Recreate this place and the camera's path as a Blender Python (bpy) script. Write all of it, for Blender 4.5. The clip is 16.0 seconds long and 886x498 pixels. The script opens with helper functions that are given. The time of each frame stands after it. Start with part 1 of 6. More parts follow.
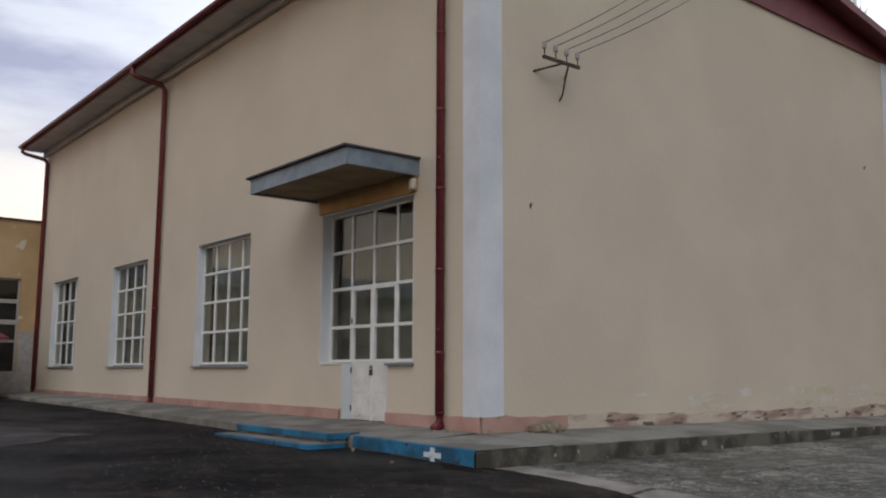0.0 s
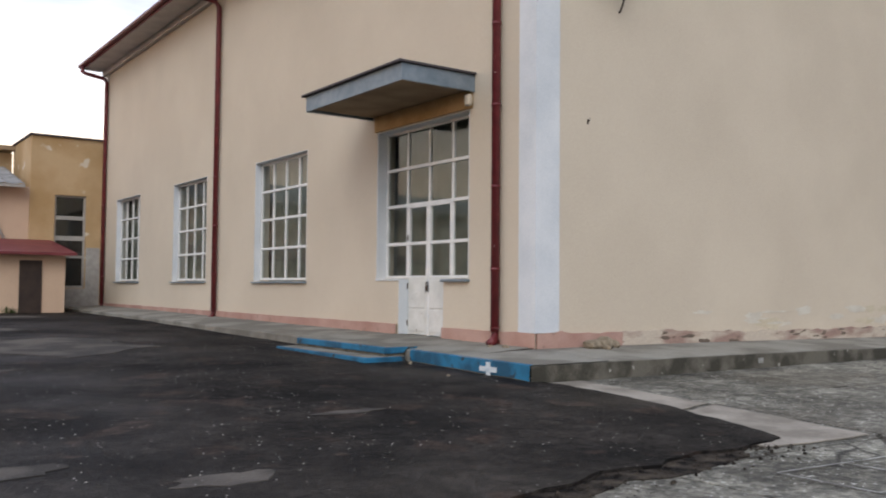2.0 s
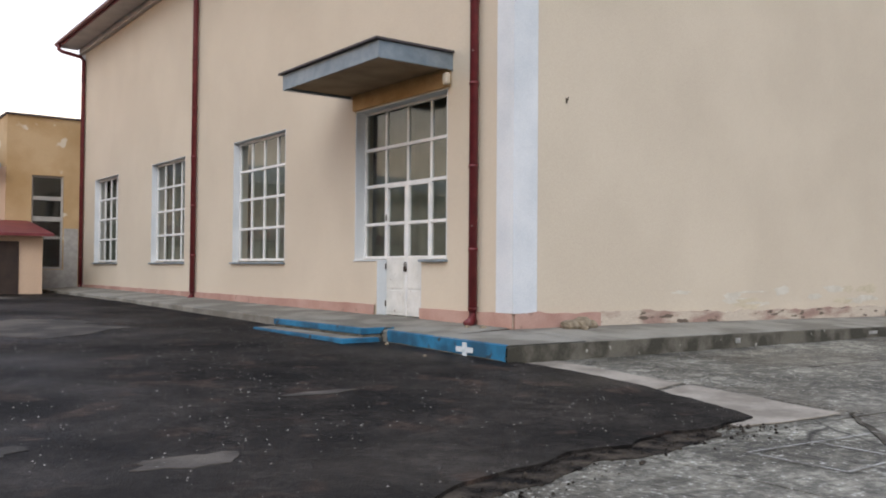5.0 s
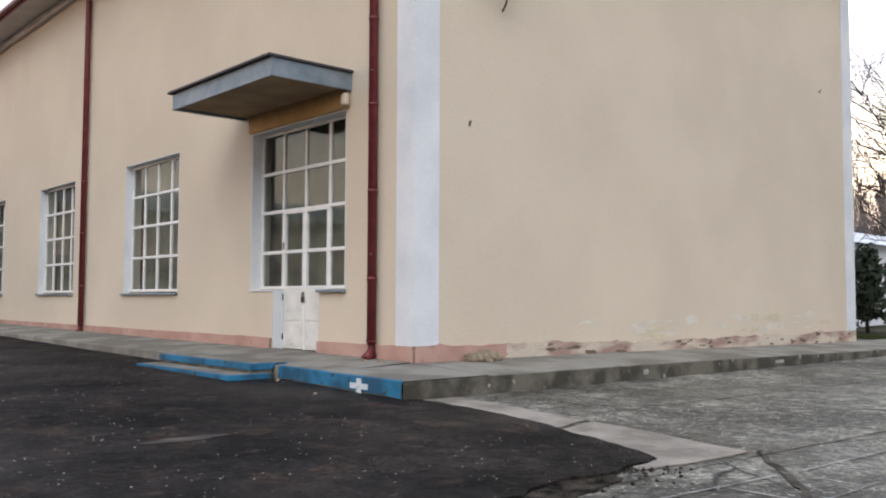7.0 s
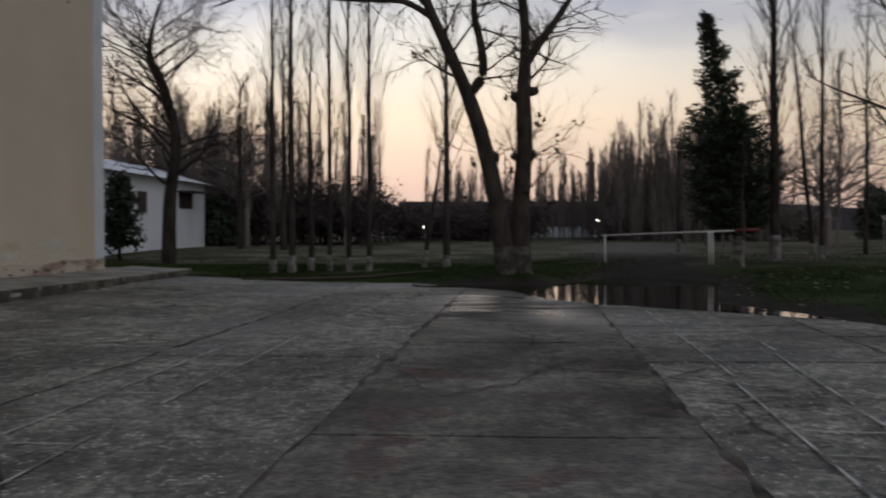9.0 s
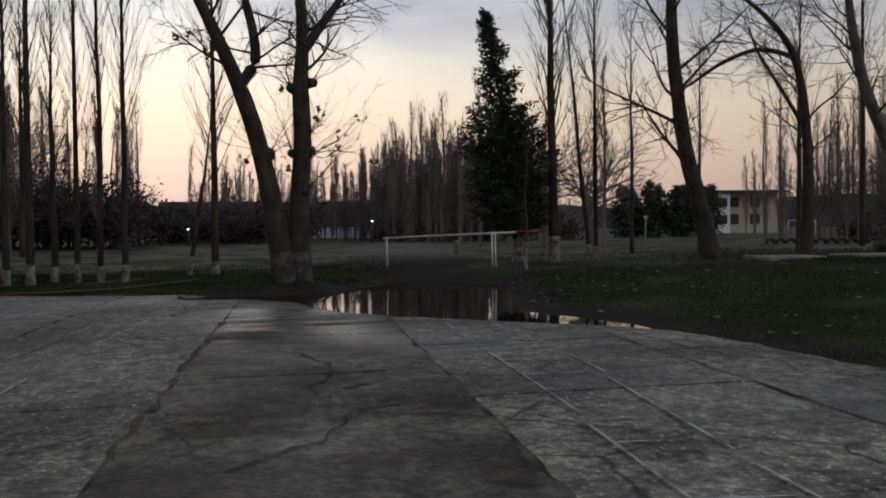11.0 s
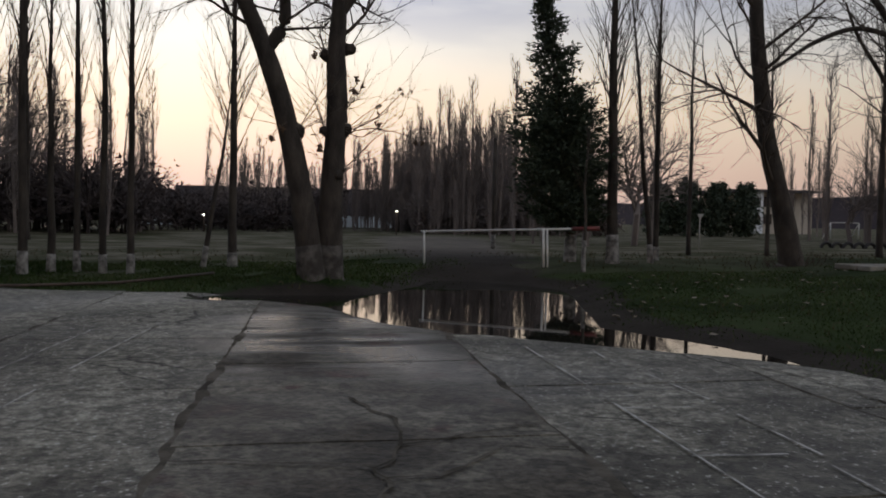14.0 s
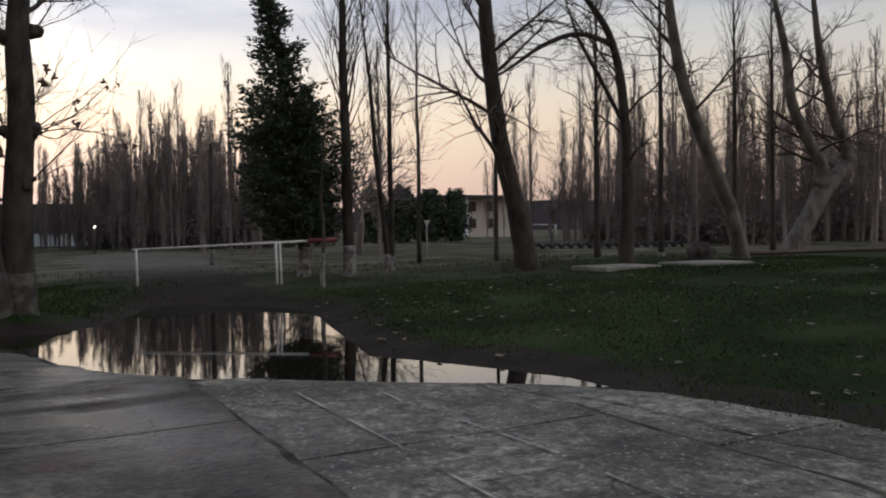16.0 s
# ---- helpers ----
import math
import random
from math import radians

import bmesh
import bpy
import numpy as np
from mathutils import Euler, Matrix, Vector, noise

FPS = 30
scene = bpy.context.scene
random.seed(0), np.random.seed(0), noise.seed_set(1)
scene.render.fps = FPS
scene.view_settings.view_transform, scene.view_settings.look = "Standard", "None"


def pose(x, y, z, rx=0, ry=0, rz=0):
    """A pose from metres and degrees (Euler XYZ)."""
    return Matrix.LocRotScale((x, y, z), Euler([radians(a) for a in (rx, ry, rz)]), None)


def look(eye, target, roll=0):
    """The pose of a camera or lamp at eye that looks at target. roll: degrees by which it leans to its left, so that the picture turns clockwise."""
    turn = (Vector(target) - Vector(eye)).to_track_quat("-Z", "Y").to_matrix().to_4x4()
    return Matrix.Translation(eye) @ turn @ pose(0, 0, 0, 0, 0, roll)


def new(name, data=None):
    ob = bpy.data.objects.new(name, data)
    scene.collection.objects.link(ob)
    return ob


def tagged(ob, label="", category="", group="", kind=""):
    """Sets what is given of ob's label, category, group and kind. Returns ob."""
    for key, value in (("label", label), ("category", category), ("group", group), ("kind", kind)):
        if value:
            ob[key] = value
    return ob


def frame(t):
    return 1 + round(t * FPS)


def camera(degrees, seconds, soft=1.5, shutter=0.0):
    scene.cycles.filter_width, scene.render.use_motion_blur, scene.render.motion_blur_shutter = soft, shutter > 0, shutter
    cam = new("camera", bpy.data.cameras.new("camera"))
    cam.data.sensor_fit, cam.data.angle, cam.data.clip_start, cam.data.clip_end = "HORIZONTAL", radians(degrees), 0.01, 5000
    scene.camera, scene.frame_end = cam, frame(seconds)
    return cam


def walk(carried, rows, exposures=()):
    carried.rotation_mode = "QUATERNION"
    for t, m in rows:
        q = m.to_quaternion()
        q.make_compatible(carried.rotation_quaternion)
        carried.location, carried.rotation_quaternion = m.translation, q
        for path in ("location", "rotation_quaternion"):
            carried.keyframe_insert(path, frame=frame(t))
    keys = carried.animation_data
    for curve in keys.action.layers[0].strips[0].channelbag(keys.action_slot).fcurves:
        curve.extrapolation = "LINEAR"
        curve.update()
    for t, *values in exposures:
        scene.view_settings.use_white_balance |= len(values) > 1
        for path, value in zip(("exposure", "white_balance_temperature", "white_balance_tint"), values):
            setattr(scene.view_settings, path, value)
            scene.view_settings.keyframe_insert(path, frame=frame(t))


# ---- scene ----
cam = camera(53.2, 16.0, soft=1.9, shutter=0.2)
PATH = [
    (0, (-0.229, -0.159, 1.343), (1.018, 1.381, 1.616), 0.2),
    (0.5, (-0.259, -0.208, 1.347), (1.035, 1.274, 1.705), 0.0),
    (1, (-0.272, -0.188, 1.339), (1.013, 1.325, 1.583), 0.1),
    (1.5, (-0.251, -0.172, 1.365), (1.037, 1.353, 1.487), 0.2),
    (2, (-0.265, -0.16, 1.332), (0.896, 1.466, 1.419), 0.5),
    (2.5, (-0.267, -0.173, 1.331), (0.793, 1.521, 1.403), 0.0),
    (3, (-0.248, -0.192, 1.351), (1.001, 1.368, 1.43), -0.4),
    (3.5, (-0.257, -0.173, 1.338), (0.958, 1.414, 1.421), -0.1),
    (3.7, (-0.252, -0.172, 1.326), (0.941, 1.432, 1.396), -0.3),
    (5.8, (0.094, -0.066, 1.316), (1.3, 1.529, 1.361), 1.1),
    (6, (0.154, 0.024, 1.319), (1.389, 1.593, 1.431), 0.5),
    (6.5, (0.264, 0.169, 1.288), (1.544, 1.703, 1.379), -1.2),
    (7, (0.572, 0.21, 1.322), (1.9, 1.702, 1.436), 0.2),
    (7.5, (0.826, 0.329, 1.308), (2.29, 1.69, 1.372), 0.0),
    (8, (1.158, 0.472, 1.317), (2.942, 1.375, 1.331), -2.0),
    (8.5, (1.562, 0.461, 1.29), (3.473, 1.053, 1.32), -1.1),
    (9, (1.969, 0.504, 1.278), (3.965, 0.613, 1.233), -0.1),
    (9.5, (2.212, 0.571, 1.306), (4.194, 0.31, 1.232), -2.1),
    (9.7, (2.353, 0.562, 1.3), (4.316, 0.186, 1.23), -1.5),
    (11.8, (4.369, 0.772, 1.397), (6.324, 0.352, 1.345), -0.2),
    (12, (4.545, 0.784, 1.4), (6.489, 0.323, 1.303), -0.9),
    (12.5, (5.002, 0.8, 1.399), (6.965, 0.422, 1.356), -0.7),
    (13, (5.468, 0.835, 1.38), (7.411, 0.37, 1.296), 1.3),
    (13.5, (5.915, 0.851, 1.39), (7.859, 0.388, 1.312), -1.7),
    (14, (6.405, 0.836, 1.402), (8.368, 0.462, 1.334), 1.1),
    (14.5, (6.949, 0.821, 1.402), (8.862, 0.241, 1.322), -0.4),
    (15, (7.352, 0.811, 1.423), (9.209, 0.07, 1.379), 0.6),
    (15.5, (7.838, 0.807, 1.415), (9.643, -0.053, 1.348), 0.8),
    (16, (8.305, 0.804, 1.44), (10.045, -0.18, 1.395), -0.8),
]
EXPOSURES = [(0, 0.0), (0.3, -0.5), (0.5, -0.6), (1.0, -0.4), (1.5, 0.41), (2.0, 0.72), (2.5, 0.12), (3.0, 0.7), (3.5, 0.78), (6, 0.98), (7, 0.92), (7.6, 0.68), (8, -0.4), (8.5, -1.12), (9.0, -1.0), (9.5, -0.9), (12, -0.86), (12.6, -0.78), (14, -0.76), (15, -0.62), (16, -0.42)]
walk(cam, [(t, look(eye, target, roll)) for t, eye, target, roll in PATH], EXPOSURES)

# ---- sky and light ----
world = bpy.data.worlds.new("dusk_sky")
scene.world = world
world.use_nodes = True
wn, wl = world.node_tree.nodes, world.node_tree.links
wn.clear()
w_out = wn.new("ShaderNodeOutputWorld")
w_bg = wn.new("ShaderNodeBackground")
w_bg.inputs["Strength"].default_value = 1.0
sky = wn.new("ShaderNodeTexSky")
sky.sky_type = "NISHITA"
sky.sun_disc = False
sky.sun_elevation = radians(3.0)
sky.sun_rotation = radians(300)
w_co = wn.new("ShaderNodeTexCoord")
w_sep = wn.new("ShaderNodeSeparateXYZ")
wl.new(w_co.outputs["Generated"], w_sep.inputs[0])
w_ramp = wn.new("ShaderNodeValToRGB")
wl.new(w_sep.outputs["Z"], w_ramp.inputs[0])
el = w_ramp.color_ramp.elements
el[0].position, el[0].color = 0.0, (0.62, 0.47, 0.46, 1)
el[1].position, el[1].color = 1.0, (0.46, 0.52, 0.66, 1)
for p, c in ((0.05, (0.82, 0.61, 0.54, 1)), (0.12, (1.0, 0.82, 0.67, 1)), (0.19, (0.93, 0.89, 0.84, 1)), (0.28, (0.66, 0.71, 0.84, 1)), (0.5, (0.60, 0.66, 0.78, 1))):
    e = el.new(p)
    e.color = c
# lavender cloud bands, stretched flat
w_map = wn.new("ShaderNodeMapping")
w_map.inputs["Scale"].default_value = (1.2, 1.2, 5.0)
wl.new(w_co.outputs["Generated"], w_map.inputs[0])
w_noise = wn.new("ShaderNodeTexNoise")
w_noise.inputs["Scale"].default_value = 1.7
w_noise.inputs["Detail"].default_value = 7
w_noise.inputs["Roughness"].default_value = 0.55
wl.new(w_map.outputs[0], w_noise.inputs[0])
w_cr = wn.new("ShaderNodeValToRGB")
w_cr.color_ramp.elements[0].position = 0.43
w_cr.color_ramp.elements[1].position = 0.60
wl.new(w_noise.outputs["Fac"], w_cr.inputs[0])
w_hi = wn.new("ShaderNodeMapRange")
w_hi.inputs["From Min"].default_value, w_hi.inputs["From Max"].default_value = 0.15, 0.29
wl.new(w_sep.outputs["Z"], w_hi.inputs[0])
w_mul = wn.new("ShaderNodeMath")
w_mul.operation = "MULTIPLY"
wl.new(w_cr.outputs[0], w_mul.inputs[0])
wl.new(w_hi.outputs[0], w_mul.inputs[1])
w_mix = wn.new("ShaderNodeMixRGB")
w_mix.inputs[2].default_value = (0.35, 0.38, 0.54, 1)
wl.new(w_mul.outputs[0], w_mix.inputs[0])
wl.new(w_ramp.outputs[0], w_mix.inputs[1])
w_sky = wn.new("ShaderNodeMixRGB")
w_sky.blend_type = "ADD"
w_sky.inputs[0].default_value = 0.03
# brighter towards the afterglow in the east
w_dot = wn.new("ShaderNodeVectorMath")
w_dot.operation = "DOT_PRODUCT"
w_dot.inputs[1].default_value = (0.914, 0.407, 0.0)
wl.new(w_co.outputs["Generated"], w_dot.inputs[0])
w_pos = wn.new("ShaderNodeMath")
w_pos.operation = "MAXIMUM"
w_pos.inputs[1].default_value = 0.0
wl.new(w_dot.outputs["Value"], w_pos.inputs[0])
w_az = wn.new("ShaderNodeMath")
w_az.operation = "POWER"
w_az.inputs[1].default_value = 2.5
wl.new(w_pos.outputs[0], w_az.inputs[0])
w_glow = wn.new("ShaderNodeMixRGB")
w_glow.blend_type = "MULTIPLY"
w_glow.inputs[0].default_value = 1.0
wl.new(w_mix.outputs[0], w_glow.inputs[1])
w_tint = wn.new("ShaderNodeMixRGB")
w_tint.inputs[1].default_value = (0.8, 0.8, 0.81, 1)
w_tint.inputs[2].default_value = (2.45, 2.33, 2.15, 1)
wl.new(w_az.outputs[0], w_tint.inputs[0])
wl.new(w_tint.outputs[0], w_glow.inputs[2])
wl.new(w_glow.outputs[0], w_sky.inputs[1])
wl.new(sky.outputs[0], w_sky.inputs[2])
wl.new(w_sky.outputs[0], w_bg.inputs["Color"])
wl.new(w_bg.outputs[0], w_out.inputs[0])

sun = new("sun", bpy.data.lights.new("sun", "SUN"))
sun.data.energy = 0.9
sun.data.angle = radians(40)
sun.data.color = (1.0, 0.97, 0.93)
sun.matrix_world = look((-17, -18, 20), (0, 0, 0))


# ---- materials ----
def mat(name, c1, c2, rough=0.8, scale=3.0, fine=60.0, bump=0.15, metal=0.0, lo=0.35, hi=0.65, speck=None, coords="Object", spec=0.5, stretch=(1, 1, 1), island=0.0):
    """Two-scale procedural surface: c1 to c2 by broad noise, grain and relief by fine noise, c3 specks."""
    m = bpy.data.materials.new(name)
    m.use_nodes = True
    n, l = m.node_tree.nodes, m.node_tree.links
    b = n["Principled BSDF"]
    co = n.new("ShaderNodeTexCoord")
    mp = n.new("ShaderNodeMapping")
    mp.inputs["Scale"].default_value = stretch
    l.new(co.outputs[coords], mp.inputs[0])
    big = n.new("ShaderNodeTexNoise")
    big.inputs["Scale"].default_value = scale
    big.inputs["Detail"].default_value = 6
    l.new(mp.outputs[0], big.inputs[0])
    ramp = n.new("ShaderNodeValToRGB")
    ramp.color_ramp.elements[0].position, ramp.color_ramp.elements[0].color = lo, (*c1, 1)
    ramp.color_ramp.elements[1].position, ramp.color_ramp.elements[1].color = hi, (*c2, 1)
    l.new(big.outputs["Fac"], ramp.inputs[0])
    small = n.new("ShaderNodeTexNoise")
    small.inputs["Scale"].default_value = fine
    small.inputs["Detail"].default_value = 4
    l.new(mp.outputs[0], small.inputs[0])
    g = n.new("ShaderNodeMixRGB")
    g.blend_type = "OVERLAY"
    g.inputs[0].default_value = 0.25
    l.new(ramp.outputs[0], g.inputs[1])
    l.new(small.outputs["Fac"], g.inputs[2])
    last = g
    if speck:
        col, amount, size = speck
        v = n.new("ShaderNodeTexNoise")
        v.inputs["Scale"].default_value = size
        v.inputs["Detail"].default_value = 2
        l.new(mp.outputs[0], v.inputs[0])
        r = n.new("ShaderNodeMapRange")
        r.inputs["From Min"].default_value, r.inputs["From Max"].default_value = amount, amount + 0.05
        l.new(v.outputs["Fac"], r.inputs[0])
        k = n.new("ShaderNodeMixRGB")
        k.inputs[2].default_value = (*col, 1)
        l.new(r.outputs[0], k.inputs[0])
        l.new(last.outputs[0], k.inputs[1])
        last = k
    if island:
        oi = n.new("ShaderNodeObjectInfo")
        r = n.new("ShaderNodeMapRange")
        r.inputs["To Min"].default_value, r.inputs["To Max"].default_value = 1 - island, 1 + island
        l.new(oi.outputs["Random"], r.inputs[0])
        k = n.new("ShaderNodeMixRGB")
        k.blend_type = "MULTIPLY"
        k.inputs[0].default_value = 1
        l.new(last.outputs[0], k.inputs[1])
        l.new(r.outputs[0], k.inputs[2])
        last = k
    l.new(last.outputs[0], b.inputs["Base Color"])
    b.inputs["Roughness"].default_value = rough
    b.inputs["Metallic"].default_value = metal
    b.inputs["Specular IOR Level"].default_value = spec
    if bump:
        bp = n.new("ShaderNodeBump")
        bp.inputs["Strength"].default_value = bump
        bp.inputs["Distance"].default_value = 0.02
        l.new(small.outputs["Fac"], bp.inputs["Height"])
        l.new(bp.outputs[0], b.inputs["Normal"])
    return m


PLASTER = mat("peach_plaster", (0.565, 0.496, 0.393), (0.61, 0.538, 0.428), 0.92, 0.45, 60, 0.09, spec=0.2, lo=0.4, hi=0.62)
WHITE = mat("white_limewash", (0.58, 0.62, 0.65), (0.68, 0.71, 0.73), 0.85, 1.5, 40, 0.1)
PINK = mat("pink_plinth_paint", (0.36, 0.205, 0.165), (0.46, 0.30, 0.245), 0.9, 1.6, 40, 0.3, speck=((0.30, 0.2, 0.16), 0.66, 5))
FRAMEW = mat("white_frame_paint", (0.66, 0.67, 0.66), (0.76, 0.76, 0.74), 0.5, 4, 60, 0.1)
DOORW = mat("door_white_paint", (0.60, 0.60, 0.56), (0.74, 0.74, 0.70), 0.6, 3, 40, 0.15, speck=((0.3, 0.26, 0.22), 0.70, 12))
PIPE = mat("dark_red_pipe_paint", (0.10, 0.012, 0.016), (0.15, 0.02, 0.024), 0.45, 5, 60, 0.1, speck=((0.45, 0.35, 0.32), 0.72, 20))
ROOFRED = mat("red_roof_sheet", (0.13, 0.02, 0.025), (0.19, 0.035, 0.04), 0.5, 2, 40, 0.1)
SOFFIT = mat("grey_soffit_boards", (0.42, 0.40, 0.38), (0.52, 0.49, 0.46), 0.85, 2, 40, 0.1)
ZINC = mat("weathered_zinc", (0.17, 0.22, 0.26), (0.25, 0.30, 0.34), 0.55, 4, 60, 0.1, metal=0.3)
CANOPY_UNDER = mat("brown_canopy_underside", (0.24, 0.16, 0.09), (0.34, 0.24, 0.14), 0.85, 2, 40, 0.1)
OCHRE = mat("ochre_plaster", (0.40, 0.265, 0.125), (0.50, 0.36, 0.205), 0.92, 0.6, 30, 0.15, lo=0.4, hi=0.62, speck=((0.60, 0.53, 0.42), 0.645, 1.8))
PINKWALL = mat("pale_pink_plaster", (0.55, 0.40, 0.29), (0.62, 0.46, 0.33), 0.92, 0.8, 30, 0.15)
CONCRETE = mat("pavement_concrete", (0.15, 0.14, 0.115), (0.25, 0.24, 0.205), 0.9, 1.2, 30, 0.5, lo=0.42, hi=0.6)
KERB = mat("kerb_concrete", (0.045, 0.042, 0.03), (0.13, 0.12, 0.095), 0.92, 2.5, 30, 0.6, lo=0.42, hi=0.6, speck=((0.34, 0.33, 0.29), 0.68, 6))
BLUE = mat("blue_kerb_paint", (0.008, 0.075, 0.14), (0.014, 0.16, 0.30), 0.75, 2.6, 40, 0.35, lo=0.38, hi=0.6, speck=((0.03, 0.04, 0.045), 0.62, 4))
CROSSW = mat("white_paint_mark", (0.30, 0.42, 0.48), (0.58, 0.64, 0.66), 0.75, 7, 40, 0.1, lo=0.38, hi=0.55)
CHIP = mat("bare_kerb_chip", (0.2, 0.2, 0.18), (0.36, 0.36, 0.34), 0.9, 6, 40, 0.2)
ASPHALT = mat("dark_asphalt", (0.008, 0.0072, 0.0068), (0.031, 0.027, 0.0235), 0.92, 1.0, 55, 1.0, lo=0.36, hi=0.64, speck=((0.042, 0.03, 0.024), 0.60, 1.7), spec=0.12)
ASPHALT_OLD = mat("old_asphalt_dust", (0.028, 0.024, 0.02), (0.095, 0.082, 0.068), 0.9, 1.3, 30, 0.8, lo=0.42, hi=0.6)
SLAB = mat("slab_concrete", (0.093, 0.088, 0.070), (0.232, 0.224, 0.184), 0.8, 0.7, 34, 0.9, lo=0.40, hi=0.62, island=0.12, spec=0.35, speck=((0.36, 0.36, 0.33), 0.635, 26))


def crack(m, size, width, dark):
    """Crazing with wavering lines, and pitting at a second scale, laid into a material."""
    n, l = m.node_tree.nodes, m.node_tree.links
    b = n["Principled BSDF"]
    was = b.inputs["Base Color"].links[0].from_socket
    co = n.new("ShaderNodeTexCoord")
    nz = n.new("ShaderNodeTexNoise")
    nz.inputs["Scale"].default_value = 2.2
    nz.inputs["Detail"].default_value = 6
    l.new(co.outputs["Object"], nz.inputs[0])
    mixv = n.new("ShaderNodeMixRGB")
    mixv.inputs[0].default_value = 0.22
    l.new(co.outputs["Object"], mixv.inputs[1])
    l.new(nz.outputs["Color"], mixv.inputs[2])
    vo = n.new("ShaderNodeTexVoronoi")
    vo.feature = "DISTANCE_TO_EDGE"
    vo.inputs["Scale"].default_value = size
    l.new(mixv.outputs[0], vo.inputs[0])
    r = n.new("ShaderNodeMapRange")
    r.inputs["From Min"].default_value, r.inputs["From Max"].default_value = width, 0.0
    l.new(vo.outputs["Distance"], r.inputs[0])
    # only here and there
    gate = n.new("ShaderNodeTexNoise")
    gate.inputs["Scale"].default_value = 0.35
    l.new(co.outputs["Object"], gate.inputs[0])
    g2 = n.new("ShaderNodeMapRange")
    g2.inputs["From Min"].default_value, g2.inputs["From Max"].default_value = 0.47, 0.6
    l.new(gate.outputs["Fac"], g2.inputs[0])
    mu = n.new("ShaderNodeMath")
    mu.operation = "MULTIPLY"
    l.new(r.outputs[0], mu.inputs[0])
    l.new(g2.outputs[0], mu.inputs[1])
    k = n.new("ShaderNodeMixRGB")
    k.inputs[2].default_value = (*dark, 1)
    l.new(mu.outputs[0], k.inputs[0])
    l.new(was, k.inputs[1])
    # mid-scale blotches
    bl = n.new("ShaderNodeTexNoise")
    bl.inputs["Scale"].default_value = 4.5
    bl.inputs["Detail"].default_value = 8
    bl.inputs["Roughness"].default_value = 0.7
    l.new(co.outputs["Object"], bl.inputs[0])
    br_ = n.new("ShaderNodeMapRange")
    br_.inputs["From Min"].default_value, br_.inputs["From Max"].default_value = 0.40, 0.60
    br_.inputs["To Min"].default_value, br_.inputs["To Max"].default_value = 0.55, 1.4
    l.new(bl.outputs["Fac"], br_.inputs[0])
    k2 = n.new("ShaderNodeMixRGB")
    k2.blend_type = "MULTIPLY"
    k2.inputs[0].default_value = 1
    l.new(k.outputs[0], k2.inputs[1])
    l.new(br_.outputs[0], k2.inputs[2])
    l.new(k2.outputs[0], b.inputs["Base Color"])
    # fine pitting
    pit = n.new("ShaderNodeTexNoise")
    pit.inputs["Scale"].default_value = 13
    pit.inputs["Detail"].default_value = 10
    pit.inputs["Roughness"].default_value = 0.75
    l.new(co.outputs["Object"], pit.inputs[0])
    pr = n.new("ShaderNodeMapRange")
    pr.inputs["From Min"].default_value, pr.inputs["From Max"].default_value = 0.42, 0.56
    pr.inputs["To Min"].default_value, pr.inputs["To Max"].default_value = 0.5, 1.15
    l.new(pit.outputs["Fac"], pr.inputs[0])
    k3 = n.new("ShaderNodeMixRGB")
    k3.blend_type = "MULTIPLY"
    k3.inputs[0].default_value = 1
    l.new(k2.outputs[0], k3.inputs[1])
    l.new(pr.outputs[0], k3.inputs[2])
    l.new(k3.outputs[0], b.inputs["Base Color"])
    # damp patches shine a little more
    rr = n.new("ShaderNodeMapRange")
    rr.inputs["From Min"].default_value, rr.inputs["From Max"].default_value = 0.35, 0.65
    rr.inputs["To Min"].default_value, rr.inputs["To Max"].default_value = 0.5, 0.9
    l.new(gate.outputs["Fac"], rr.inputs[0])
    l.new(rr.outputs[0], b.inputs["Roughness"])


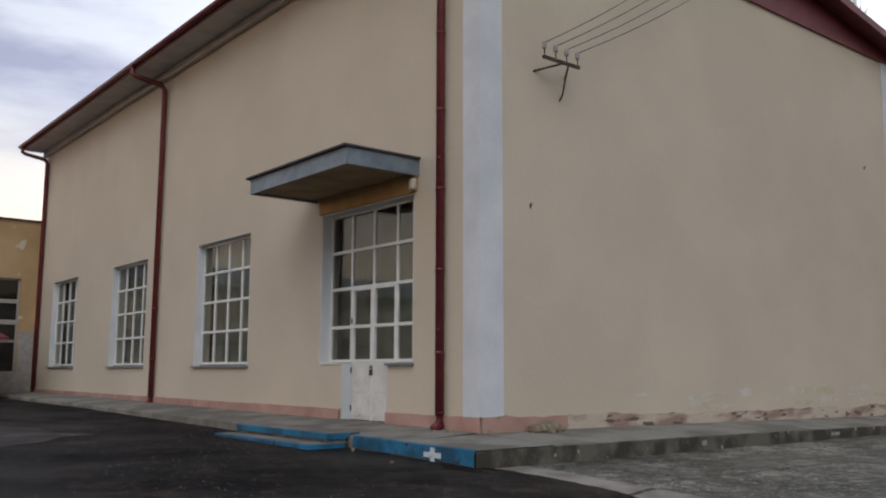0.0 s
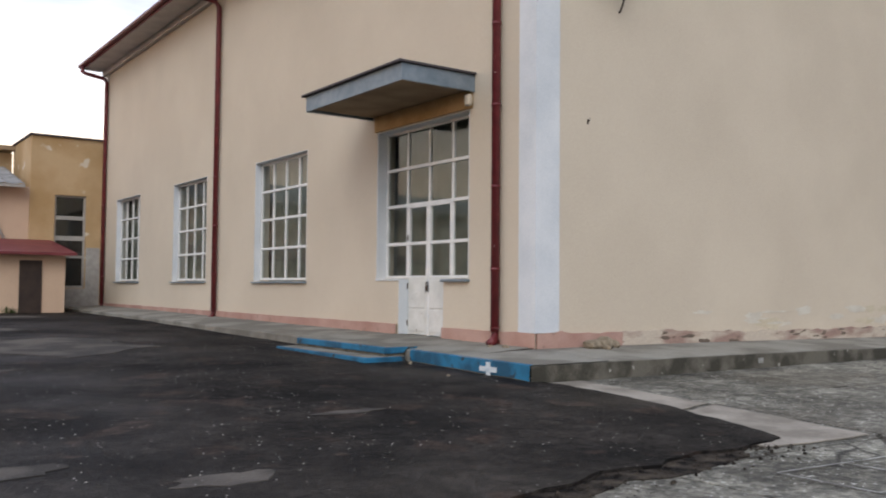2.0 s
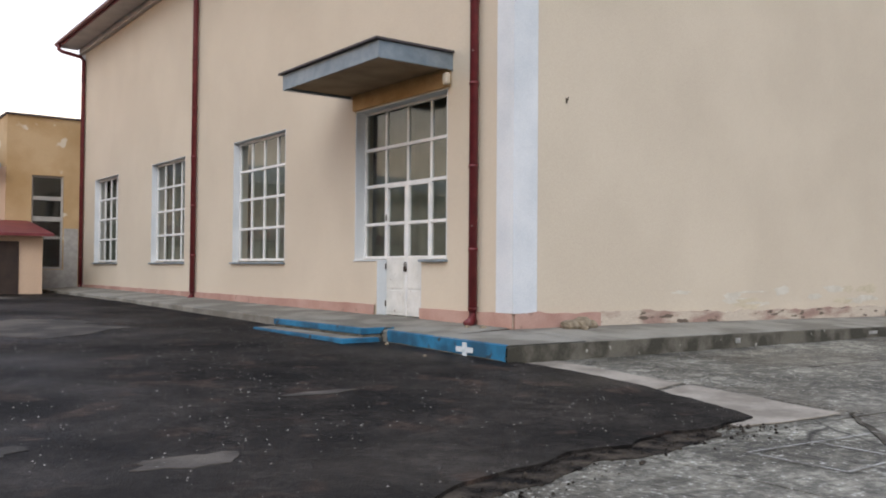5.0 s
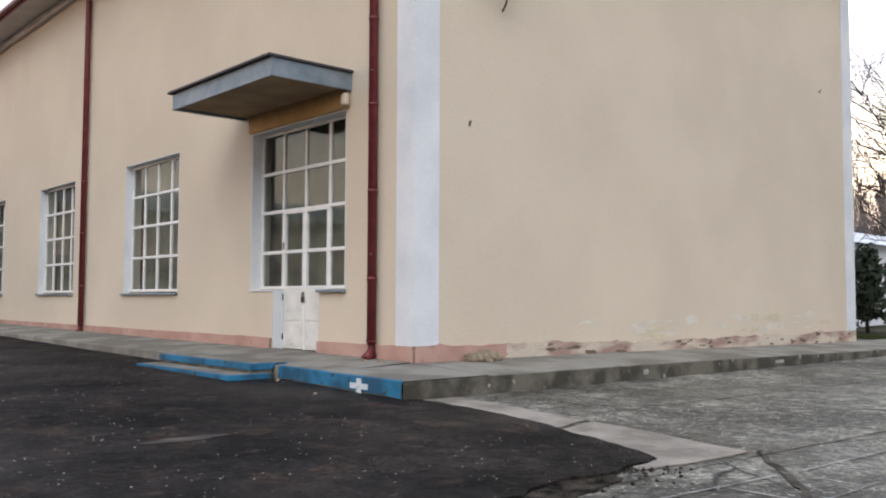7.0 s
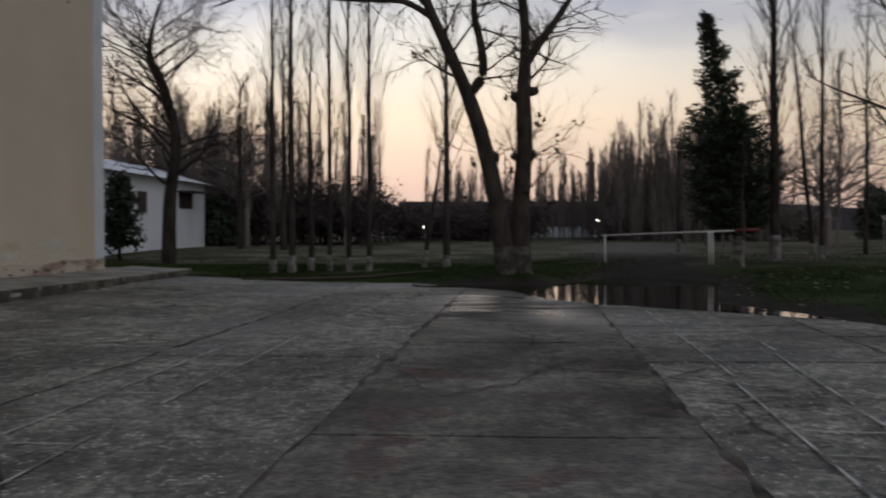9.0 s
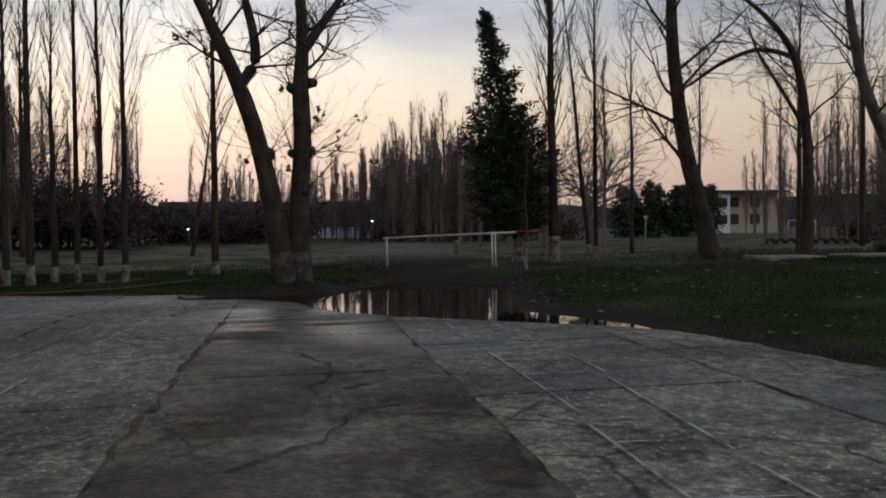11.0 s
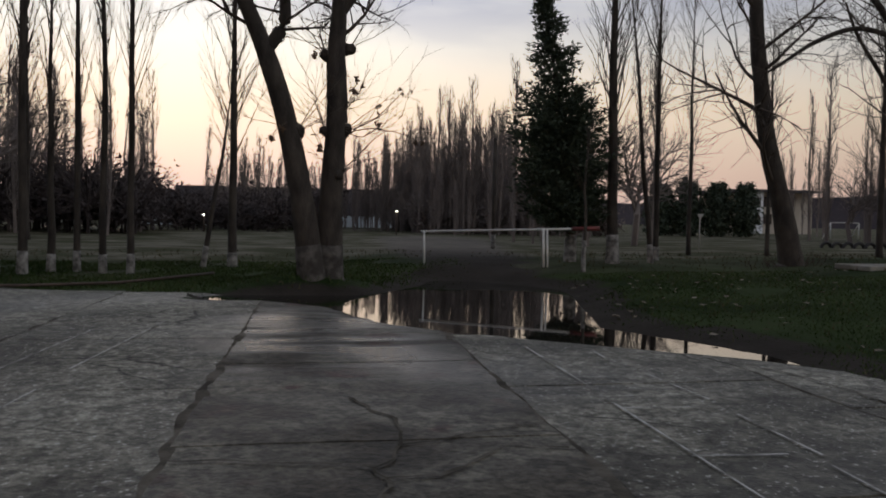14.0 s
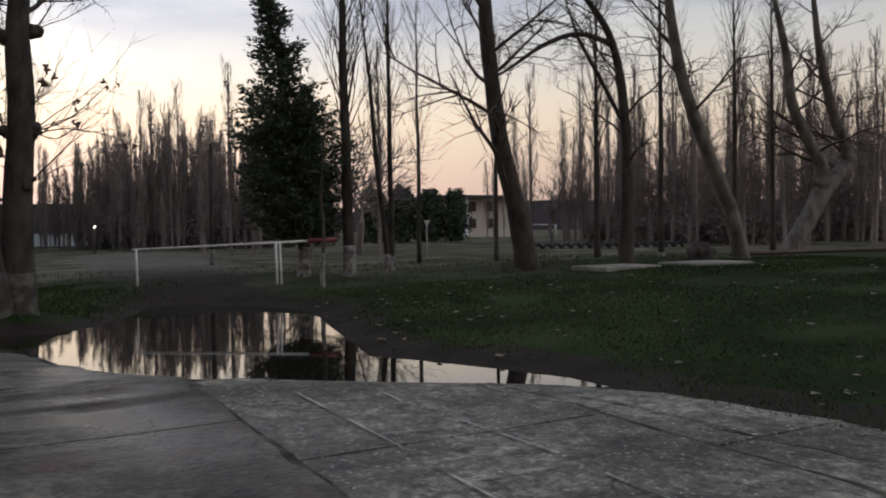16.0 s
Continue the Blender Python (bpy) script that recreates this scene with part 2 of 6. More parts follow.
def soaked(m, x0, x1, y0, y1):
    """A soaked stretch, darker and shinier, with a blotchy outline."""
    n, l = m.node_tree.nodes, m.node_tree.links
    b = n["Principled BSDF"]
    was, rwas = b.inputs["Base Color"].links[0].from_socket, b.inputs["Roughness"].links[0].from_socket
    co = n.new("ShaderNodeTexCoord")
    sep = n.new("ShaderNodeSeparateXYZ")
    nz = n.new("ShaderNodeTexNoise")
    nz.inputs["Scale"].default_value = 0.9
    nz.inputs["Detail"].default_value = 6
    mp = n.new("ShaderNodeMapping")
    mp.inputs["Scale"].default_value = (1.6, 0.6, 1)
    l.new(co.outputs["Object"], mp.inputs[0])
    l.new(mp.outputs[0], nz.inputs[0])
    l.new(co.outputs["Object"], sep.inputs[0])
    last = None
    for axis, a, c in (("X", x0, x1), ("Y", y0, y1)):
        mid, half = (a + c) / 2, (c - a) / 2
        d = n.new("ShaderNodeMath")
        d.operation = "SUBTRACT"
        d.inputs[1].default_value = mid
        l.new(sep.outputs[axis], d.inputs[0])
        ab = n.new("ShaderNodeMath")
        ab.operation = "ABSOLUTE"
        l.new(d.outputs[0], ab.inputs[0])
        r = n.new("ShaderNodeMapRange")
        r.inputs["From Min"].default_value, r.inputs["From Max"].default_value = half, half * 0.45
        l.new(ab.outputs[0], r.inputs[0])
        if last is None:
            last = r
        else:
            mu = n.new("ShaderNodeMath")
            mu.operation = "MULTIPLY"
            l.new(last.outputs[0], mu.inputs[0])
            l.new(r.outputs[0], mu.inputs[1])
            last = mu
    g = n.new("ShaderNodeMapRange")
    g.inputs["From Min"].default_value, g.inputs["From Max"].default_value = 0.40, 0.56
    l.new(nz.outputs["Fac"], g.inputs[0])
    mu = n.new("ShaderNodeMath")
    mu.operation = "MULTIPLY"
    l.new(last.outputs[0], mu.inputs[0])
    l.new(g.outputs[0], mu.inputs[1])
    k = n.new("ShaderNodeMixRGB")
    k.inputs[2].default_value = (0.05, 0.046, 0.04, 1)
    l.new(mu.outputs[0], k.inputs[0])
    l.new(was, k.inputs[1])
    l.new(k.outputs[0], b.inputs["Base Color"])
    r = n.new("ShaderNodeMixRGB")
    r.inputs[2].default_value = (0.2, 0.2, 0.2, 1)
    l.new(mu.outputs[0], r.inputs[0])
    l.new(rwas, r.inputs[1])
    l.new(r.outputs[0], b.inputs["Roughness"])


SLAB_MOSS = mat("mossy_slab_concrete", (0.045, 0.039, 0.029), (0.145, 0.136, 0.11), 0.8, 0.9, 20, 0.9, lo=0.40, hi=0.62, island=0.10, spec=0.3, speck=((0.075, 0.045, 0.036), 0.60, 1.3))
JOINT = mat("joint_dirt", (0.038, 0.034, 0.027), (0.115, 0.105, 0.086), 0.95, 2.5, 30, 0.7, lo=0.40, hi=0.6, spec=0.1)
crack(SLAB_MOSS, 0.8, 0.02, (0.025, 0.022, 0.018))
soaked(SLAB_MOSS, 12.9, 20.5, -1.3, 1.9)
crack(SLAB, 0.9, 0.02, (0.03, 0.028, 0.024))
soaked(SLAB, 12.9, 20.5, -1.3, 1.9)
crack(ASPHALT, 0.6, 0.015, (0.008, 0.008, 0.008))
CRUMB = mat("crumbled_tar_and_earth", (0.011, 0.0095, 0.0085), (0.075, 0.062, 0.048), 0.95, 5.0, 40, 1.0, lo=0.40, hi=0.66, spec=0.1)
CHALK = mat("chalk_paint", (0.13, 0.128, 0.115), (0.46, 0.46, 0.43), 0.9, 3.0, 40, 0.1, lo=0.40, hi=0.58)
BARK = mat("grey_brown_bark", (0.018, 0.014, 0.011), (0.055, 0.045, 0.036), 0.9, 5, 30, 0.8, stretch=(1, 1, 0.4))
BARK_PALE = mat("pale_plane_bark", (0.055, 0.05, 0.042), (0.15, 0.136, 0.115), 0.9, 4, 30, 0.6, stretch=(1, 1, 0.5))
TWIG = mat("bare_twigs", (0.04, 0.03, 0.024), (0.075, 0.058, 0.045), 0.9, 4, 30, 0.0)
# paler than the near twigs: the haze of distance is put into this colour
TWIG_HAZED = mat("hazed_far_twigs", (0.12, 0.10, 0.092), (0.20, 0.17, 0.155), 0.95, 0.3, 5, 0.0)
WASH = mat("trunk_whitewash", (0.07, 0.066, 0.06), (0.27, 0.262, 0.245), 0.9, 8, 40, 0.3)
WASH_OLD = mat("worn_trunk_whitewash", (0.03, 0.026, 0.022), (0.085, 0.077, 0.068), 0.92, 5, 30, 0.5, lo=0.42, hi=0.62)
NEEDLE = mat("dark_conifer_foliage", (0.022, 0.034, 0.02), (0.05, 0.07, 0.04), 0.8, 3, 30, 0.0)
LEAF_DRY = mat("dry_brown_leaf", (0.05, 0.03, 0.018), (0.09, 0.055, 0.03), 0.85, 6, 30, 0.0)
LEAF_GROUND = mat("fallen_leaf", (0.09, 0.07, 0.05), (0.2, 0.17, 0.13), 0.85, 6, 30, 0.0)
SHRUB = mat("dark_orchard_twigs", (0.035, 0.028, 0.028), (0.065, 0.05, 0.048), 0.95, 1, 10, 0.0)
BLADE = mat("grass_blades", (0.026, 0.043, 0.014), (0.052, 0.074, 0.028), 0.95, 0.4, 10, 0.0, spec=0.05)
BLADE_DRY = mat("dry_grass_blades", (0.05, 0.045, 0.022), (0.09, 0.08, 0.045), 0.95, 0.4, 10, 0.0, spec=0.05)
STEELW = mat("white_barrier_paint", (0.5, 0.5, 0.48), (0.66, 0.66, 0.63), 0.6, 6, 40, 0.1, speck=((0.22, 0.12, 0.08), 0.68, 15))
REDP = mat("red_barrier_paint", (0.10, 0.018, 0.016), (0.16, 0.03, 0.026), 0.6, 6, 40, 0.1)
IRON = mat("rusty_iron", (0.05, 0.035, 0.028), (0.09, 0.065, 0.05), 0.7, 8, 60, 0.2, metal=0.4)
WIRE = mat("grey_wire", (0.12, 0.12, 0.12), (0.18, 0.18, 0.18), 0.6, 8, 60, 0.0)
DARKDOOR = mat("dark_brown_door", (0.025, 0.015, 0.012), (0.045, 0.028, 0.02), 0.7, 3, 40, 0.1)
GREYFRAME = mat("grey_old_frame", (0.30, 0.29, 0.27), (0.4, 0.38, 0.35), 0.8, 5, 40, 0.2)
SLATE = mat("corrugated_slate", (0.22, 0.22, 0.22), (0.34, 0.34, 0.33), 0.9, 2, 40, 0.2, speck=((0.06, 0.06, 0.06), 0.66, 3))
ROOM = mat("dim_room_paint", (0.30, 0.31, 0.28), (0.4, 0.41, 0.38), 0.9, 1, 30, 0.0)
CURTAIN = mat("grey_curtain", (0.19, 0.21, 0.185), (0.29, 0.31, 0.28), 0.95, 2, 50, 0.1)
ACWHITE = mat("ac_casing", (0.38, 0.37, 0.34), (0.46, 0.45, 0.42), 0.6, 4, 40, 0.0)
STONE = mat("rubble_stone", (0.16, 0.13, 0.09), (0.28, 0.23, 0.16), 0.95, 8, 30, 0.5)
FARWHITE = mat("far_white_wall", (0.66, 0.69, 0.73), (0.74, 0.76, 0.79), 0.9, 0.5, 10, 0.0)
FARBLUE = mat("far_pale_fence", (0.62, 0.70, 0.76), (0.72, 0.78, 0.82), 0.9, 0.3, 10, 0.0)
FARDARK = mat("far_dark_roof", (0.05, 0.045, 0.05), (0.08, 0.07, 0.075), 0.9, 0.3, 10, 0.0)
HILL = mat("far_ridge", (0.06, 0.055, 0.07), (0.08, 0.075, 0.09), 1.0, 0.05, 1, 0.0)
CREAM = mat("far_cream_wall", (0.40, 0.355, 0.295), (0.47, 0.42, 0.355), 0.9, 0.3, 10, 0.0)


def glass_mat(name, tint, rough=0.03):
    m = bpy.data.materials.new(name)
    m.use_nodes = True
    n, l = m.node_tree.nodes, m.node_tree.links
    n.remove(n["Principled BSDF"])
    tr = n.new("ShaderNodeBsdfTransparent")
    tr.inputs[0].default_value = (*tint, 1)
    gl = n.new("ShaderNodeBsdfGlossy")
    gl.inputs["Roughness"].default_value = rough
    fr = n.new("ShaderNodeFresnel")
    fr.inputs[0].default_value = 1.6
    mx = n.new("ShaderNodeMixShader")
    l.new(fr.outputs[0], mx.inputs[0])
    l.new(tr.outputs[0], mx.inputs[1])
    l.new(gl.outputs[0], mx.inputs[2])
    l.new(mx.outputs[0], n["Material Output"].inputs[0])
    return m


GLASS = glass_mat("window_glass", (0.75, 0.8, 0.77))

WATER = bpy.data.materials.new("puddle_water")
WATER.use_nodes = True
wb = WATER.node_tree.nodes["Principled BSDF"]
wb.inputs["Base Color"].default_value = (0.012, 0.011, 0.009, 1)
wb.inputs["Roughness"].default_value = 0.03
wb.inputs["IOR"].default_value = 1.5
wnz = WATER.node_tree.nodes.new("ShaderNodeTexNoise")
wnz.inputs["Scale"].default_value = 2.0
wbp = WATER.node_tree.nodes.new("ShaderNodeBump")
wbp.inputs["Strength"].default_value = 0.02
wbp.inputs["Distance"].default_value = 0.02
WATER.node_tree.links.new(wnz.outputs["Fac"], wbp.inputs["Height"])
WATER.node_tree.links.new(wbp.outputs[0], wb.inputs["Normal"])



# ---- building blocks ----
def thing(name, label, category, loc=(0, 0, 0), group="", kind=""):
    ob = new(name)
    ob.location = loc
    return tagged(ob, label, category, group, kind)


def part(name, bm, material, parent=None, label="", smooth=False):
    me = bpy.data.meshes.new(name)
    bm.normal_update()
    bm.to_mesh(me)
    bm.free()
    me.materials.append(material)
    if smooth:
        for p in me.polygons:
            p.use_smooth = True
    ob = new(name, me)
    if parent:
        ob.parent = parent
        ob.location = -Vector(base_of(parent))
    if label:
        ob["label"] = label
    return ob


def base_of(ob):
    v = Vector((0, 0, 0))
    while ob:
        v += ob.location
        ob = ob.parent
    return v


def box(bm, x0, x1, y0, y1, z0, z1, bevel=0.0):
    vs = [bm.verts.new((x, y, z)) for x in (x0, x1) for y in (y0, y1) for z in (z0, z1)]
    fs = [bm.faces.new([vs[i] for i in q]) for q in ((0, 1, 3, 2), (4, 6, 7, 5), (0, 4, 5, 1), (2, 3, 7, 6), (0, 2, 6, 4), (1, 5, 7, 3))]
    if bevel:
        bmesh.ops.bevel(bm, geom=list({e for f in fs for e in f.edges}), offset=bevel, segments=1, affect="EDGES")
    return bm


def boxes(*rows, bevel=0.0):
    bm = bmesh.new()
    for r in rows:
        box(bm, *r, bevel=bevel)
    return bm


def tube(V, F, pts, radii, n=6):
    """Adds a tapered tube along pts to the lists V and F."""
    base = len(V)
    pts = [Vector(p) for p in pts]
    for i, p in enumerate(pts):
        d = (pts[min(i + 1, len(pts) - 1)] - pts[max(i - 1, 0)]).normalized()
        a = d.orthogonal() if abs(d.z) > 0.95 else d.cross(Vector((0, 0, 1)))
        a.normalize()
        b = d.cross(a)
        for k in range(n):
            t = 2 * math.pi * k / n
            V.append(p + (a * math.cos(t) + b * math.sin(t)) * radii[i])
    for i in range(len(pts) - 1):
        for k in range(n):
            k2 = (k + 1) % n
            F.append((base + i * n + k, base + i * n + k2, base + (i + 1) * n + k2, base + (i + 1) * n + k))
    F.append(tuple(base + k for k in range(n - 1, -1, -1)))
    F.append(tuple(base + (len(pts) - 1) * n + k for k in range(n)))


def mesh_part(name, V, F, material, parent=None, label="", smooth=True):
    me = bpy.data.meshes.new(name)
    me.from_pydata([tuple(v) for v in V], [], F)
    me.materials.append(material)
    me.validate()
    if smooth:
        for p in me.polygons:
            p.use_smooth = True
    ob = new(name, me)
    if parent:
        ob.parent = parent
        ob.location = -Vector(base_of(parent))
    if label:
        ob["label"] = label
    return ob


def pipe(name, pts, r, material, parent=None, label="", n=10):
    V, F = [], []
    tube(V, F, pts, [r] * len(pts), n)
    return mesh_part(name, V, F, material, parent, label)


def smooth01(a, b, v):
    t = min(1.0, max(0.0, (v - a) / (b - a)))
    return t * t * (3 - 2 * t)


def lerp_table(tab, v):
    if v <= tab[0][0]:
        return tab[0][1]
    for (a, p), (b, q) in zip(tab, tab[1:]):
        if v <= b:
            return p + (q - p) * (v - a) / (b - a)
    return tab[-1][1]


# ---- lie of the land ----
PUDDLE = [(21.75, 2.0), (21.45, 1.2), (21.1, 0.5), (19.9, -0.17), (18.85, -0.35), (18.1, -0.75), (17.5, -1.12), (17.1, -1.5), (17.0, -1.9), (16.55, -2.2), (16.1, -2.75), (15.8, -3.15), (15.45, -3.6), (15.0, -4.0), (14.6, -4.5), (15.2, -4.5), (15.9, -4.28), (17.0, -3.85), (17.7, -3.5), (18.8, -3.8), (20.6, -4.25), (22.6, -4.8), (24.0, -5.0), (25.2, -4.6), (26.3, -3.6), (26.6, -2.75), (24.9, -2.2), (23.7, -1.55), (22.8, -1.0), (22.55, -0.45), (22.6, 0.6), (22.5, 2.1)]
EAST_EDGE = [(-30, 13.4), (-5.4, 13.4), (-4.6, 13.8), (-3.0, 17.2), (-1.2, 20.4), (-0.2, 22.3), (2, 22.6), (5.6, 23.2), (8.4, 24.0), (12, 24.6), (60, 26)]


def inside(poly, x, y):
    hit = False
    for (x1, y1), (x2, y2) in zip(poly, poly[1:] + poly[:1]):
        if (y1 > y) != (y2 > y) and x < (x2 - x1) * (y - y1) / (y2 - y1) + x1:
            hit = not hit
    return hit


def edge_gap(poly, x, y):
    best = 1e9
    for (x1, y1), (x2, y2) in zip(poly, poly[1:] + poly[:1]):
        dx, dy = x2 - x1, y2 - y1
        t = max(0.0, min(1.0, ((x - x1) * dx + (y - y1) * dy) / (dx * dx + dy * dy)))
        best = min(best, math.hypot(x - x1 - t * dx, y - y1 - t * dy))
    return best


def south_edge(x):
    """y of the line where the paving ends on the grass mound's side."""
    return lerp_table([(-40, -7.2), (0, -6.4), (8, -5.3), (11.4, -4.75), (13.0, -4.55), (14.4, -4.5), (16.5, -4.3), (18, -3.9), (22, -4.8), (28, -6.0)], x)


def yard_z(x, y):
    """Height of the paved yard."""
    return lerp_table([(-8, 0.06), (0, 0.0), (4.5, 0.0), (8.3, 0.105), (11, 0.17), (19, 0.26), (24, 0.33), (34, 0.36), (60, 0.4)], y)


def land_z(x, y):
    """Height of the ground sheet: yard, puddle hollow, mound and the field beyond."""
    z = yard_z(x, y)
    e = lerp_table(EAST_EDGE, y)
    far = smooth01(e + 1.0, e + 16, x)
    field = 0.05 + 0.33 * far + 0.002 * min(max(x - 38, 0), 40)
    z = z + (max(field, z) - z) * smooth01(e, e + 3, x)
    s = south_edge(x) - y - 0.5 * (1 - smooth01(13.5, 16.5, x))
    # low bank round the plane tree
    z = z + 0.33 * math.exp(-((x - 23.6) ** 2 + (y - 0.3) ** 2) / 1.5)
    if s > 0:
        crest = 0.52 * smooth01(0, 8.5, s) * smooth01(4, 16, x + 0.35 * s) * (1 - 0.2 * smooth01(26, 34, x))
        z = max(z, 0.0 + crest + 0.03 * smooth01(0, 1, s)) if x < 34 else max(z, crest)
    # track through the barrier stays low
    if 22 < x < 40:
        lane = math.exp(-((y + 3.9 + 0.10 * (x - 26)) / 2.0) ** 2)
        low = lerp_table([(22, -0.05), (25, 0.02), (28, 0.30), (34, 0.5), (40, 0.62)], x)
        z = z * (1 - lane) + min(z, low) * lane
    if 12.5 < x < 28.5 and -6 < y < 3.4:
        g = edge_gap(PUDDLE, x, y)
        if inside(PUDDLE, x, y):
            z = WATER_Z - 0.045 - 0.06 * smooth01(0, 0.9, g)
        else:
            z = z + (WATER_Z + 0.012 - z) * (1 - smooth01(0, 0.5 if x > 22 and y > -0.8 else 1.0, g))
    return z


WATER_Z = -0.03

# ---- ground ----
def graded(a, b, step, reach, grow=1.35):
    """Even steps from a to b, then ever longer ones out to the reach on both sides."""
    mid = [a + (b - a) * i / round((b - a) / step) for i in range(round((b - a) / step) + 1)]
    lo, hi, s = [], [], step
    while (hi[-1] if hi else b) < reach:
        s *= grow
        hi.append((hi[-1] if hi else b) + s)
        lo.append((lo[-1] if lo else a) - s)
    return lo[::-1] + mid + hi


def paved(x, y):
    return x < lerp_table(EAST_EDGE, y) and y > south_edge(x)


def bare(x, y):
    """How bare the earth lies: along the track, round the puddle and in a band beside the paving."""
    w = 0.0
    if 20 < x < 62:
        lane = math.exp(-((y + 3.7 + 0.13 * (x - 26)) / lerp_table([(22, 1.4), (28, 1.5), (40, 2.6), (62, 3.4)], x)) ** 2)
        w = lane * (1 - smooth01(48, 62, x))
    if 12 < x < 29 and -7 < y < 4:
        w = max(w, 1 - smooth01(0.15, lerp_table([(-1.6, 1.3), (-0.6, 0.45), (2, 0.35)], y), edge_gap(PUDDLE, x, y)))
    if x < 17:
        w = max(w, 1 - smooth01(0.3, 0.85, abs(south_edge(x) - y - 0.15)))
    return w


def ground_mat():
    m = mat("grass_and_soil", (0.014, 0.024, 0.0075), (0.030, 0.045, 0.016), 0.97, 0.45, 14, 0.9, lo=0.42, hi=0.6, speck=((0.045, 0.038, 0.02), 0.66, 5), spec=0.05)
    n, l = m.node_tree.nodes, m.node_tree.links
    b = n["Principled BSDF"]
    green = b.inputs["Base Color"].links[0].from_socket
    co = n.new("ShaderNodeTexCoord")
    sep = n.new("ShaderNodeSeparateXYZ")
    l.new(co.outputs["Object"], sep.inputs[0])
    nz = n.new("ShaderNodeTexNoise")
    nz.inputs["Scale"].default_value = 0.16
    nz.inputs["Detail"].default_value = 7
    l.new(co.outputs["Object"], nz.inputs[0])
    # towards the field the sward is thin and dry
    add = n.new("ShaderNodeMath")
    add.operation = "MULTIPLY_ADD"
    add.inputs[1].default_value = 26.0
    l.new(nz.outputs["Fac"], add.inputs[0])
    l.new(sep.outputs["X"], add.inputs[2])
    r = n.new("ShaderNodeMapRange")
    r.inputs["From Min"].default_value, r.inputs["From Max"].default_value = 38, 46
    l.new(add.outputs[0], r.inputs[0])
    dry = n.new("ShaderNodeValToRGB")
    dry.color_ramp.elements[0].color, dry.color_ramp.elements[0].position = (0.045, 0.048, 0.024, 1), 0.44
    dry.color_ramp.elements[1].color, dry.color_ramp.elements[1].position = (0.17, 0.155, 0.122, 1), 0.66
    nz2 = n.new("ShaderNodeTexNoise")
    nz2.inputs["Scale"].default_value = 0.9
    nz2.inputs["Detail"].default_value = 10
    nz2.inputs["Roughness"].default_value = 0.68
    run = n.new("ShaderNodeMapping")
    run.inputs["Scale"].default_value = (0.7, 0.45, 1)
    l.new(co.outputs["Object"], run.inputs[0])
    l.new(run.outputs[0], nz2.inputs[0])
    l.new(nz2.outputs["Fac"], dry.inputs[0])
    mx = n.new("ShaderNodeMixRGB")
    l.new(r.outputs[0], mx.inputs[0])
    l.new(green, mx.inputs[1])
    l.new(dry.outputs[0], mx.inputs[2])
    # trodden earth, dark and damp near the puddle, pale and dusty beyond the barrier
    at = n.new("ShaderNodeAttribute")
    at.attribute_name = "bare"
    nz3 = n.new("ShaderNodeTexNoise")
    nz3.inputs["Scale"].default_value = 1.1
    nz3.inputs["Detail"].default_value = 8
    l.new(co.outputs["Object"], nz3.inputs[0])
    sm = n.new("ShaderNodeMath")
    sm.operation = "ADD"
    l.new(at.outputs["Fac"], sm.inputs[0])
    l.new(nz3.outputs["Fac"], sm.inputs[1])
    sr = n.new("ShaderNodeMapRange")
    sr.inputs["From Min"].default_value, sr.inputs["From Max"].default_value = 0.82, 1.08
    l.new(sm.outputs[0], sr.inputs[0])
    age = n.new("ShaderNodeMapRange")
    age.inputs["From Min"].default_value, age.inputs["From Max"].default_value = 29, 38
    l.new(sep.outputs["X"], age.inputs[0])
    earth = n.new("ShaderNodeMixRGB")
    earth.inputs[1].default_value = (0.03, 0.026, 0.022, 1)
    earth.inputs[2].default_value = (0.125, 0.113, 0.096, 1)
    l.new(age.outputs[0], earth.inputs[0])
    grain = n.new("ShaderNodeMixRGB")
    grain.blend_type = "OVERLAY"
    grain.inputs[0].default_value = 0.6
    l.new(earth.outputs[0], grain.inputs[1])
    l.new(nz3.outputs["Fac"], grain.inputs[2])
    mb = n.new("ShaderNodeMixRGB")
    l.new(sr.outputs[0], mb.inputs[0])
    l.new(mx.outputs[0], mb.inputs[1])
    l.new(grain.outputs[0], mb.inputs[2])
    l.new(mb.outputs[0], b.inputs["Base Color"])
    return m


GRASSY = ground_mat()
xs = graded(-4, 44, 0.4, 900)
ys = graded(-30, 36, 0.45, 900)
V = [(x, y, land_z(x, y) - (0.001 if paved(x, y) else 0.0)) for y in ys for x in xs]
nx = len(xs)
F = [(j * nx + i, j * nx + i + 1, (j + 1) * nx + i + 1, (j + 1) * nx + i) for j in range(len(ys) - 1) for i in range(nx - 1)]
ground = mesh_part("ground", V, F, GRASSY)
worn = ground.data.attributes.new("bare", "FLOAT", "POINT")
for k, v in enumerate(V):
    worn.data[k].value = bare(v[0], v[1])
tagged(ground, "grass and bare soil around the paved yard", "ground", kind="structure")

# water in the hollow
bm = bmesh.new()
bm.faces.new([bm.verts.new((x * 1.0, y, WATER_Z)) for x, y in PUDDLE])
water = part("water", bm, WATER)
tagged(water, "still rain puddle mirroring the evening sky", "puddle", kind="structure")


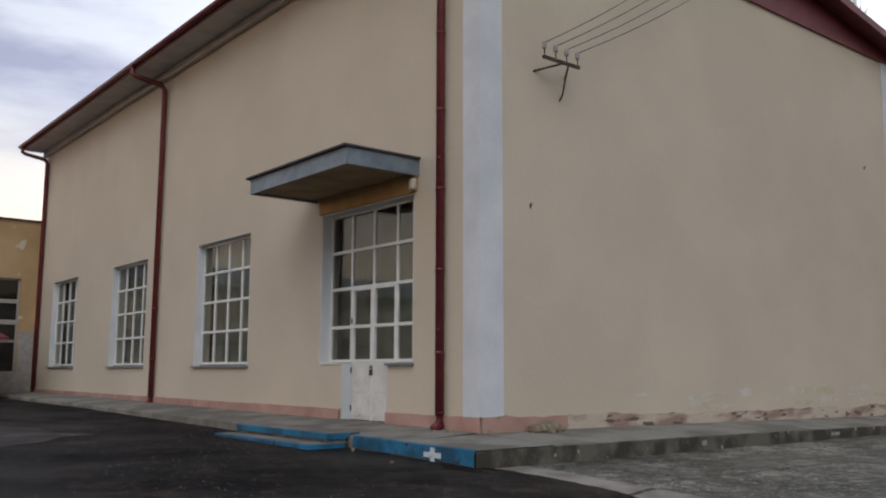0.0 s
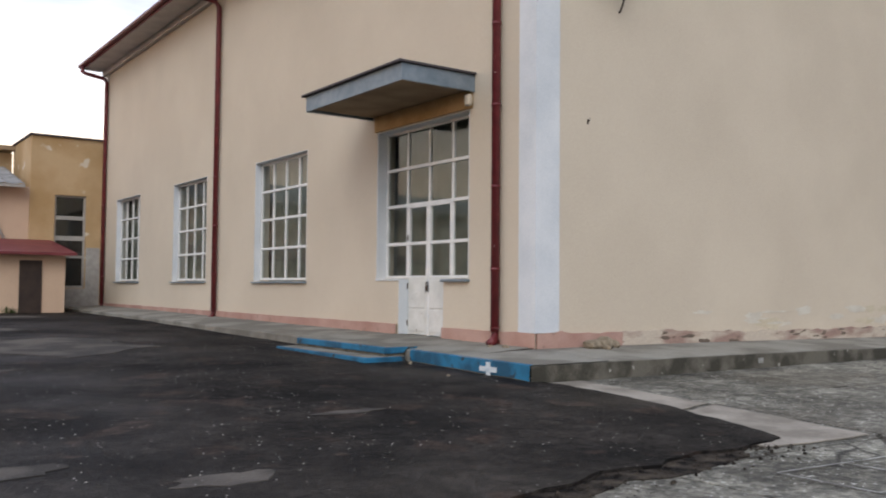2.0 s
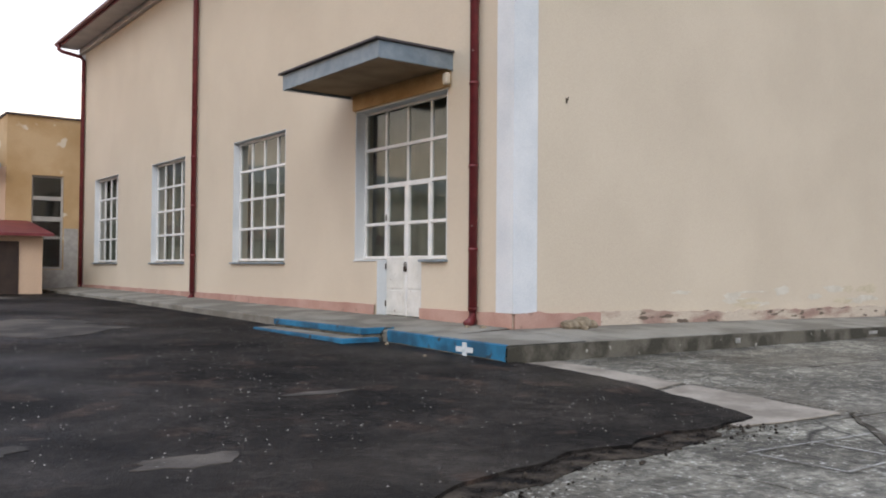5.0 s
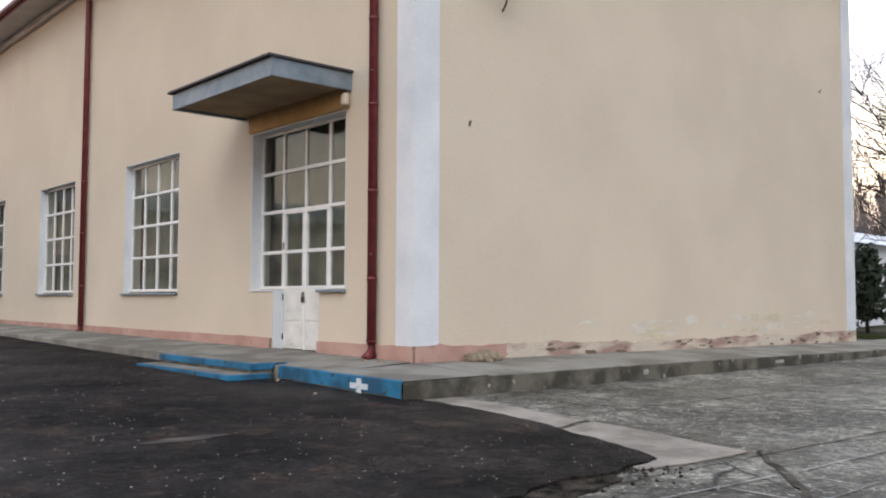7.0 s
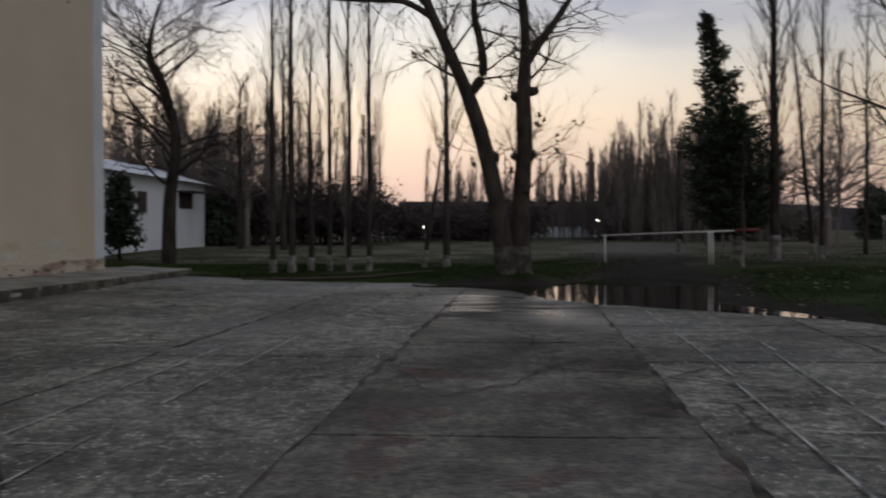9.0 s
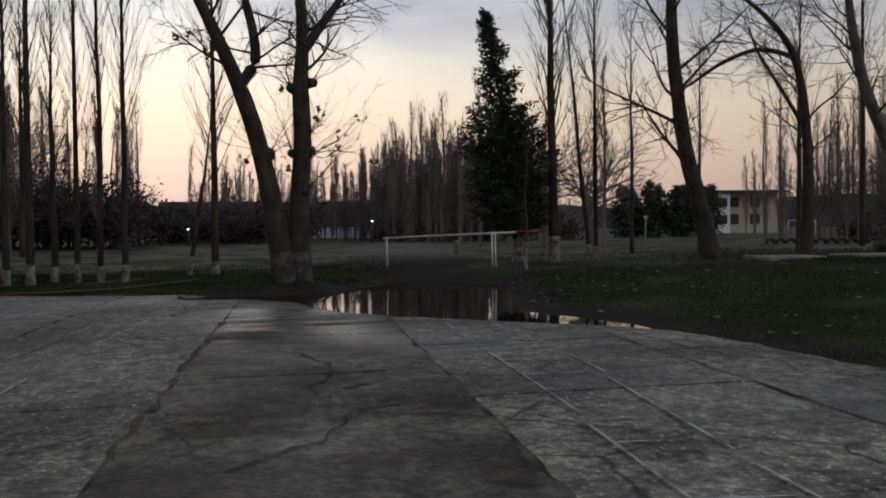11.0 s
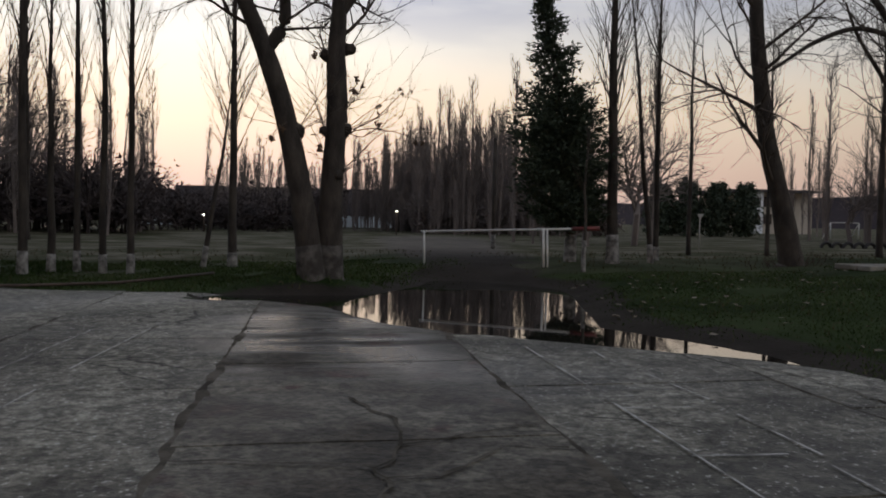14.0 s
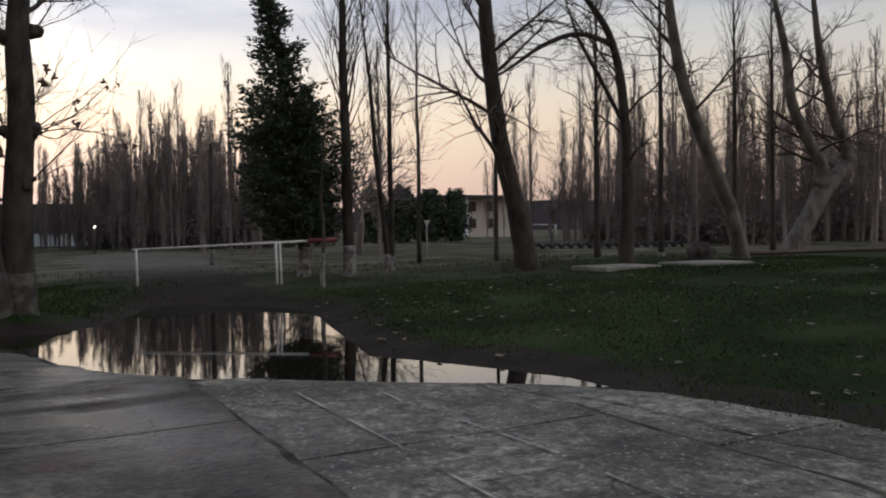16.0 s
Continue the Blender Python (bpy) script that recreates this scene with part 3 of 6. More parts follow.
def sheet(name, poly_fn, x0, x1, y0, y1, step, lift, material, z_fn=land_z):
    """A thin sheet over the land, of the cells whose centres lie in poly_fn."""
    nx_, ny_ = max(1, round((x1 - x0) / step)), max(1, round((y1 - y0) / step))
    idx, V, F = {}, [], []

    def vert(i, j):
        if (i, j) not in idx:
            x, y = x0 + (x1 - x0) * i / nx_, y0 + (y1 - y0) * j / ny_
            idx[i, j] = len(V)
            V.append((x, y, z_fn(x, y) + lift))
        return idx[i, j]
    for i in range(nx_):
        for j in range(ny_):
            x, y = x0 + (x1 - x0) * (i + 0.5) / nx_, y0 + (y1 - y0) * (j + 0.5) / ny_
            if poly_fn(x, y):
                F.append((vert(i, j), vert(i + 1, j), vert(i + 1, j + 1), vert(i, j + 1)))
    return mesh_part(name, V, F, material)


# asphalt over the western yard, with a ragged rim and a pointed tongue
TAR = [(7.12, 9.0), (7.2, 8.75), (7.36, 8.1), (7.42, 7.4), (7.3, 6.6), (7.24, 6.0), (7.05, 5.4), (6.86, 4.8), (6.75, 4.46), (6.2, 4.40), (5.5, 4.44), (4.9, 4.28), (4.3, 4.33), (3.7, 4.15), (3.1, 4.0), (2.5, 3.65), (1.9, 3.6), (1.2, 3.3), (0.2, 3.2), (-2, 2.9), (-6, 2.5), (-30, 1.0), (-30, 60), (7.12, 60)]


def ragged(poly, amount, step=0.12):
    out = []
    for (x1, y1), (x2, y2) in zip(poly, poly[1:] + poly[:1]):
        k = max(1, min(60, int(math.hypot(x2 - x1, y2 - y1) / step)))
        for i in range(k):
            t = i / k
            x, y = x1 + (x2 - x1) * t, y1 + (y2 - y1) * t
            w = noise.noise_vector((x * 3.1, y * 3.1, 0.3)) * amount
            out.append((x + w.x, y + w.y))
    return out


def flat_piece(name, poly, lift, thick, material, parent=None, z_fn=yard_z, cut=0.6):
    """A poured sheet with a rim of its own that follows the yard."""
    bm = bmesh.new()
    f = bm.faces.new([bm.verts.new((x, y, 0)) for x, y in poly])
    bmesh.ops.triangulate(bm, faces=[f])
    xs_ = [p[0] for p in poly]
    ys_ = [p[1] for p in poly]
    y = min(ys_) + cut
    while y < min(max(ys_), 40):
        g = bm.verts[:] + bm.edges[:] + bm.faces[:]
        bmesh.ops.bisect_plane(bm, geom=g, plane_co=(0, y, 0), plane_no=(0, 1, 0))
        y += cut
    rim = [e for e in bm.edges if e.is_boundary]
    r = bmesh.ops.extrude_edge_only(bm, edges=rim)
    low = {v for v in r["geom"] if isinstance(v, bmesh.types.BMVert)}
    for v in bm.verts:
        v.co.z = z_fn(v.co.x, v.co.y) + (lift - thick if v in low else lift)
    bmesh.ops.recalc_face_normals(bm, faces=bm.faces[:])
    ob = part(name, bm, material, parent)
    return ob


asphalt = flat_piece("asphalt", ragged(TAR, 0.10), 0.045, 0.06, ASPHALT, cut=1.5)
tagged(asphalt, "dark patched asphalt with a ragged pointed edge", "asphalt", kind="structure")
# dusty worn islands in the asphalt
random.seed(5)
for cx, cy, a, b in ((1.95, 5.4, 0.42, 0.16), (4.0, 7.35, 0.45, 0.08), (0.6, 12.2, 1.3, 0.4), (3.1, 16.0, 1.7, 2.0), (-2.6, 16.5, 2.6, 1.2), (1.5, 21.0, 2.4, 0.8), (-4.0, 26.0, 4.0, 1.5), (3.0, 27.5, 2.5, 0.9), (0.7, 6.2, 0.5, 0.25)):
    ring = [(cx + a * math.cos(t * 0.35) * random.uniform(0.7, 1.15), cy + b * math.sin(t * 0.35) * random.uniform(0.7, 1.15)) for t in range(18)]
    d = flat_piece("worn_patch", ragged(ring, 0.10), 0.052, 0.006, ASPHALT_OLD, cut=5)
    tagged(d, "dusty worn patch in the dark asphalt", "asphalt patch", kind="structure")

# ---- concrete paving slabs ----
paving = thing("pavement", "worn grey concrete slabs with open joints", "pavement", kind="structure")


def slab(x0, x1, y0, y1, skew, material):
    """One poured slab: a grid that follows the land, with a skirt and slightly uneven rim."""
    nx_, ny_ = max(2, round((x1 - x0) / 0.45)), max(2, round((y1 - y0) / 0.45))
    tip, lift = random.uniform(-0.006, 0.006), 0.009 + random.uniform(-0.003, 0.004)
    V, F, rim = [], [], []
    for j in range(ny_ + 1):
        for i in range(nx_ + 1):
            u, v = i / nx_, j / ny_
            x = x0 + (x1 - x0) * u
            y = y0 + (y1 - y0) * v + skew * x
            if j in (0, ny_):
                y += 0.05 * noise.noise((x * 2.3, y * 0.7, 7.0))
            if i in (0, nx_):
                x += 0.025 * noise.noise((x * 0.7, y * 2.3, 8.0))
            x = min(x, lerp_table(EAST_EDGE, y) + 0.08 * noise.noise((x, y * 2.0, 2.0)))
            y = max(y, south_edge(x) + 0.15 * noise.noise((x * 1.5, 1.0, 2.0)))
            V.append((x, y, land_z(x, y) + lift + tip * (u - 0.5) + 0.006 * noise.noise((x * 0.8, y * 0.8, 5.0))))
    for j in range(ny_):
        for i in range(nx_):
            a = j * (nx_ + 1) + i
            F.append((a, a + 1, a + nx_ + 2, a + nx_ + 1))
    ring = [i for i in range(nx_ + 1)] + [j * (nx_ + 1) + nx_ for j in range(1, ny_ + 1)] + [ny_ * (nx_ + 1) + i for i in range(nx_ - 1, -1, -1)] + [j * (nx_ + 1) for j in range(ny_ - 1, 0, -1)]
    base = len(V)
    for k in ring:
        V.append((V[k][0], V[k][1], V[k][2] - 0.07))
    for k in range(len(ring)):
        k2 = (k + 1) % len(ring)
        F.append((ring[k2], ring[k], base + k, base + k2))
    return mesh_part("slab", V, F, material, paving, smooth=False)


STRIPS = [-7.85, -5.4, -2.95, -0.5, 1.95, 4.4, 6.85, 9.25]
random.seed(11)
for y0, y1 in zip(STRIPS, STRIPS[1:]):
    x = -9.15 if y0 == -0.5 else -9.08 if y0 >= 4.4 else -9.0 + random.uniform(0, 2)
    while x < 24.5:
        step = 1.5 if y0 == -0.5 else 2.83 if y0 >= 4.4 else random.uniform(2.85, 3.15)
        mid = (x + step / 2, (y0 + y1) / 2 - 0.043 * x)
        if mid[0] < lerp_table(EAST_EDGE, mid[1]) + 0.6 and y1 - 0.043 * x > south_edge(x + step) + 0.2:
            slab(x + 0.008, x + step - 0.008, y0 + 0.012, y1 - 0.012, -0.043, SLAB_MOSS if y0 == -0.5 else SLAB)
        x += step

# dirt trodden into the long joints, in broken lengths
for y0 in STRIPS[1:-1]:
    V, F = [], []
    x, last_on = -9.0, False
    while x < 24.5:
        y = y0 - 0.043 * x
        y += 0.05 * noise.noise((x * 2.3, y * 0.7, 7.0))
        on = x < lerp_table(EAST_EDGE, y) - 0.1 and y > south_edge(x) + 0.2
        if on:
            w = (0.052 if y0 in (-0.5, 1.95) else 0.042) + 0.045 * noise.noise((x * 1.7, y0, 9.0))
            z = land_z(x, y) + 0.0115 + 0.005 * noise.noise((x * 3.0, y0, 1.0))
            b = len(V)
            V += [(x, y - w, z - 0.006), (x, y, z), (x, y + w, z - 0.006)]
            if last_on:
                F += [(b - 3, b, b + 1, b - 2), (b - 2, b + 1, b + 2, b - 1)]
        last_on = on
        x += 0.15
    mesh_part("joint_dirt", V, F, JOINT, paving, "dirt trodden into the slab joint", smooth=False)

PALE = mat("pale_mortar_patch", (0.20, 0.178, 0.146), (0.33, 0.298, 0.25), 0.9, 1.5, 20, 0.6, lo=0.42, hi=0.6)
tagged(flat_piece("mortar_patch", ragged([(6.3, 4.33), (6.9, 4.24), (7.68, 4.22), (7.8, 5.0), (7.88, 6.08), (7.5, 6.0), (7.0, 5.87), (6.6, 5.6)], 0.03), 0.026, 0.01, PALE), "pale pinkish mortar patch beside the asphalt", "mortar patch", kind="structure")
tagged(flat_piece("mortar_patch", ragged([(7.0, 5.97), (7.5, 6.09), (7.89, 6.18), (7.95, 7.4), (8.0, 8.27), (7.4, 8.29), (6.9, 8.2), (7.0, 7.0)], 0.03), 0.026, 0.01, PALE), "pale mortar patch between kerb and asphalt", "mortar patch", kind="structure")
# crumbled tar and earth along the asphalt's rim
tagged(flat_piece("crumbled_rim", ragged([(6.1, 4.6), (5.9, 4.25), (5.5, 4.14), (5.0, 3.97), (4.3, 4.08), (3.6, 3.86), (3.0, 3.68), (2.5, 3.4), (1.8, 3.38), (1.0, 3.0), (-2, 2.75), (-6, 2.3), (-6, 2.9), (0.2, 3.4), (2.5, 4.0), (4.3, 4.6)], 0.12, 0.1), 0.018, 0.01, CRUMB), "crumbled tar and brown earth along the asphalt rim", "asphalt rim", kind="structure")


def ground_crack(points, width, material=None):
    """A wandering crack filled with dirt."""
    V, F, k = [], [], 0
    for (xa, ya), (xb, yb) in zip(points, points[1:]):
        m_ = max(2, int(math.hypot(xb - xa, yb - ya) / 0.08))
        for i in range(m_ + (1 if (xb, yb) == points[-1] else 0)):
            t = i / m_
            x, y = xa + (xb - xa) * t, ya + (yb - ya) * t
            d = noise.noise_vector((x * 4.0, y * 4.0, 6.0)) * 0.06
            nx_, ny_ = -(yb - ya), xb - xa
            L = math.hypot(nx_, ny_)
            w = width * (0.75 + 0.8 * noise.noise((x * 5, y * 5, 2.0)))
            for sgn in (-1, 1):
                px, py = x + d.x + sgn * w * nx_ / L, y + d.y + sgn * w * ny_ / L
                V.append((px, py, land_z(px, py) + 0.0235))
            if k:
                F.append((2 * k - 2, 2 * k - 1, 2 * k + 1, 2 * k))
            k += 1
    tagged(mesh_part("crack", V, F, material or JOINT, smooth=False), "dirt-filled crack across the concrete slabs", "crack", group="slab cracks", kind="structure")


ground_crack([(7.82, 4.2), (7.3, 3.8), (6.85, 3.4), (6.3, 3.0), (5.6, 2.7)], 0.036)
for line in ([(13.2, 0.3), (12.39, 0.01), (11.71, 0.03), (11.25, 0.28), (11.03, 0.22), (10.4, 0.35)], [(11.71, 0.03), (11.94, -0.45), (12.1, -0.9)], [(11.25, 0.28), (11.38, 0.59), (11.5, 1.4)], [(11.03, 0.22), (11.04, -0.06), (11.64, -0.59), (11.5, -0.95)], [(10.4, 0.35), (10.1, 0.0), (10.3, -0.6)], [(10.1, 0.0), (9.2, 0.3), (8.6, 0.9)], [(14.5, -3.6), (13.48, -3.85), (12.5, -3.83), (11.5, -3.95)]):
    ground_crack(line, 0.016)

# chalked court lines on the slabs
CHALKS = [((15.55, -1.84), (13.25, -1.74)), ((13.0, -1.71), (9.5, -1.54)), ((9.15, -1.46), (5.8, -1.24)), ((15.4, -2.5), (14.5, -2.4)), ((13.9, -2.47), (12.7, -2.49)), ((12.2, -2.44), (11.1, -2.38)), ((10.9, -2.3), (8.3, -2.04)), ((8.1, -2.0), (6.1, -1.88)), ((5.43, 3.66), (6.9, 3.53)), ((7.2, 3.5), (11.5, 3.37)), ((13.4, 3.3), (17.4, 2.92)), ((5.43, 2.91), (7.2, 2.93)), ((8.2, 2.88), (12.4, 2.75)), ((12.9, 2.71), (13.7, 2.63)), ((14.6, 2.59), (18.2, 2.2))]
for x, far_x, full in ((14.98, 14.85, 0.5), (14.45, 14.36, 0.55), (13.79, 13.7, 0.62), (13.21, 13.16, 0.7), (12.5, 12.46, 0.72), (11.2, 11.15, 0.6), (9.3, 9.26, 0.6), (8.65, 8.6, 0.58), (7.5, 7.42, 0.55), (6.9, 6.83, 0.53), (6.23, 6.14, 0.56)):
    ya = -1.385 - 0.064 * (x - 8)
    CHALKS.append(((x, ya), (far_x, ya - full)))
for x in (5.43, 6.19, 7.0, 8.6, 10.1, 11.6):
    CHALKS.append(((x, 2.92 - 0.02 * (x - 5.4)), (x, 3.66 - 0.05 * (x - 5.4))))
for (xa, ya), (xb, yb) in CHALKS:
    d = Vector((xb - xa, yb - ya, 0))
    k = max(2, int(d.length / 0.35))
    nrm = Vector((-d.y, d.x, 0)).normalized()
    V, F = [], []
    for i in range(k + 1):
        p = Vector((xa, ya, 0)) + d * (i / k)
        w = 0.009 + 0.007 * noise.noise((p.x * 2, p.y * 2, 4.0))
        for q in (p - nrm * w, p + nrm * w):
            V.append((q.x, q.y, land_z(q.x, q.y) + 0.027))
        if i:
            F.append((2 * i - 2, 2 * i - 1, 2 * i + 1, 2 * i))
    tagged(mesh_part("chalk_line", V, F, CHALK), "faded white line painted on the concrete slabs", "ground marking", group="court lines", kind="structure")

# ---- the hall ----
WX, GY, EX, NY, TOP = 8.57, 9.82, 22.75, 34.2, 9.3
PAV = 0.42     # foot of the walls
hall = thing("factory_hall", "tall peach plastered hall with white corner strips and red eaves", "building", (WX, GY, 0))
D = 0.4
OPEN = [(17.38, 20.2, 1.44, 4.35), (23.45, 26.22, 1.44, 4.35), (29.55, 32.32, 1.44, 4.35)]
DOOR_W = (11.48, 14.42, 1.48, 4.3)
DOOR_L = (12.2, 13.62, 0.44, 1.48)
bm = bmesh.new()
ycuts = sorted({GY, NY, *[v for o in OPEN for v in o[:2]], *DOOR_W[:2], *DOOR_L[:2]})
for ya, yb in zip(ycuts, ycuts[1:]):
    ym, holes = (ya + yb) / 2, []
    for o in (*OPEN, DOOR_W, DOOR_L):
        if o[0] < ym < o[1]:
            holes.append(o[2:])
    holes.sort()
    z = -0.2
    for h in holes:
        if h[0] > z + 0.01:
            box(bm, WX, WX + D, ya, yb, z, h[0])
        z = h[1]
    box(bm, WX, WX + D, ya, yb, z, TOP)
bmesh.ops.remove_doubles(bm, verts=bm.verts[:], dist=0.0005)
part("wall", bm, PLASTER, hall)
part("wall", boxes((WX + D, EX, GY, GY + D, -0.2, TOP)), PLASTER, hall)
part("wall", boxes((EX - D, EX, GY + D, NY, -0.2, TOP)), PLASTER, hall)
part("wall", boxes((WX + D, EX - D, NY - D, NY, -0.2, TOP)), PLASTER, hall)
part("floor", boxes((WX + D, EX - D, GY + D, NY - D, 0.3, 0.42)), ROOM, hall)
part("partition", boxes((WX + 3.2, WX + 3.3, GY + D, NY - D, 0.42, 6.0)), ROOM, hall)
part("inner_ceiling", boxes((WX + D, EX - D, GY + D, NY - D, 6.0, 6.1)), ROOM, hall)
# white corner strips, a little proud of the plaster
P = 0.025
part("corner_strip", boxes((WX - P, WX + 0.001, GY - P, GY + 0.37, 0.66, TOP), (WX + 0.001, WX + 0.46, GY - P, GY + 0.001, 0.66, TOP)), WHITE, hall, "white limewashed corner strip")
part("corner_strip", boxes((EX - 0.45, EX + P, GY - P, GY - 0.001, 0.60, TOP), (EX, EX + P, GY, GY + 0.4, 0.6, TOP)), WHITE, hall, "white limewashed corner strip")
part("corner_strip", boxes((WX - P, WX - 0.001, NY - 0.42, NY + P, 0.62, TOP)), WHITE, hall, "white limewashed corner strip")


PINK_FADED = mat("faded_pink_plinth", (0.32, 0.22, 0.18), (0.54, 0.47, 0.38), 0.95, 1.8, 30, 0.6, lo=0.42, hi=0.56, speck=((0.13, 0.10, 0.075), 0.60, 4), stretch=(0.6, 1, 2.0))


def plinth(x0, x1, y0, y1, axis, paint=None):
    """Painted plinth with a chipped, uneven top."""
    bm = bmesh.new()
    L = (x1 - x0) if axis == "x" else (y1 - y0)
    k = int(L / 0.12)
    prev = None
    for i in range(k + 1):
        t = i / k
        h = 0.655 + (0.05 if axis == "x" else 0.015) * noise.noise((t * L * 1.3, x0 + y0, 0)) + (0.035 if axis == "x" else 0.01) * noise.noise((t * L * 6, x0, 3)) - (0.07 * smooth01(10, 15, x0 + L * t) if axis == "x" else 0)
        if axis == "x":
            q = [(x0 + L * t, y0, 0.1), (x0 + L * t, y0, h), (x0 + L * t, y1, h), (x0 + L * t, y1, 0.1)]
        else:
            q = [(x1, y0 + L * t, 0.1), (x1, y0 + L * t, h), (x0, y0 + L * t, h), (x0, y0 + L * t, 0.1)]
        ring = [bm.verts.new(v) for v in q]
        if prev:
            for a in range(3):
                bm.faces.new((prev[a], prev[a + 1], ring[a + 1], ring[a]))
        prev = ring
    bmesh.ops.recalc_face_normals(bm, faces=bm.faces[:])
    return part("plinth", bm, paint or PINK, hall, "chipped pink plinth band")


plinth(WX + 0.0, 10.4, GY - 0.045, GY + 0.01, "x")
plinth(10.4, EX, GY - 0.035, GY + 0.01, "x", PINK_FADED)
plinth(WX - 0.045, WX + 0.01, GY - 0.04, 12.19, "y")
plinth(WX - 0.045, WX + 0.01, 13.63, NY, "y")
# peeled plaster patches above the plinth
FLAKED = mat("flaked_plaster", (0.55, 0.51, 0.43), (0.62, 0.59, 0.51), 0.95, 4, 40, 0.3)
STAINED = mat("damp_stained_plaster", (0.52, 0.46, 0.33), (0.60, 0.53, 0.40), 0.95, 3, 40, 0.3)
random.seed(3)
for i in range(22):
    cx = random.uniform(WX + 3.0, EX - 1.2)
    cz = 0.78 + random.uniform(-0.08, 0.22)
    a, b = random.uniform(0.12, 0.5), random.uniform(0.02, 0.09)
    ring = []
    for t in range(44):
        u = t * 2 * math.pi / 44
        k = 1 + 0.55 * noise.noise((math.cos(u) * 1.7 + i * 5, math.sin(u) * 1.7, 1.0)) + 0.25 * noise.noise((math.cos(u) * 6 + i * 5, math.sin(u) * 6, 4.0))
        ring.append((cx + a * k * math.cos(u), GY - 0.003 - 0.0003 * i, cz + b * k * math.sin(u)))
    bm = bmesh.new()
    bm.faces.new([bm.verts.new(v) for v in ring])
    part("flaked_patch", bm, (FLAKED, STAINED)[i % 3 == 1], hall, "flaked pale plaster patch")

# low gabled roof: wide eaves on the long side, red sheet on the gable
OV, VG, EV = 0.85, 0.5, 0.45
ez = TOP + 0.04
mx_ = (WX + EX) / 2
rz_ = ez + 0.16 + 0.15 * (mx_ - WX + OV)


def prism(profile, y0, y1):
    """A profile in x and z drawn out along y."""
    bm = bmesh.new()
    ra = [bm.verts.new((x, y0, z)) for x, z in profile]
    rb = [bm.verts.new((x, y1, z)) for x, z in profile]
    bm.faces.new(ra)
    bm.faces.new(rb[::-1])
    for i in range(len(ra)):
        j = (i + 1) % len(ra)
        bm.faces.new((ra[j], ra[i], rb[i], rb[j]))
    bmesh.ops.recalc_face_normals(bm, faces=bm.faces[:])
    return bm


part("roof", prism([(WX - OV, ez + 0.17), (mx_, rz_), (EX + EV, ez + 0.17), (EX + EV, ez + 0.09), (mx_, rz_ - 0.09), (WX - OV, ez + 0.09)], GY - VG, NY + 0.14), ROOFRED, hall, "dark red sheet roof")
for ya in (GY - 0.06, NY - 0.01):
    part("gable_cladding", prism([(WX - 0.02, TOP - 0.05), (EX + 0.02, TOP - 0.05), (EX + 0.02, ez + 0.14), (mx_, rz_ - 0.10), (WX - 0.02, ez + 0.2)], ya, ya + 0.07), ROOFRED, hall, "dark red sheet cladding on the gable")
for side in (-1, 1):
    xa = WX - OV if side < 0 else EX + EV
    part("barge_board", prism([(xa, ez + 0.19), (mx_, rz_ + 0.02), (mx_, rz_ - 0.18), (xa, ez - 0.01)], GY - VG - 0.035, GY - VG - 0.003), ROOFRED, hall)
part("soffit", boxes((WX - OV + 0.032, WX - 0.15, GY - VG + 0.02, NY + 0.12, ez, ez + 0.05)), SOFFIT, hall, "grey boarded soffit")
part("cornice", boxes((WX - 0.14, WX - 0.001, GY, NY, TOP - 0.16, TOP + 0.09), bevel=0.02), SOFFIT, hall, "pale plaster cornice")
part("fascia", boxes((WX - OV, WX - OV + 0.03, GY - VG, NY + 0.14, ez - 0.02, ez + 0.085)), ROOFRED, hall)
V, F = [], []
tube(V, F, [(WX - OV - 0.06, GY - VG, ez + 0.1), (WX - OV - 0.06, NY + 0.14, ez + 0.1)], [0.075, 0.075], 10)
mesh_part("gutter", V, F, PIPE, hall, "dark red rain gutter")


def rain_pipe(y):
    dp = thing("downpipe", "dark red painted rain downpipe with chipped joints", "downpipe", (WX - 0.1, y, PAV), "downpipes")
    pipe("pipe", [(WX - OV - 0.06, y + 0.25, ez + 0.05), (WX - OV - 0.06, y + 0.25, ez - 0.15), (WX - OV + 0.05, y + 0.2, ez - 0.22), (WX - 0.2, y + 0.03, ez - 0.36), (WX - 0.1, y, ez - 0.5), (WX - 0.1, y, 0.66)], 0.07, PIPE, dp, n=12)
    pipe("shoe", [(WX - 0.1, y, 0.72), (WX - 0.1, y, 0.52), (WX - 0.2, y, PAV + 0.02)], 0.085, PIPE, dp, n=12)
    for z in (1.6, 2.9, 4.2, 5.5, 6.8, 8.1):
        ring = pipe("collar", [(WX - 0.1, y, z), (WX - 0.1, y, z + 0.05)], 0.079, PIPE, dp, n=12)
        part("bracket", boxes((WX - 0.1, WX + 0.01, y + 0.06, y + 0.085, z + 0.01, z + 0.04)), IRON, ring)


for y in (10.66, 22.56, 33.7):
    rain_pipe(y)


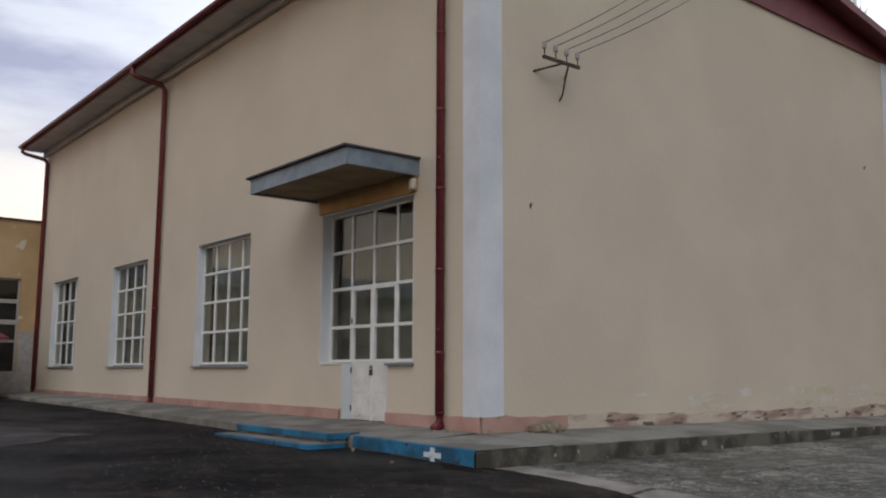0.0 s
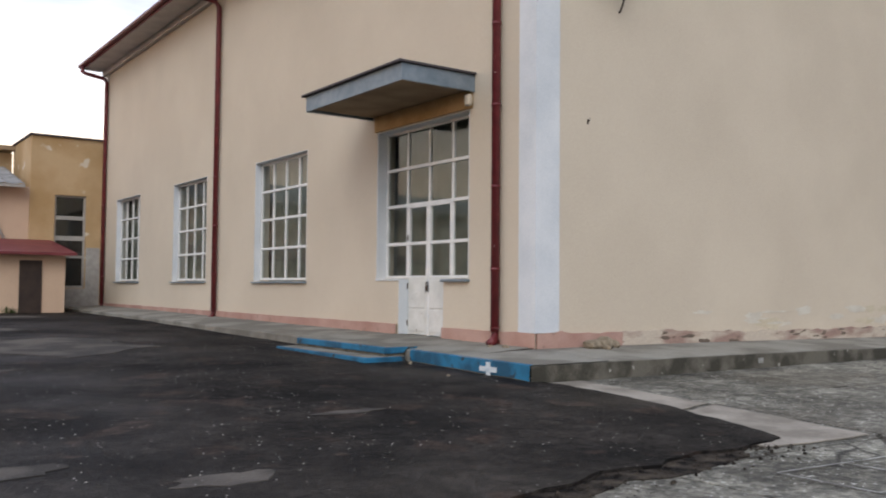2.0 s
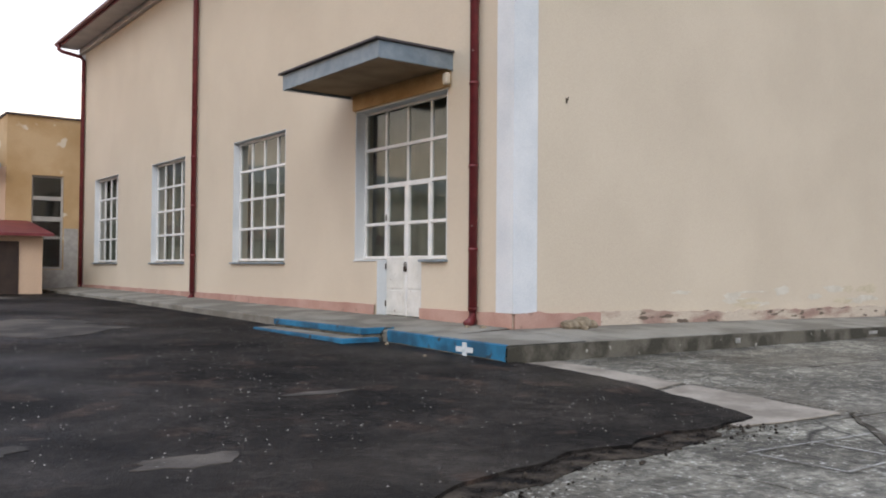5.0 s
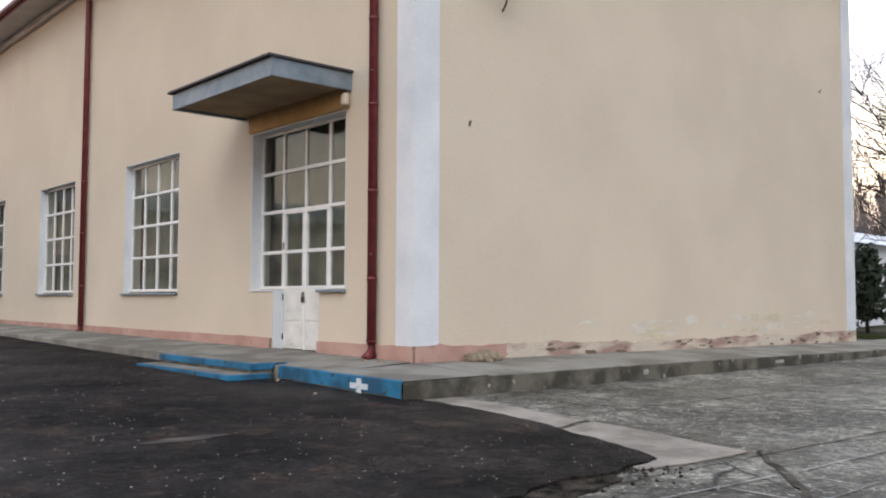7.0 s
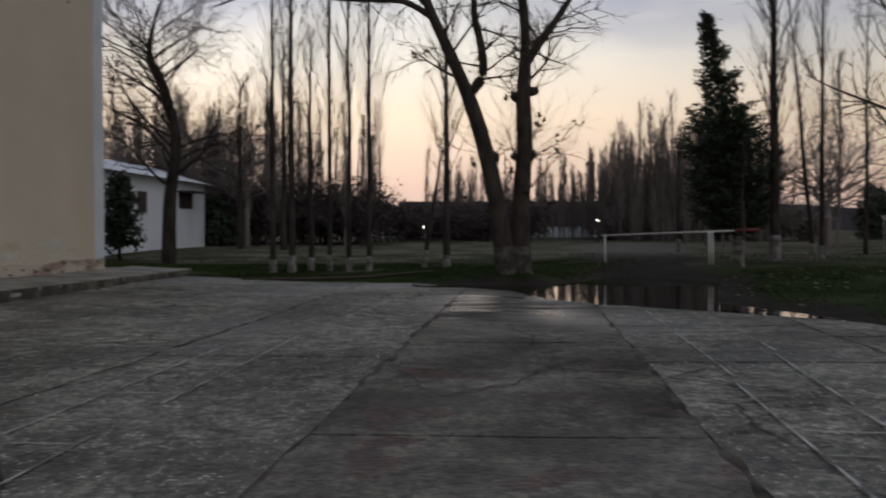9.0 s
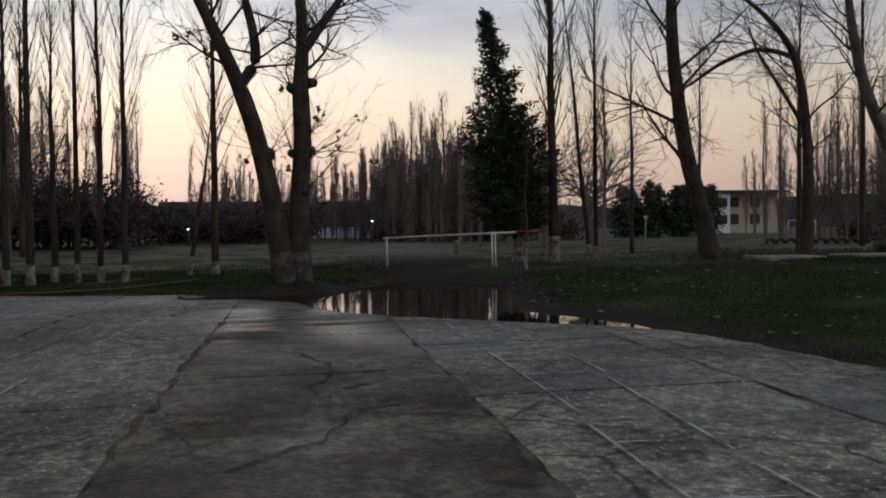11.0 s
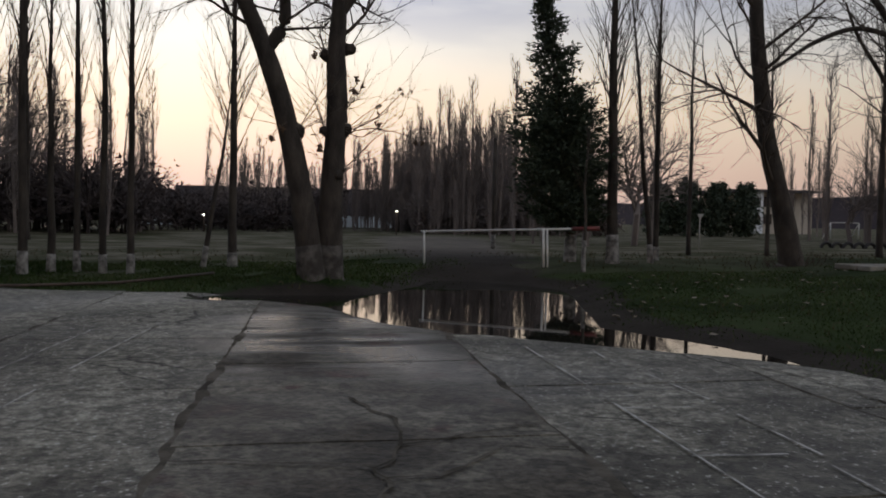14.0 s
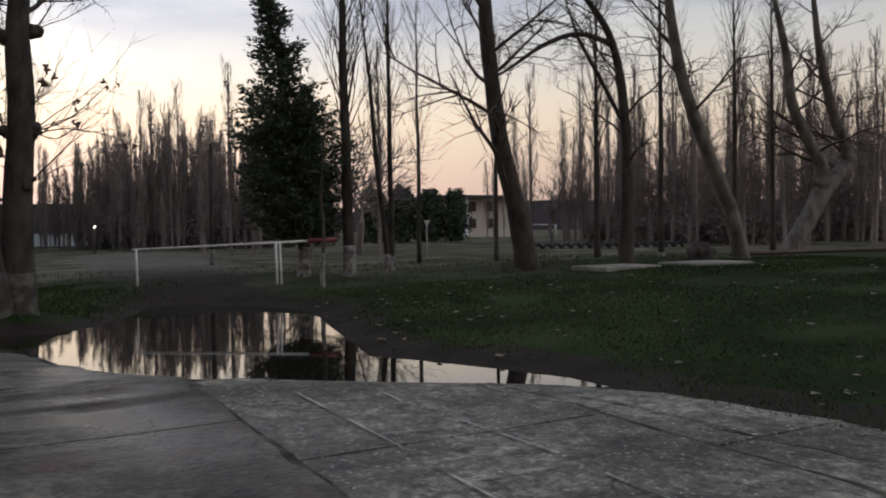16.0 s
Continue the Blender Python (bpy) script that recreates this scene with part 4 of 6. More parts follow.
def glazed(parent, y0, y1, z0, z1, cols, rows, xf):
    """Frame, muntin bars and single panes set in the opening; cols and rows are bar lines."""
    f = 0.055
    part("frame", boxes((xf, xf + 0.07, y0, y0 + f, z0, z1), (xf, xf + 0.07, y1 - f, y1, z0, z1), (xf, xf + 0.07, y0 + f, y1 - f, z0, z0 + f), (xf, xf + 0.07, y0 + f, y1 - f, z1 - f, z1), bevel=0.006), FRAMEW, parent)
    for y in cols[1:-1]:
        part("mullion", boxes((xf + 0.006, xf + 0.064, y - 0.028, y + 0.028, z0 + f, z1 - f), bevel=0.006), FRAMEW, parent)
    for z in rows[1:-1]:
        part("transom", boxes((xf + 0.002, xf + 0.068, y0 + f, y1 - f, z - 0.03, z + 0.03), bevel=0.006), FRAMEW, parent)
    for ya, yb in zip(cols, cols[1:]):
        for za, zb in zip(rows, rows[1:]):
            bm = bmesh.new()
            j = random.uniform(-0.004, 0.004)
            bm.faces.new([bm.verts.new(v) for v in ((xf + 0.033 + j, ya + 0.02, za + 0.02), (xf + 0.033 + j, ya + 0.02, zb - 0.02), (xf + 0.033 - j, yb - 0.02, zb - 0.02), (xf + 0.033 - j, yb - 0.02, za + 0.02))])
            g = part("pane", bm, GLASS, parent)
            g.visible_shadow = False


XF = WX + 0.155
for k, (y0, y1, z0, z1) in enumerate(OPEN):
    w = thing("window_%d" % (k + 1), "tall white-framed factory window with sixteen panes and white reveals", "window", (WX, y0, z0), "hall windows", "structure")
    cols = [y0 + 0.04 + (y1 - y0 - 0.08) * t for t in (0, 0.25, 0.5, 0.75, 1)]
    rows = [z0 + 0.06 + (z1 - z0 - 0.1) * t for t in (0, 0.26, 0.51, 0.755, 1)]
    glazed(w, y0 + 0.03, y1 - 0.03, z0 + 0.03, z1 - 0.02, cols, rows, XF)
    part("reveal", boxes((WX + 0.004, XF, y1 - 0.025, y1 - 0.001, z0, z1), (WX + 0.004, XF, y0 + 0.001, y0 + 0.025, z0, z1), (WX + 0.004, XF, y0 + 0.025, y1 - 0.025, z1 - 0.015, z1 - 0.001)), WHITE, w, "white limewashed reveal")
    part("window_sill", boxes((WX - 0.07, XF, y0 - 0.03, y1 + 0.03, z0 - 0.045, z0 - 0.004), bevel=0.008), ZINC, w, "grey sheet metal sill")
    # drawn curtains behind some panes
    V, F = [], []
    ya, yb = y0 - 0.25, y1 + 0.8
    for i in range(31):
        y = ya + (yb - ya) * i / 30
        x = XF + 0.35 + 0.04 * math.sin(i * 1.9)
        V += [(x, y, z0 - 0.1), (x, y, z1 + 0.35)]
        if i:
            F.append((2 * i - 2, 2 * i, 2 * i + 1, 2 * i - 1))
    mesh_part("curtain", V, F, CURTAIN, w, "hanging grey curtain")

XD = WX + 0.205
# entrance: glazed screen with a double door in it
door = thing("door_1", "white double door set in a tall glazed screen, paint peeling", "door", (WX, 12.8, PAV), kind="structure")
y0, y1, z0, z1 = DOOR_W
cols = [y0 + 0.04, 12.235, 12.95, 13.665, y1 - 0.04]
rows = [z0 + 0.05, 2.14, 2.86, 3.56, z1 - 0.04]
glazed(door, y0 + 0.02, y1 - 0.02, z0 + 0.01, z1 - 0.01, cols, rows, XD)
part("reveal", boxes((WX + 0.004, XD, y1 - 0.025, y1 - 0.001, z0, z1), (WX + 0.004, XD, y0 + 0.001, y0 + 0.025, z0, z1), (WX + 0.004, XD, y0 + 0.025, y1 - 0.025, z1 - 0.02, z1 - 0.001), (WX + 0.004, XD, 13.60, 13.619, DOOR_L[2], DOOR_L[3]), (WX + 0.004, XD, 12.201, 12.22, DOOR_L[2], DOOR_L[3])), WHITE, door, "white limewashed reveal")
V, F = [], []
for i in range(31):
    y = y0 - 0.25 + (y1 - y0 + 1.05) * i / 30
    V += [(XD + 0.4 + 0.04 * math.sin(i * 1.7), y, z0 - 0.05), (XD + 0.4 + 0.04 * math.sin(i * 1.7), y, z1 + 0.5)]
    if i:
        F.append((2 * i - 2, 2 * i, 2 * i + 1, 2 * i - 1))
mesh_part("curtain", V, F, CURTAIN, door, "hanging grey curtain")
part("leaf_top_rail", boxes((XD - 0.012, XD + 0.05, 12.24, 13.66, 2.80, 2.84)), FRAMEW, door)
part("meeting_stile", boxes((XD - 0.014, XD + 0.05, 12.925, 12.975, 0.46, 2.80), bevel=0.006), FRAMEW, door)
for ya, yb in ((12.25, 12.92), (12.98, 13.60)):
    leaf = part("leaf", boxes((XD - 0.006, XD + 0.045, ya, yb, 0.47, 1.52), bevel=0.006), DOORW, door, "peeling white door leaf")
    part("panel", boxes((XD - 0.016, XD - 0.0065, ya + 0.04, yb - 0.04, 0.53, 0.92), (XD - 0.016, XD - 0.0065, ya + 0.04, yb - 0.04, 0.96, 1.46), bevel=0.004), DOORW, leaf)
    part("leaf_stile", boxes((XD - 0.008, XD + 0.05, ya - 0.012, ya + 0.035, 1.53, 2.80), (XD - 0.008, XD + 0.05, yb - 0.035, yb + 0.012, 1.53, 2.80)), FRAMEW, leaf)
part("padlock", boxes((XD - 0.05, XD - 0.015, 12.91, 12.99, 1.26, 1.36), bevel=0.012), IRON, leaf, "dark padlock")
pipe("hasp", [(XD - 0.03, 12.92, 1.36), (XD - 0.03, 12.925, 1.43), (XD - 0.03, 12.975, 1.43), (XD - 0.03, 12.98, 1.36)], 0.009, IRON, door, n=6)
for z in (0.62, 1.3, 2.2):
    pipe("hinge", [(XD - 0.02, 13.60, z), (XD - 0.02, 13.60, z + 0.11)], 0.013, IRON, door, n=8)
part("threshold", boxes((WX - 0.03, XD, 12.22, 13.60, 0.40, 0.455)), KERB, door)
part("window_sill", boxes((WX - 0.08, XD, y0 - 0.03, 12.198, z0 - 0.05, z0 - 0.004), bevel=0.008), ZINC, door, "bent grey sheet metal sill")
part("window_sill", boxes((WX - 0.02, XD, 13.622, y1 + 0.02, z0 - 0.03, z0 - 0.004), bevel=0.006), WHITE, door)

# canopy over the entrance
can = thing("canopy", "flat entrance canopy with blue-grey zinc fascia and brown underside", "canopy", (WX, 12.9, 4.5))
cx0, cy0, cy1 = 7.13, 11.35, 14.62
part("deck", boxes((cx0 + 0.03, WX - 0.002, cy0 + 0.03, cy1 - 0.03, 4.62, 4.84)), CANOPY_UNDER, can, "brown boarded underside")


def serrated(axis, off_y=0):
    """Zinc fascia with a toothed lower edge."""
    bm = bmesh.new()
    L = (cy1 - cy0) if axis == "y" else (WX - cx0)
    k = int(L / 0.05)
    vt, vb = [], []
    for i in range(2 * k + 1):
        t = L * i / (2 * k)
        zb = 4.585 if i % 2 else 4.555
        if axis == "y":
            vt.append((cx0, cy0 + t, 4.84)), vb.append((cx0, cy0 + t, zb))
        else:
            vt.append((cx0 + t, 0, 4.84)), vb.append((cx0 + t, 0, zb))
    for off in ((off_y,) if axis == "x" else (0,)):
        top = [bm.verts.new((x, y + (off if axis == "x" else 0), z)) for x, y, z in vt]
        bot = [bm.verts.new((x, y + (off if axis == "x" else 0), z)) for x, y, z in vb]
        for i in range(len(top) - 1):
            bm.faces.new((top[i], top[i + 1], bot[i + 1], bot[i]))
    return bm


for ax, off_y in (("y", 0), ("x", cy0), ("x", cy1)):
    fz = part("fascia", serrated(ax, off_y), ZINC, can, "blue-grey zinc fascia with toothed edge")
    so = fz.modifiers.new("thick", "SOLIDIFY")
    so.thickness = 0.006
part("roof_sheet", boxes((cx0 - 0.07, WX - 0.002, cy0 - 0.05, cy1 + 0.07, 4.845, 4.885), bevel=0.006), FARDARK, can, "dark roofing sheet")
part("lintel", boxes((WX - 0.05, WX - 0.001, 11.40, 14.46, 4.31, 4.61)), mat("ochre_lintel", (0.40, 0.26, 0.11), (0.5, 0.34, 0.17), 0.9, 2, 30, 0.2), can, "ochre lintel band")
part("beam_end", boxes((WX - 0.14, WX - 0.051, 11.33, 11.46, 4.33, 4.52), bevel=0.02), PLASTER, can)

# electric bracket with four insulators and its lines
br = thing("insulator_bracket", "rusty iron wall bracket with four insulators and loose cables", "bracket", (9.8, GY, 6.4))
bx, by, bz = 9.62, GY - 0.36, 6.36
part("arm", boxes((bx, bx + 0.85, by - 0.02, by + 0.02, bz - 0.025, bz + 0.025)), IRON, br)
pipe("stay", [(bx + 0.12, GY + 0.02, bz - 0.12), (bx + 0.5, by, bz)], 0.018, IRON, br, n=6)
pipe("stay", [(bx + 0.9, GY + 0.02, bz - 0.1), (bx + 0.6, by, bz)], 0.018, IRON, br, n=6)
for i in range(4):
    x = bx + 0.03 + 0.26 * i
    pin = pipe("pin", [(x, by, bz), (x, by, bz + 0.16)], 0.012, IRON, br, n=6)
    pipe("insulator", [(x, by, bz + 0.14), (x, by, bz + 0.18), (x, by, bz + 0.22), (x, by, bz + 0.25)], 0.035, GREYFRAME, pin, n=8)
pipe("drop_cable", [(bx + 0.6, by, bz), (bx + 0.68, GY - 0.2, bz - 0.2), (bx + 0.72, GY - 0.1, bz - 0.42), (bx + 0.66, GY - 0.08, bz - 0.55)], 0.016, IRON, br, n=6)
for i in range(4):
    a, b = Vector((bx + 0.03 + 0.26 * i, by, bz + 0.24)), Vector((13.75 + 0.42 * i, GY - 0.1, TOP - 0.03))
    pts = [a.lerp(b, t / 10) - Vector((0, 0, 0.35 * (t / 10) * (1 - t / 10))) for t in range(11)]
    V, F = [], []
    tube(V, F, pts, [0.009] * 11, 4)
    tagged(mesh_part("overhead_wire", V, F, WIRE), "thin grey electric wire from bracket to gable eave", "wire", group="overhead wires")
for x, z in ((21.1, 6.3), (9.65, 3.98)):
    hk = new("wall_hook")
    hk.location = (x, GY, z)
    tagged(hk, "small rusty iron hook stuck in the wall", "hook", "wall hooks")
    pipe("shank", [(x, GY + 0.01, z), (x, GY - 0.04, z), (x, GY - 0.045, z + 0.04)], 0.009, IRON, hk, n=6)
    part("plate", boxes((x - 0.014, x + 0.014, GY - 0.012, GY - 0.002, z - 0.05, z + 0.03)), IRON, hk)

# ---- raised pavement, kerb and steps round the hall ----
KX, KY = 7.15, 8.32
apron = thing("raised_pavement", "raised concrete pavement with a mossy kerb along the hall", "pavement", (KX, KY, 0), kind="structure")


def apron_run(a, b, out, n, name):
    """One run of raised paving from the wall foot to the kerb: a and b on the kerb line, out to the wall."""
    a, b, out = Vector(a), Vector(b), Vector(out)
    bm = bmesh.new()
    prev = None
    for i in range(n + 1):
        p = a.lerp(b, i / n)
        kz = lerp_table([(8, 0.36), (12, 0.40), (19, 0.43), (24, 0.46), (30, 0.49), (40, 0.5)], p.y) - 0.10 * smooth01(9, 24, p.x)
        w = 0.012 * noise.noise((p.x * 2, p.y * 2, 1.0))
        top = p + out
        ring = [bm.verts.new(v) for v in ((p.x, p.y, -0.15), (p.x + (w if out.x else 0), p.y + (w if out.y else 0), kz - 0.02), (p.x + 0.02 * (out.x > 0), p.y + 0.02 * (out.y > 0), kz + w * 0.6), (top.x, top.y, kz + 0.07))]
        if prev:
            for k in range(3):
                bm.faces.new((prev[k], prev[k + 1], ring[k + 1], ring[k]))
        prev = ring
    bmesh.ops.recalc_face_normals(bm, faces=bm.faces[:])
    return bm


kerb_w = part("kerb", apron_run((KX, GY, 0), (KX, NY, 0), (WX - KX + 0.05, 0, 0), 110, "w"), CONCRETE, apron)
kerb_s = part("kerb", apron_run((WX, KY, 0), (24.6, KY, 0), (0, GY - KY + 0.05, 0), 70, "s"), CONCRETE, apron)
bm = bmesh.new()
g = [[bm.verts.new((KX + (WX + 0.05 - KX) * i / 6, KY + (GY + 0.05 - KY) * j / 6, 0.36 + 0.02 * (j / 6) * (1 - i / 6) + 0.07 * (j / 6) * (i / 6) + 0.008 * noise.noise((i, j, 3.0)))) for j in range(7)] for i in range(7)]
for i in range(6):
    for j in range(6):
        bm.faces.new((g[i][j], g[i + 1][j], g[i + 1][j + 1], g[i][j + 1]))
lo = [bm.verts.new((KX, v.co.y, -0.1)) for v in g[0]] 
for j in range(6):
    bm.faces.new((g[0][j], g[0][j + 1], lo[j + 1], lo[j]))
part("corner_paving", bm, CONCRETE, apron)
part("kerb_end", boxes((24.58, 24.62, KY, GY + 1.5, -0.1, 0.27), (EX, 24.6, GY, GY + 1.5, -0.1, 0.30)), CONCRETE, apron)
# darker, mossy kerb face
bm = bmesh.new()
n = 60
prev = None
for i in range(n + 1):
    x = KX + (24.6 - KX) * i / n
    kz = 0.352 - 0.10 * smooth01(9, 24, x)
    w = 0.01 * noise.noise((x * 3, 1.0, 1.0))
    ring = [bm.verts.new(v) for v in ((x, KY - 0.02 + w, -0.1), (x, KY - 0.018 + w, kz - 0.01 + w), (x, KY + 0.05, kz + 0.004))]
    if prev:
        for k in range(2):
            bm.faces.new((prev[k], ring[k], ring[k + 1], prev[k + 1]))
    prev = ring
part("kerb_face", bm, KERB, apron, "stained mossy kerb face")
# blue painted stretch with a white cross
bm = bmesh.new()
ys_ = [KY - 0.02 + (11.05 - KY) * i / 24 for i in range(25)]
prev = None
for y in ys_:
    kz = lerp_table([(8, 0.36), (12, 0.40)], y)
    w = 0.006 * noise.noise((y * 4, 0, 2.0))
    ring = [bm.verts.new((KX - 0.02 + w, y, yard_z(KX, y) + 0.06 + 0.03 * noise.noise((y * 2, 5, 1)))), bm.verts.new((KX - 0.018, y, kz - 0.008)), bm.verts.new((KX + 0.03, y, kz + 0.006))]
    if prev:
        for k in range(2):
            bm.faces.new((prev[k + 1], ring[k + 1], ring[k], prev[k]))
    prev = ring
part("painted_face", bm, BLUE, apron, "bright blue painted kerb face")
part("cross_mark", boxes((KX - 0.034, KX - 0.024, 9.08, 9.17, 0.155, 0.345), (KX - 0.034, KX - 0.024, 8.95, 9.08, 0.215, 0.285), (KX - 0.034, KX - 0.024, 9.17, 9.31, 0.215, 0.285)), CROSSW, apron, "white painted cross mark")
part("kerb_chip", boxes((11.86, 11.98, KY - 0.034, KY - 0.022, 0.19, 0.27), (15.9, 16.2, KY - 0.034, KY - 0.022, 0.18, 0.24)), CHIP, apron)

steps = thing("entrance_steps", "low concrete steps painted blue on top before the door", "steps", (6.8, 12.5, 0))
part("step", boxes((6.42, KX - 0.03, 11.15, 14.15, -0.05, 0.27), bevel=0.02), KERB, steps)
part("tread", boxes((6.46, KX - 0.035, 11.17, 14.12, 0.27, 0.289)), CONCRETE, steps, "worn bare concrete tread")
part("step_paint", boxes((6.40, KX - 0.035, 11.12, 14.17, 0.175, 0.285), bevel=0.01), BLUE, steps, "worn blue step paint")
part("step", boxes((6.78, KX - 0.02, 11.18, 14.1, 0.27, 0.40), bevel=0.015), KERB, steps)
part("tread", boxes((6.84, KX + 0.2, 11.2, 14.07, 0.41, 0.429)), CONCRETE, steps, "worn bare concrete tread")
part("step_paint", boxes((6.765, KX + 0.2, 11.16, 14.12, 0.33, 0.425), bevel=0.008), BLUE, steps, "worn blue step paint")

# loose rubble by the corner
random.seed(8)
for x, y, s in ((9.55, 9.62, 0.14), (9.78, 9.6, 0.17), (10.0, 9.64, 0.12), (9.68, 9.42, 0.06), (8.2, 10.45, 0.05), (8.3, 10.2, 0.06), (6.95, 10.75, 0.035), (6.6, 9.3, 0.025)):
    bm = bmesh.new()
    bmesh.ops.create_icosphere(bm, subdivisions=2, radius=s)
    for v in bm.verts:
        v.co *= 1 + 0.35 * noise.noise(v.co * 9 + Vector((x, y, 0)))
        v.co.z = max(v.co.z * 0.75, -s * 0.4)
    st = part("rubble_stone", bm, STONE)
    st.location = (x, y, (0.41 if x > KX else land_z(x, y) + 0.04) + s * 0.32)
    tagged(st, "broken piece of masonry lying on the pavement", "stone", "loose rubble")

# ---- trees ----
def wander(p, d, length, segs, bend, lift=0.0):
    """A crooked line from p along d."""
    pts = [Vector(p)]
    d = Vector(d).normalized()
    for i in range(segs):
        d = (d + Vector((random.uniform(-bend, bend), random.uniform(-bend, bend), random.uniform(-bend, bend) + lift))).normalized()
        pts.append(pts[-1] + d * (length / segs))
    return pts, d


def spray(V, F, p, d, length, r, depth, spread, bend, lift, kids):
    """A limb with ever finer side twigs."""
    segs = 4 if depth > 1 else 3
    pts, _ = wander(p, d, length, segs, bend, lift)
    tube(V, F, pts, [r * (1 - 0.75 * i / segs) for i in range(segs + 1)], 5 if r > 0.03 else 3)
    if depth <= 0:
        return
    for k in range(kids):
        t = random.uniform(0.25, 1.0)
        i = min(int(t * segs), segs - 1)
        q = pts[i].lerp(pts[i + 1], t * segs - i)
        ax = (pts[i + 1] - pts[i]).normalized()
        side = Vector((random.gauss(0, 1), random.gauss(0, 1), random.gauss(0, 1))).cross(ax).normalized()
        nd = ax * math.cos(spread) + side * math.sin(spread)
        spray(V, F, q, nd, length * random.uniform(0.4, 0.65), max(r * 0.45, 0.004), depth - 1, spread, bend, lift, max(2, kids - 1))


def whitewash(tree, pts, radii, z_top):
    """A lime coat on the foot of the trunk."""
    line, rr = [], []
    for (a, ra), (b, rb) in zip(zip(pts, radii), zip(pts[1:], radii[1:])):
        a, b = Vector(a), Vector(b)
        for i in range(4):
            t = i / 4
            q = a.lerp(b, t)
            if q.z < z_top:
                line.append(q)
                rr.append((ra + (rb - ra) * t) * 1.03 + 0.004)
    if len(line) > 1:
        V, F = [], []
        tube(V, F, line, rr, 10)
        mesh_part("whitewash", V, F, WASH, tree, "flaking white lime coat")


def rounded(pts, radii, k=5):
    """Smooths a trunk line."""
    P = [Vector(p) for p in pts]
    out, rr = [], []
    for i in range(len(P) - 1):
        p0, p1, p2, p3 = P[max(i - 1, 0)], P[i], P[i + 1], P[min(i + 2, len(P) - 1)]
        for j in range(k):
            t = j / k
            out.append(0.5 * (2 * p1 + (p2 - p0) * t + (2 * p0 - 5 * p1 + 4 * p2 - p3) * t * t + (3 * p1 - p0 - 3 * p2 + p3) * t ** 3))
            rr.append((radii[i] + (radii[i + 1] - radii[i]) * t) * (1 + 0.07 * noise.noise(out[-1] * 2.5)))
    return out + [P[-1]], rr + [radii[-1]]


def big_tree(label, stems, seed, wash=0.0, bark=None, limbs=9, limb_len=2.4, droop=0.02, lines=(), depth=3, kids=5, start=0.45):
    """A bare broad tree. stems: (points, radii) per trunk; lines: set limbs of the same form."""
    random.seed(seed)
    bark = bark or BARK
    foot = stems[0][0][0]
    tree = thing("tree", label, "tree", foot)
    V2, F2 = [], []
    for pts, radii in stems:
        pts = [(pts[0][0], pts[0][1], pts[0][2] - 0.25)] + list(pts)
        radii = [radii[0] * 1.35] + list(radii)
        p2, r2_ = rounded(pts, radii)
        V, F = [], []
        tube(V, F, p2, r2_, 12)
        trunk = mesh_part("trunk", V, F, bark, tree)
        if wash:
            whitewash(trunk, p2, r2_, foot[2] + wash)
        n = len(p2)
        for k in range(limbs):
            i = int(n * (start + (0.98 - start) * k / limbs))
            i = min(i, n - 2)
            ax = (p2[i + 1] - p2[i]).normalized()
            a = random.uniform(0, 2 * math.pi)
            side = Vector((math.cos(a), math.sin(a), 0.35))
            spray(V2, F2, p2[i], side + ax * 0.4, limb_len * random.uniform(0.6, 1.15), max(r2_[i] * 0.28, 0.02), depth, 0.75, 0.22, droop, kids)
        spray(V2, F2, p2[-1], p2[-1] - p2[-3], limb_len * 1.3, radii[-1], depth, 0.6, 0.15, 0.03, kids)
    for pts, radii in lines:
        p2, r2_ = rounded(pts, radii, 4)
        V, F = [], []
        tube(V, F, p2, r2_, 8)
        mesh_part("limb", V, F, bark, tree)
        for i in range(2, len(p2) - 1):
            a = random.uniform(0, 2 * math.pi)
            spray(V2, F2, p2[i], Vector((math.cos(a), math.sin(a), random.uniform(-0.3, 0.8))), limb_len * random.uniform(0.3, 0.6), max(r2_[i] * 0.3, 0.01), depth - 1, 0.7, 0.25, 0.0, kids)
    mesh_part("crown", V2, F2, TWIG, tree, "bare leafless branches")
    return tree


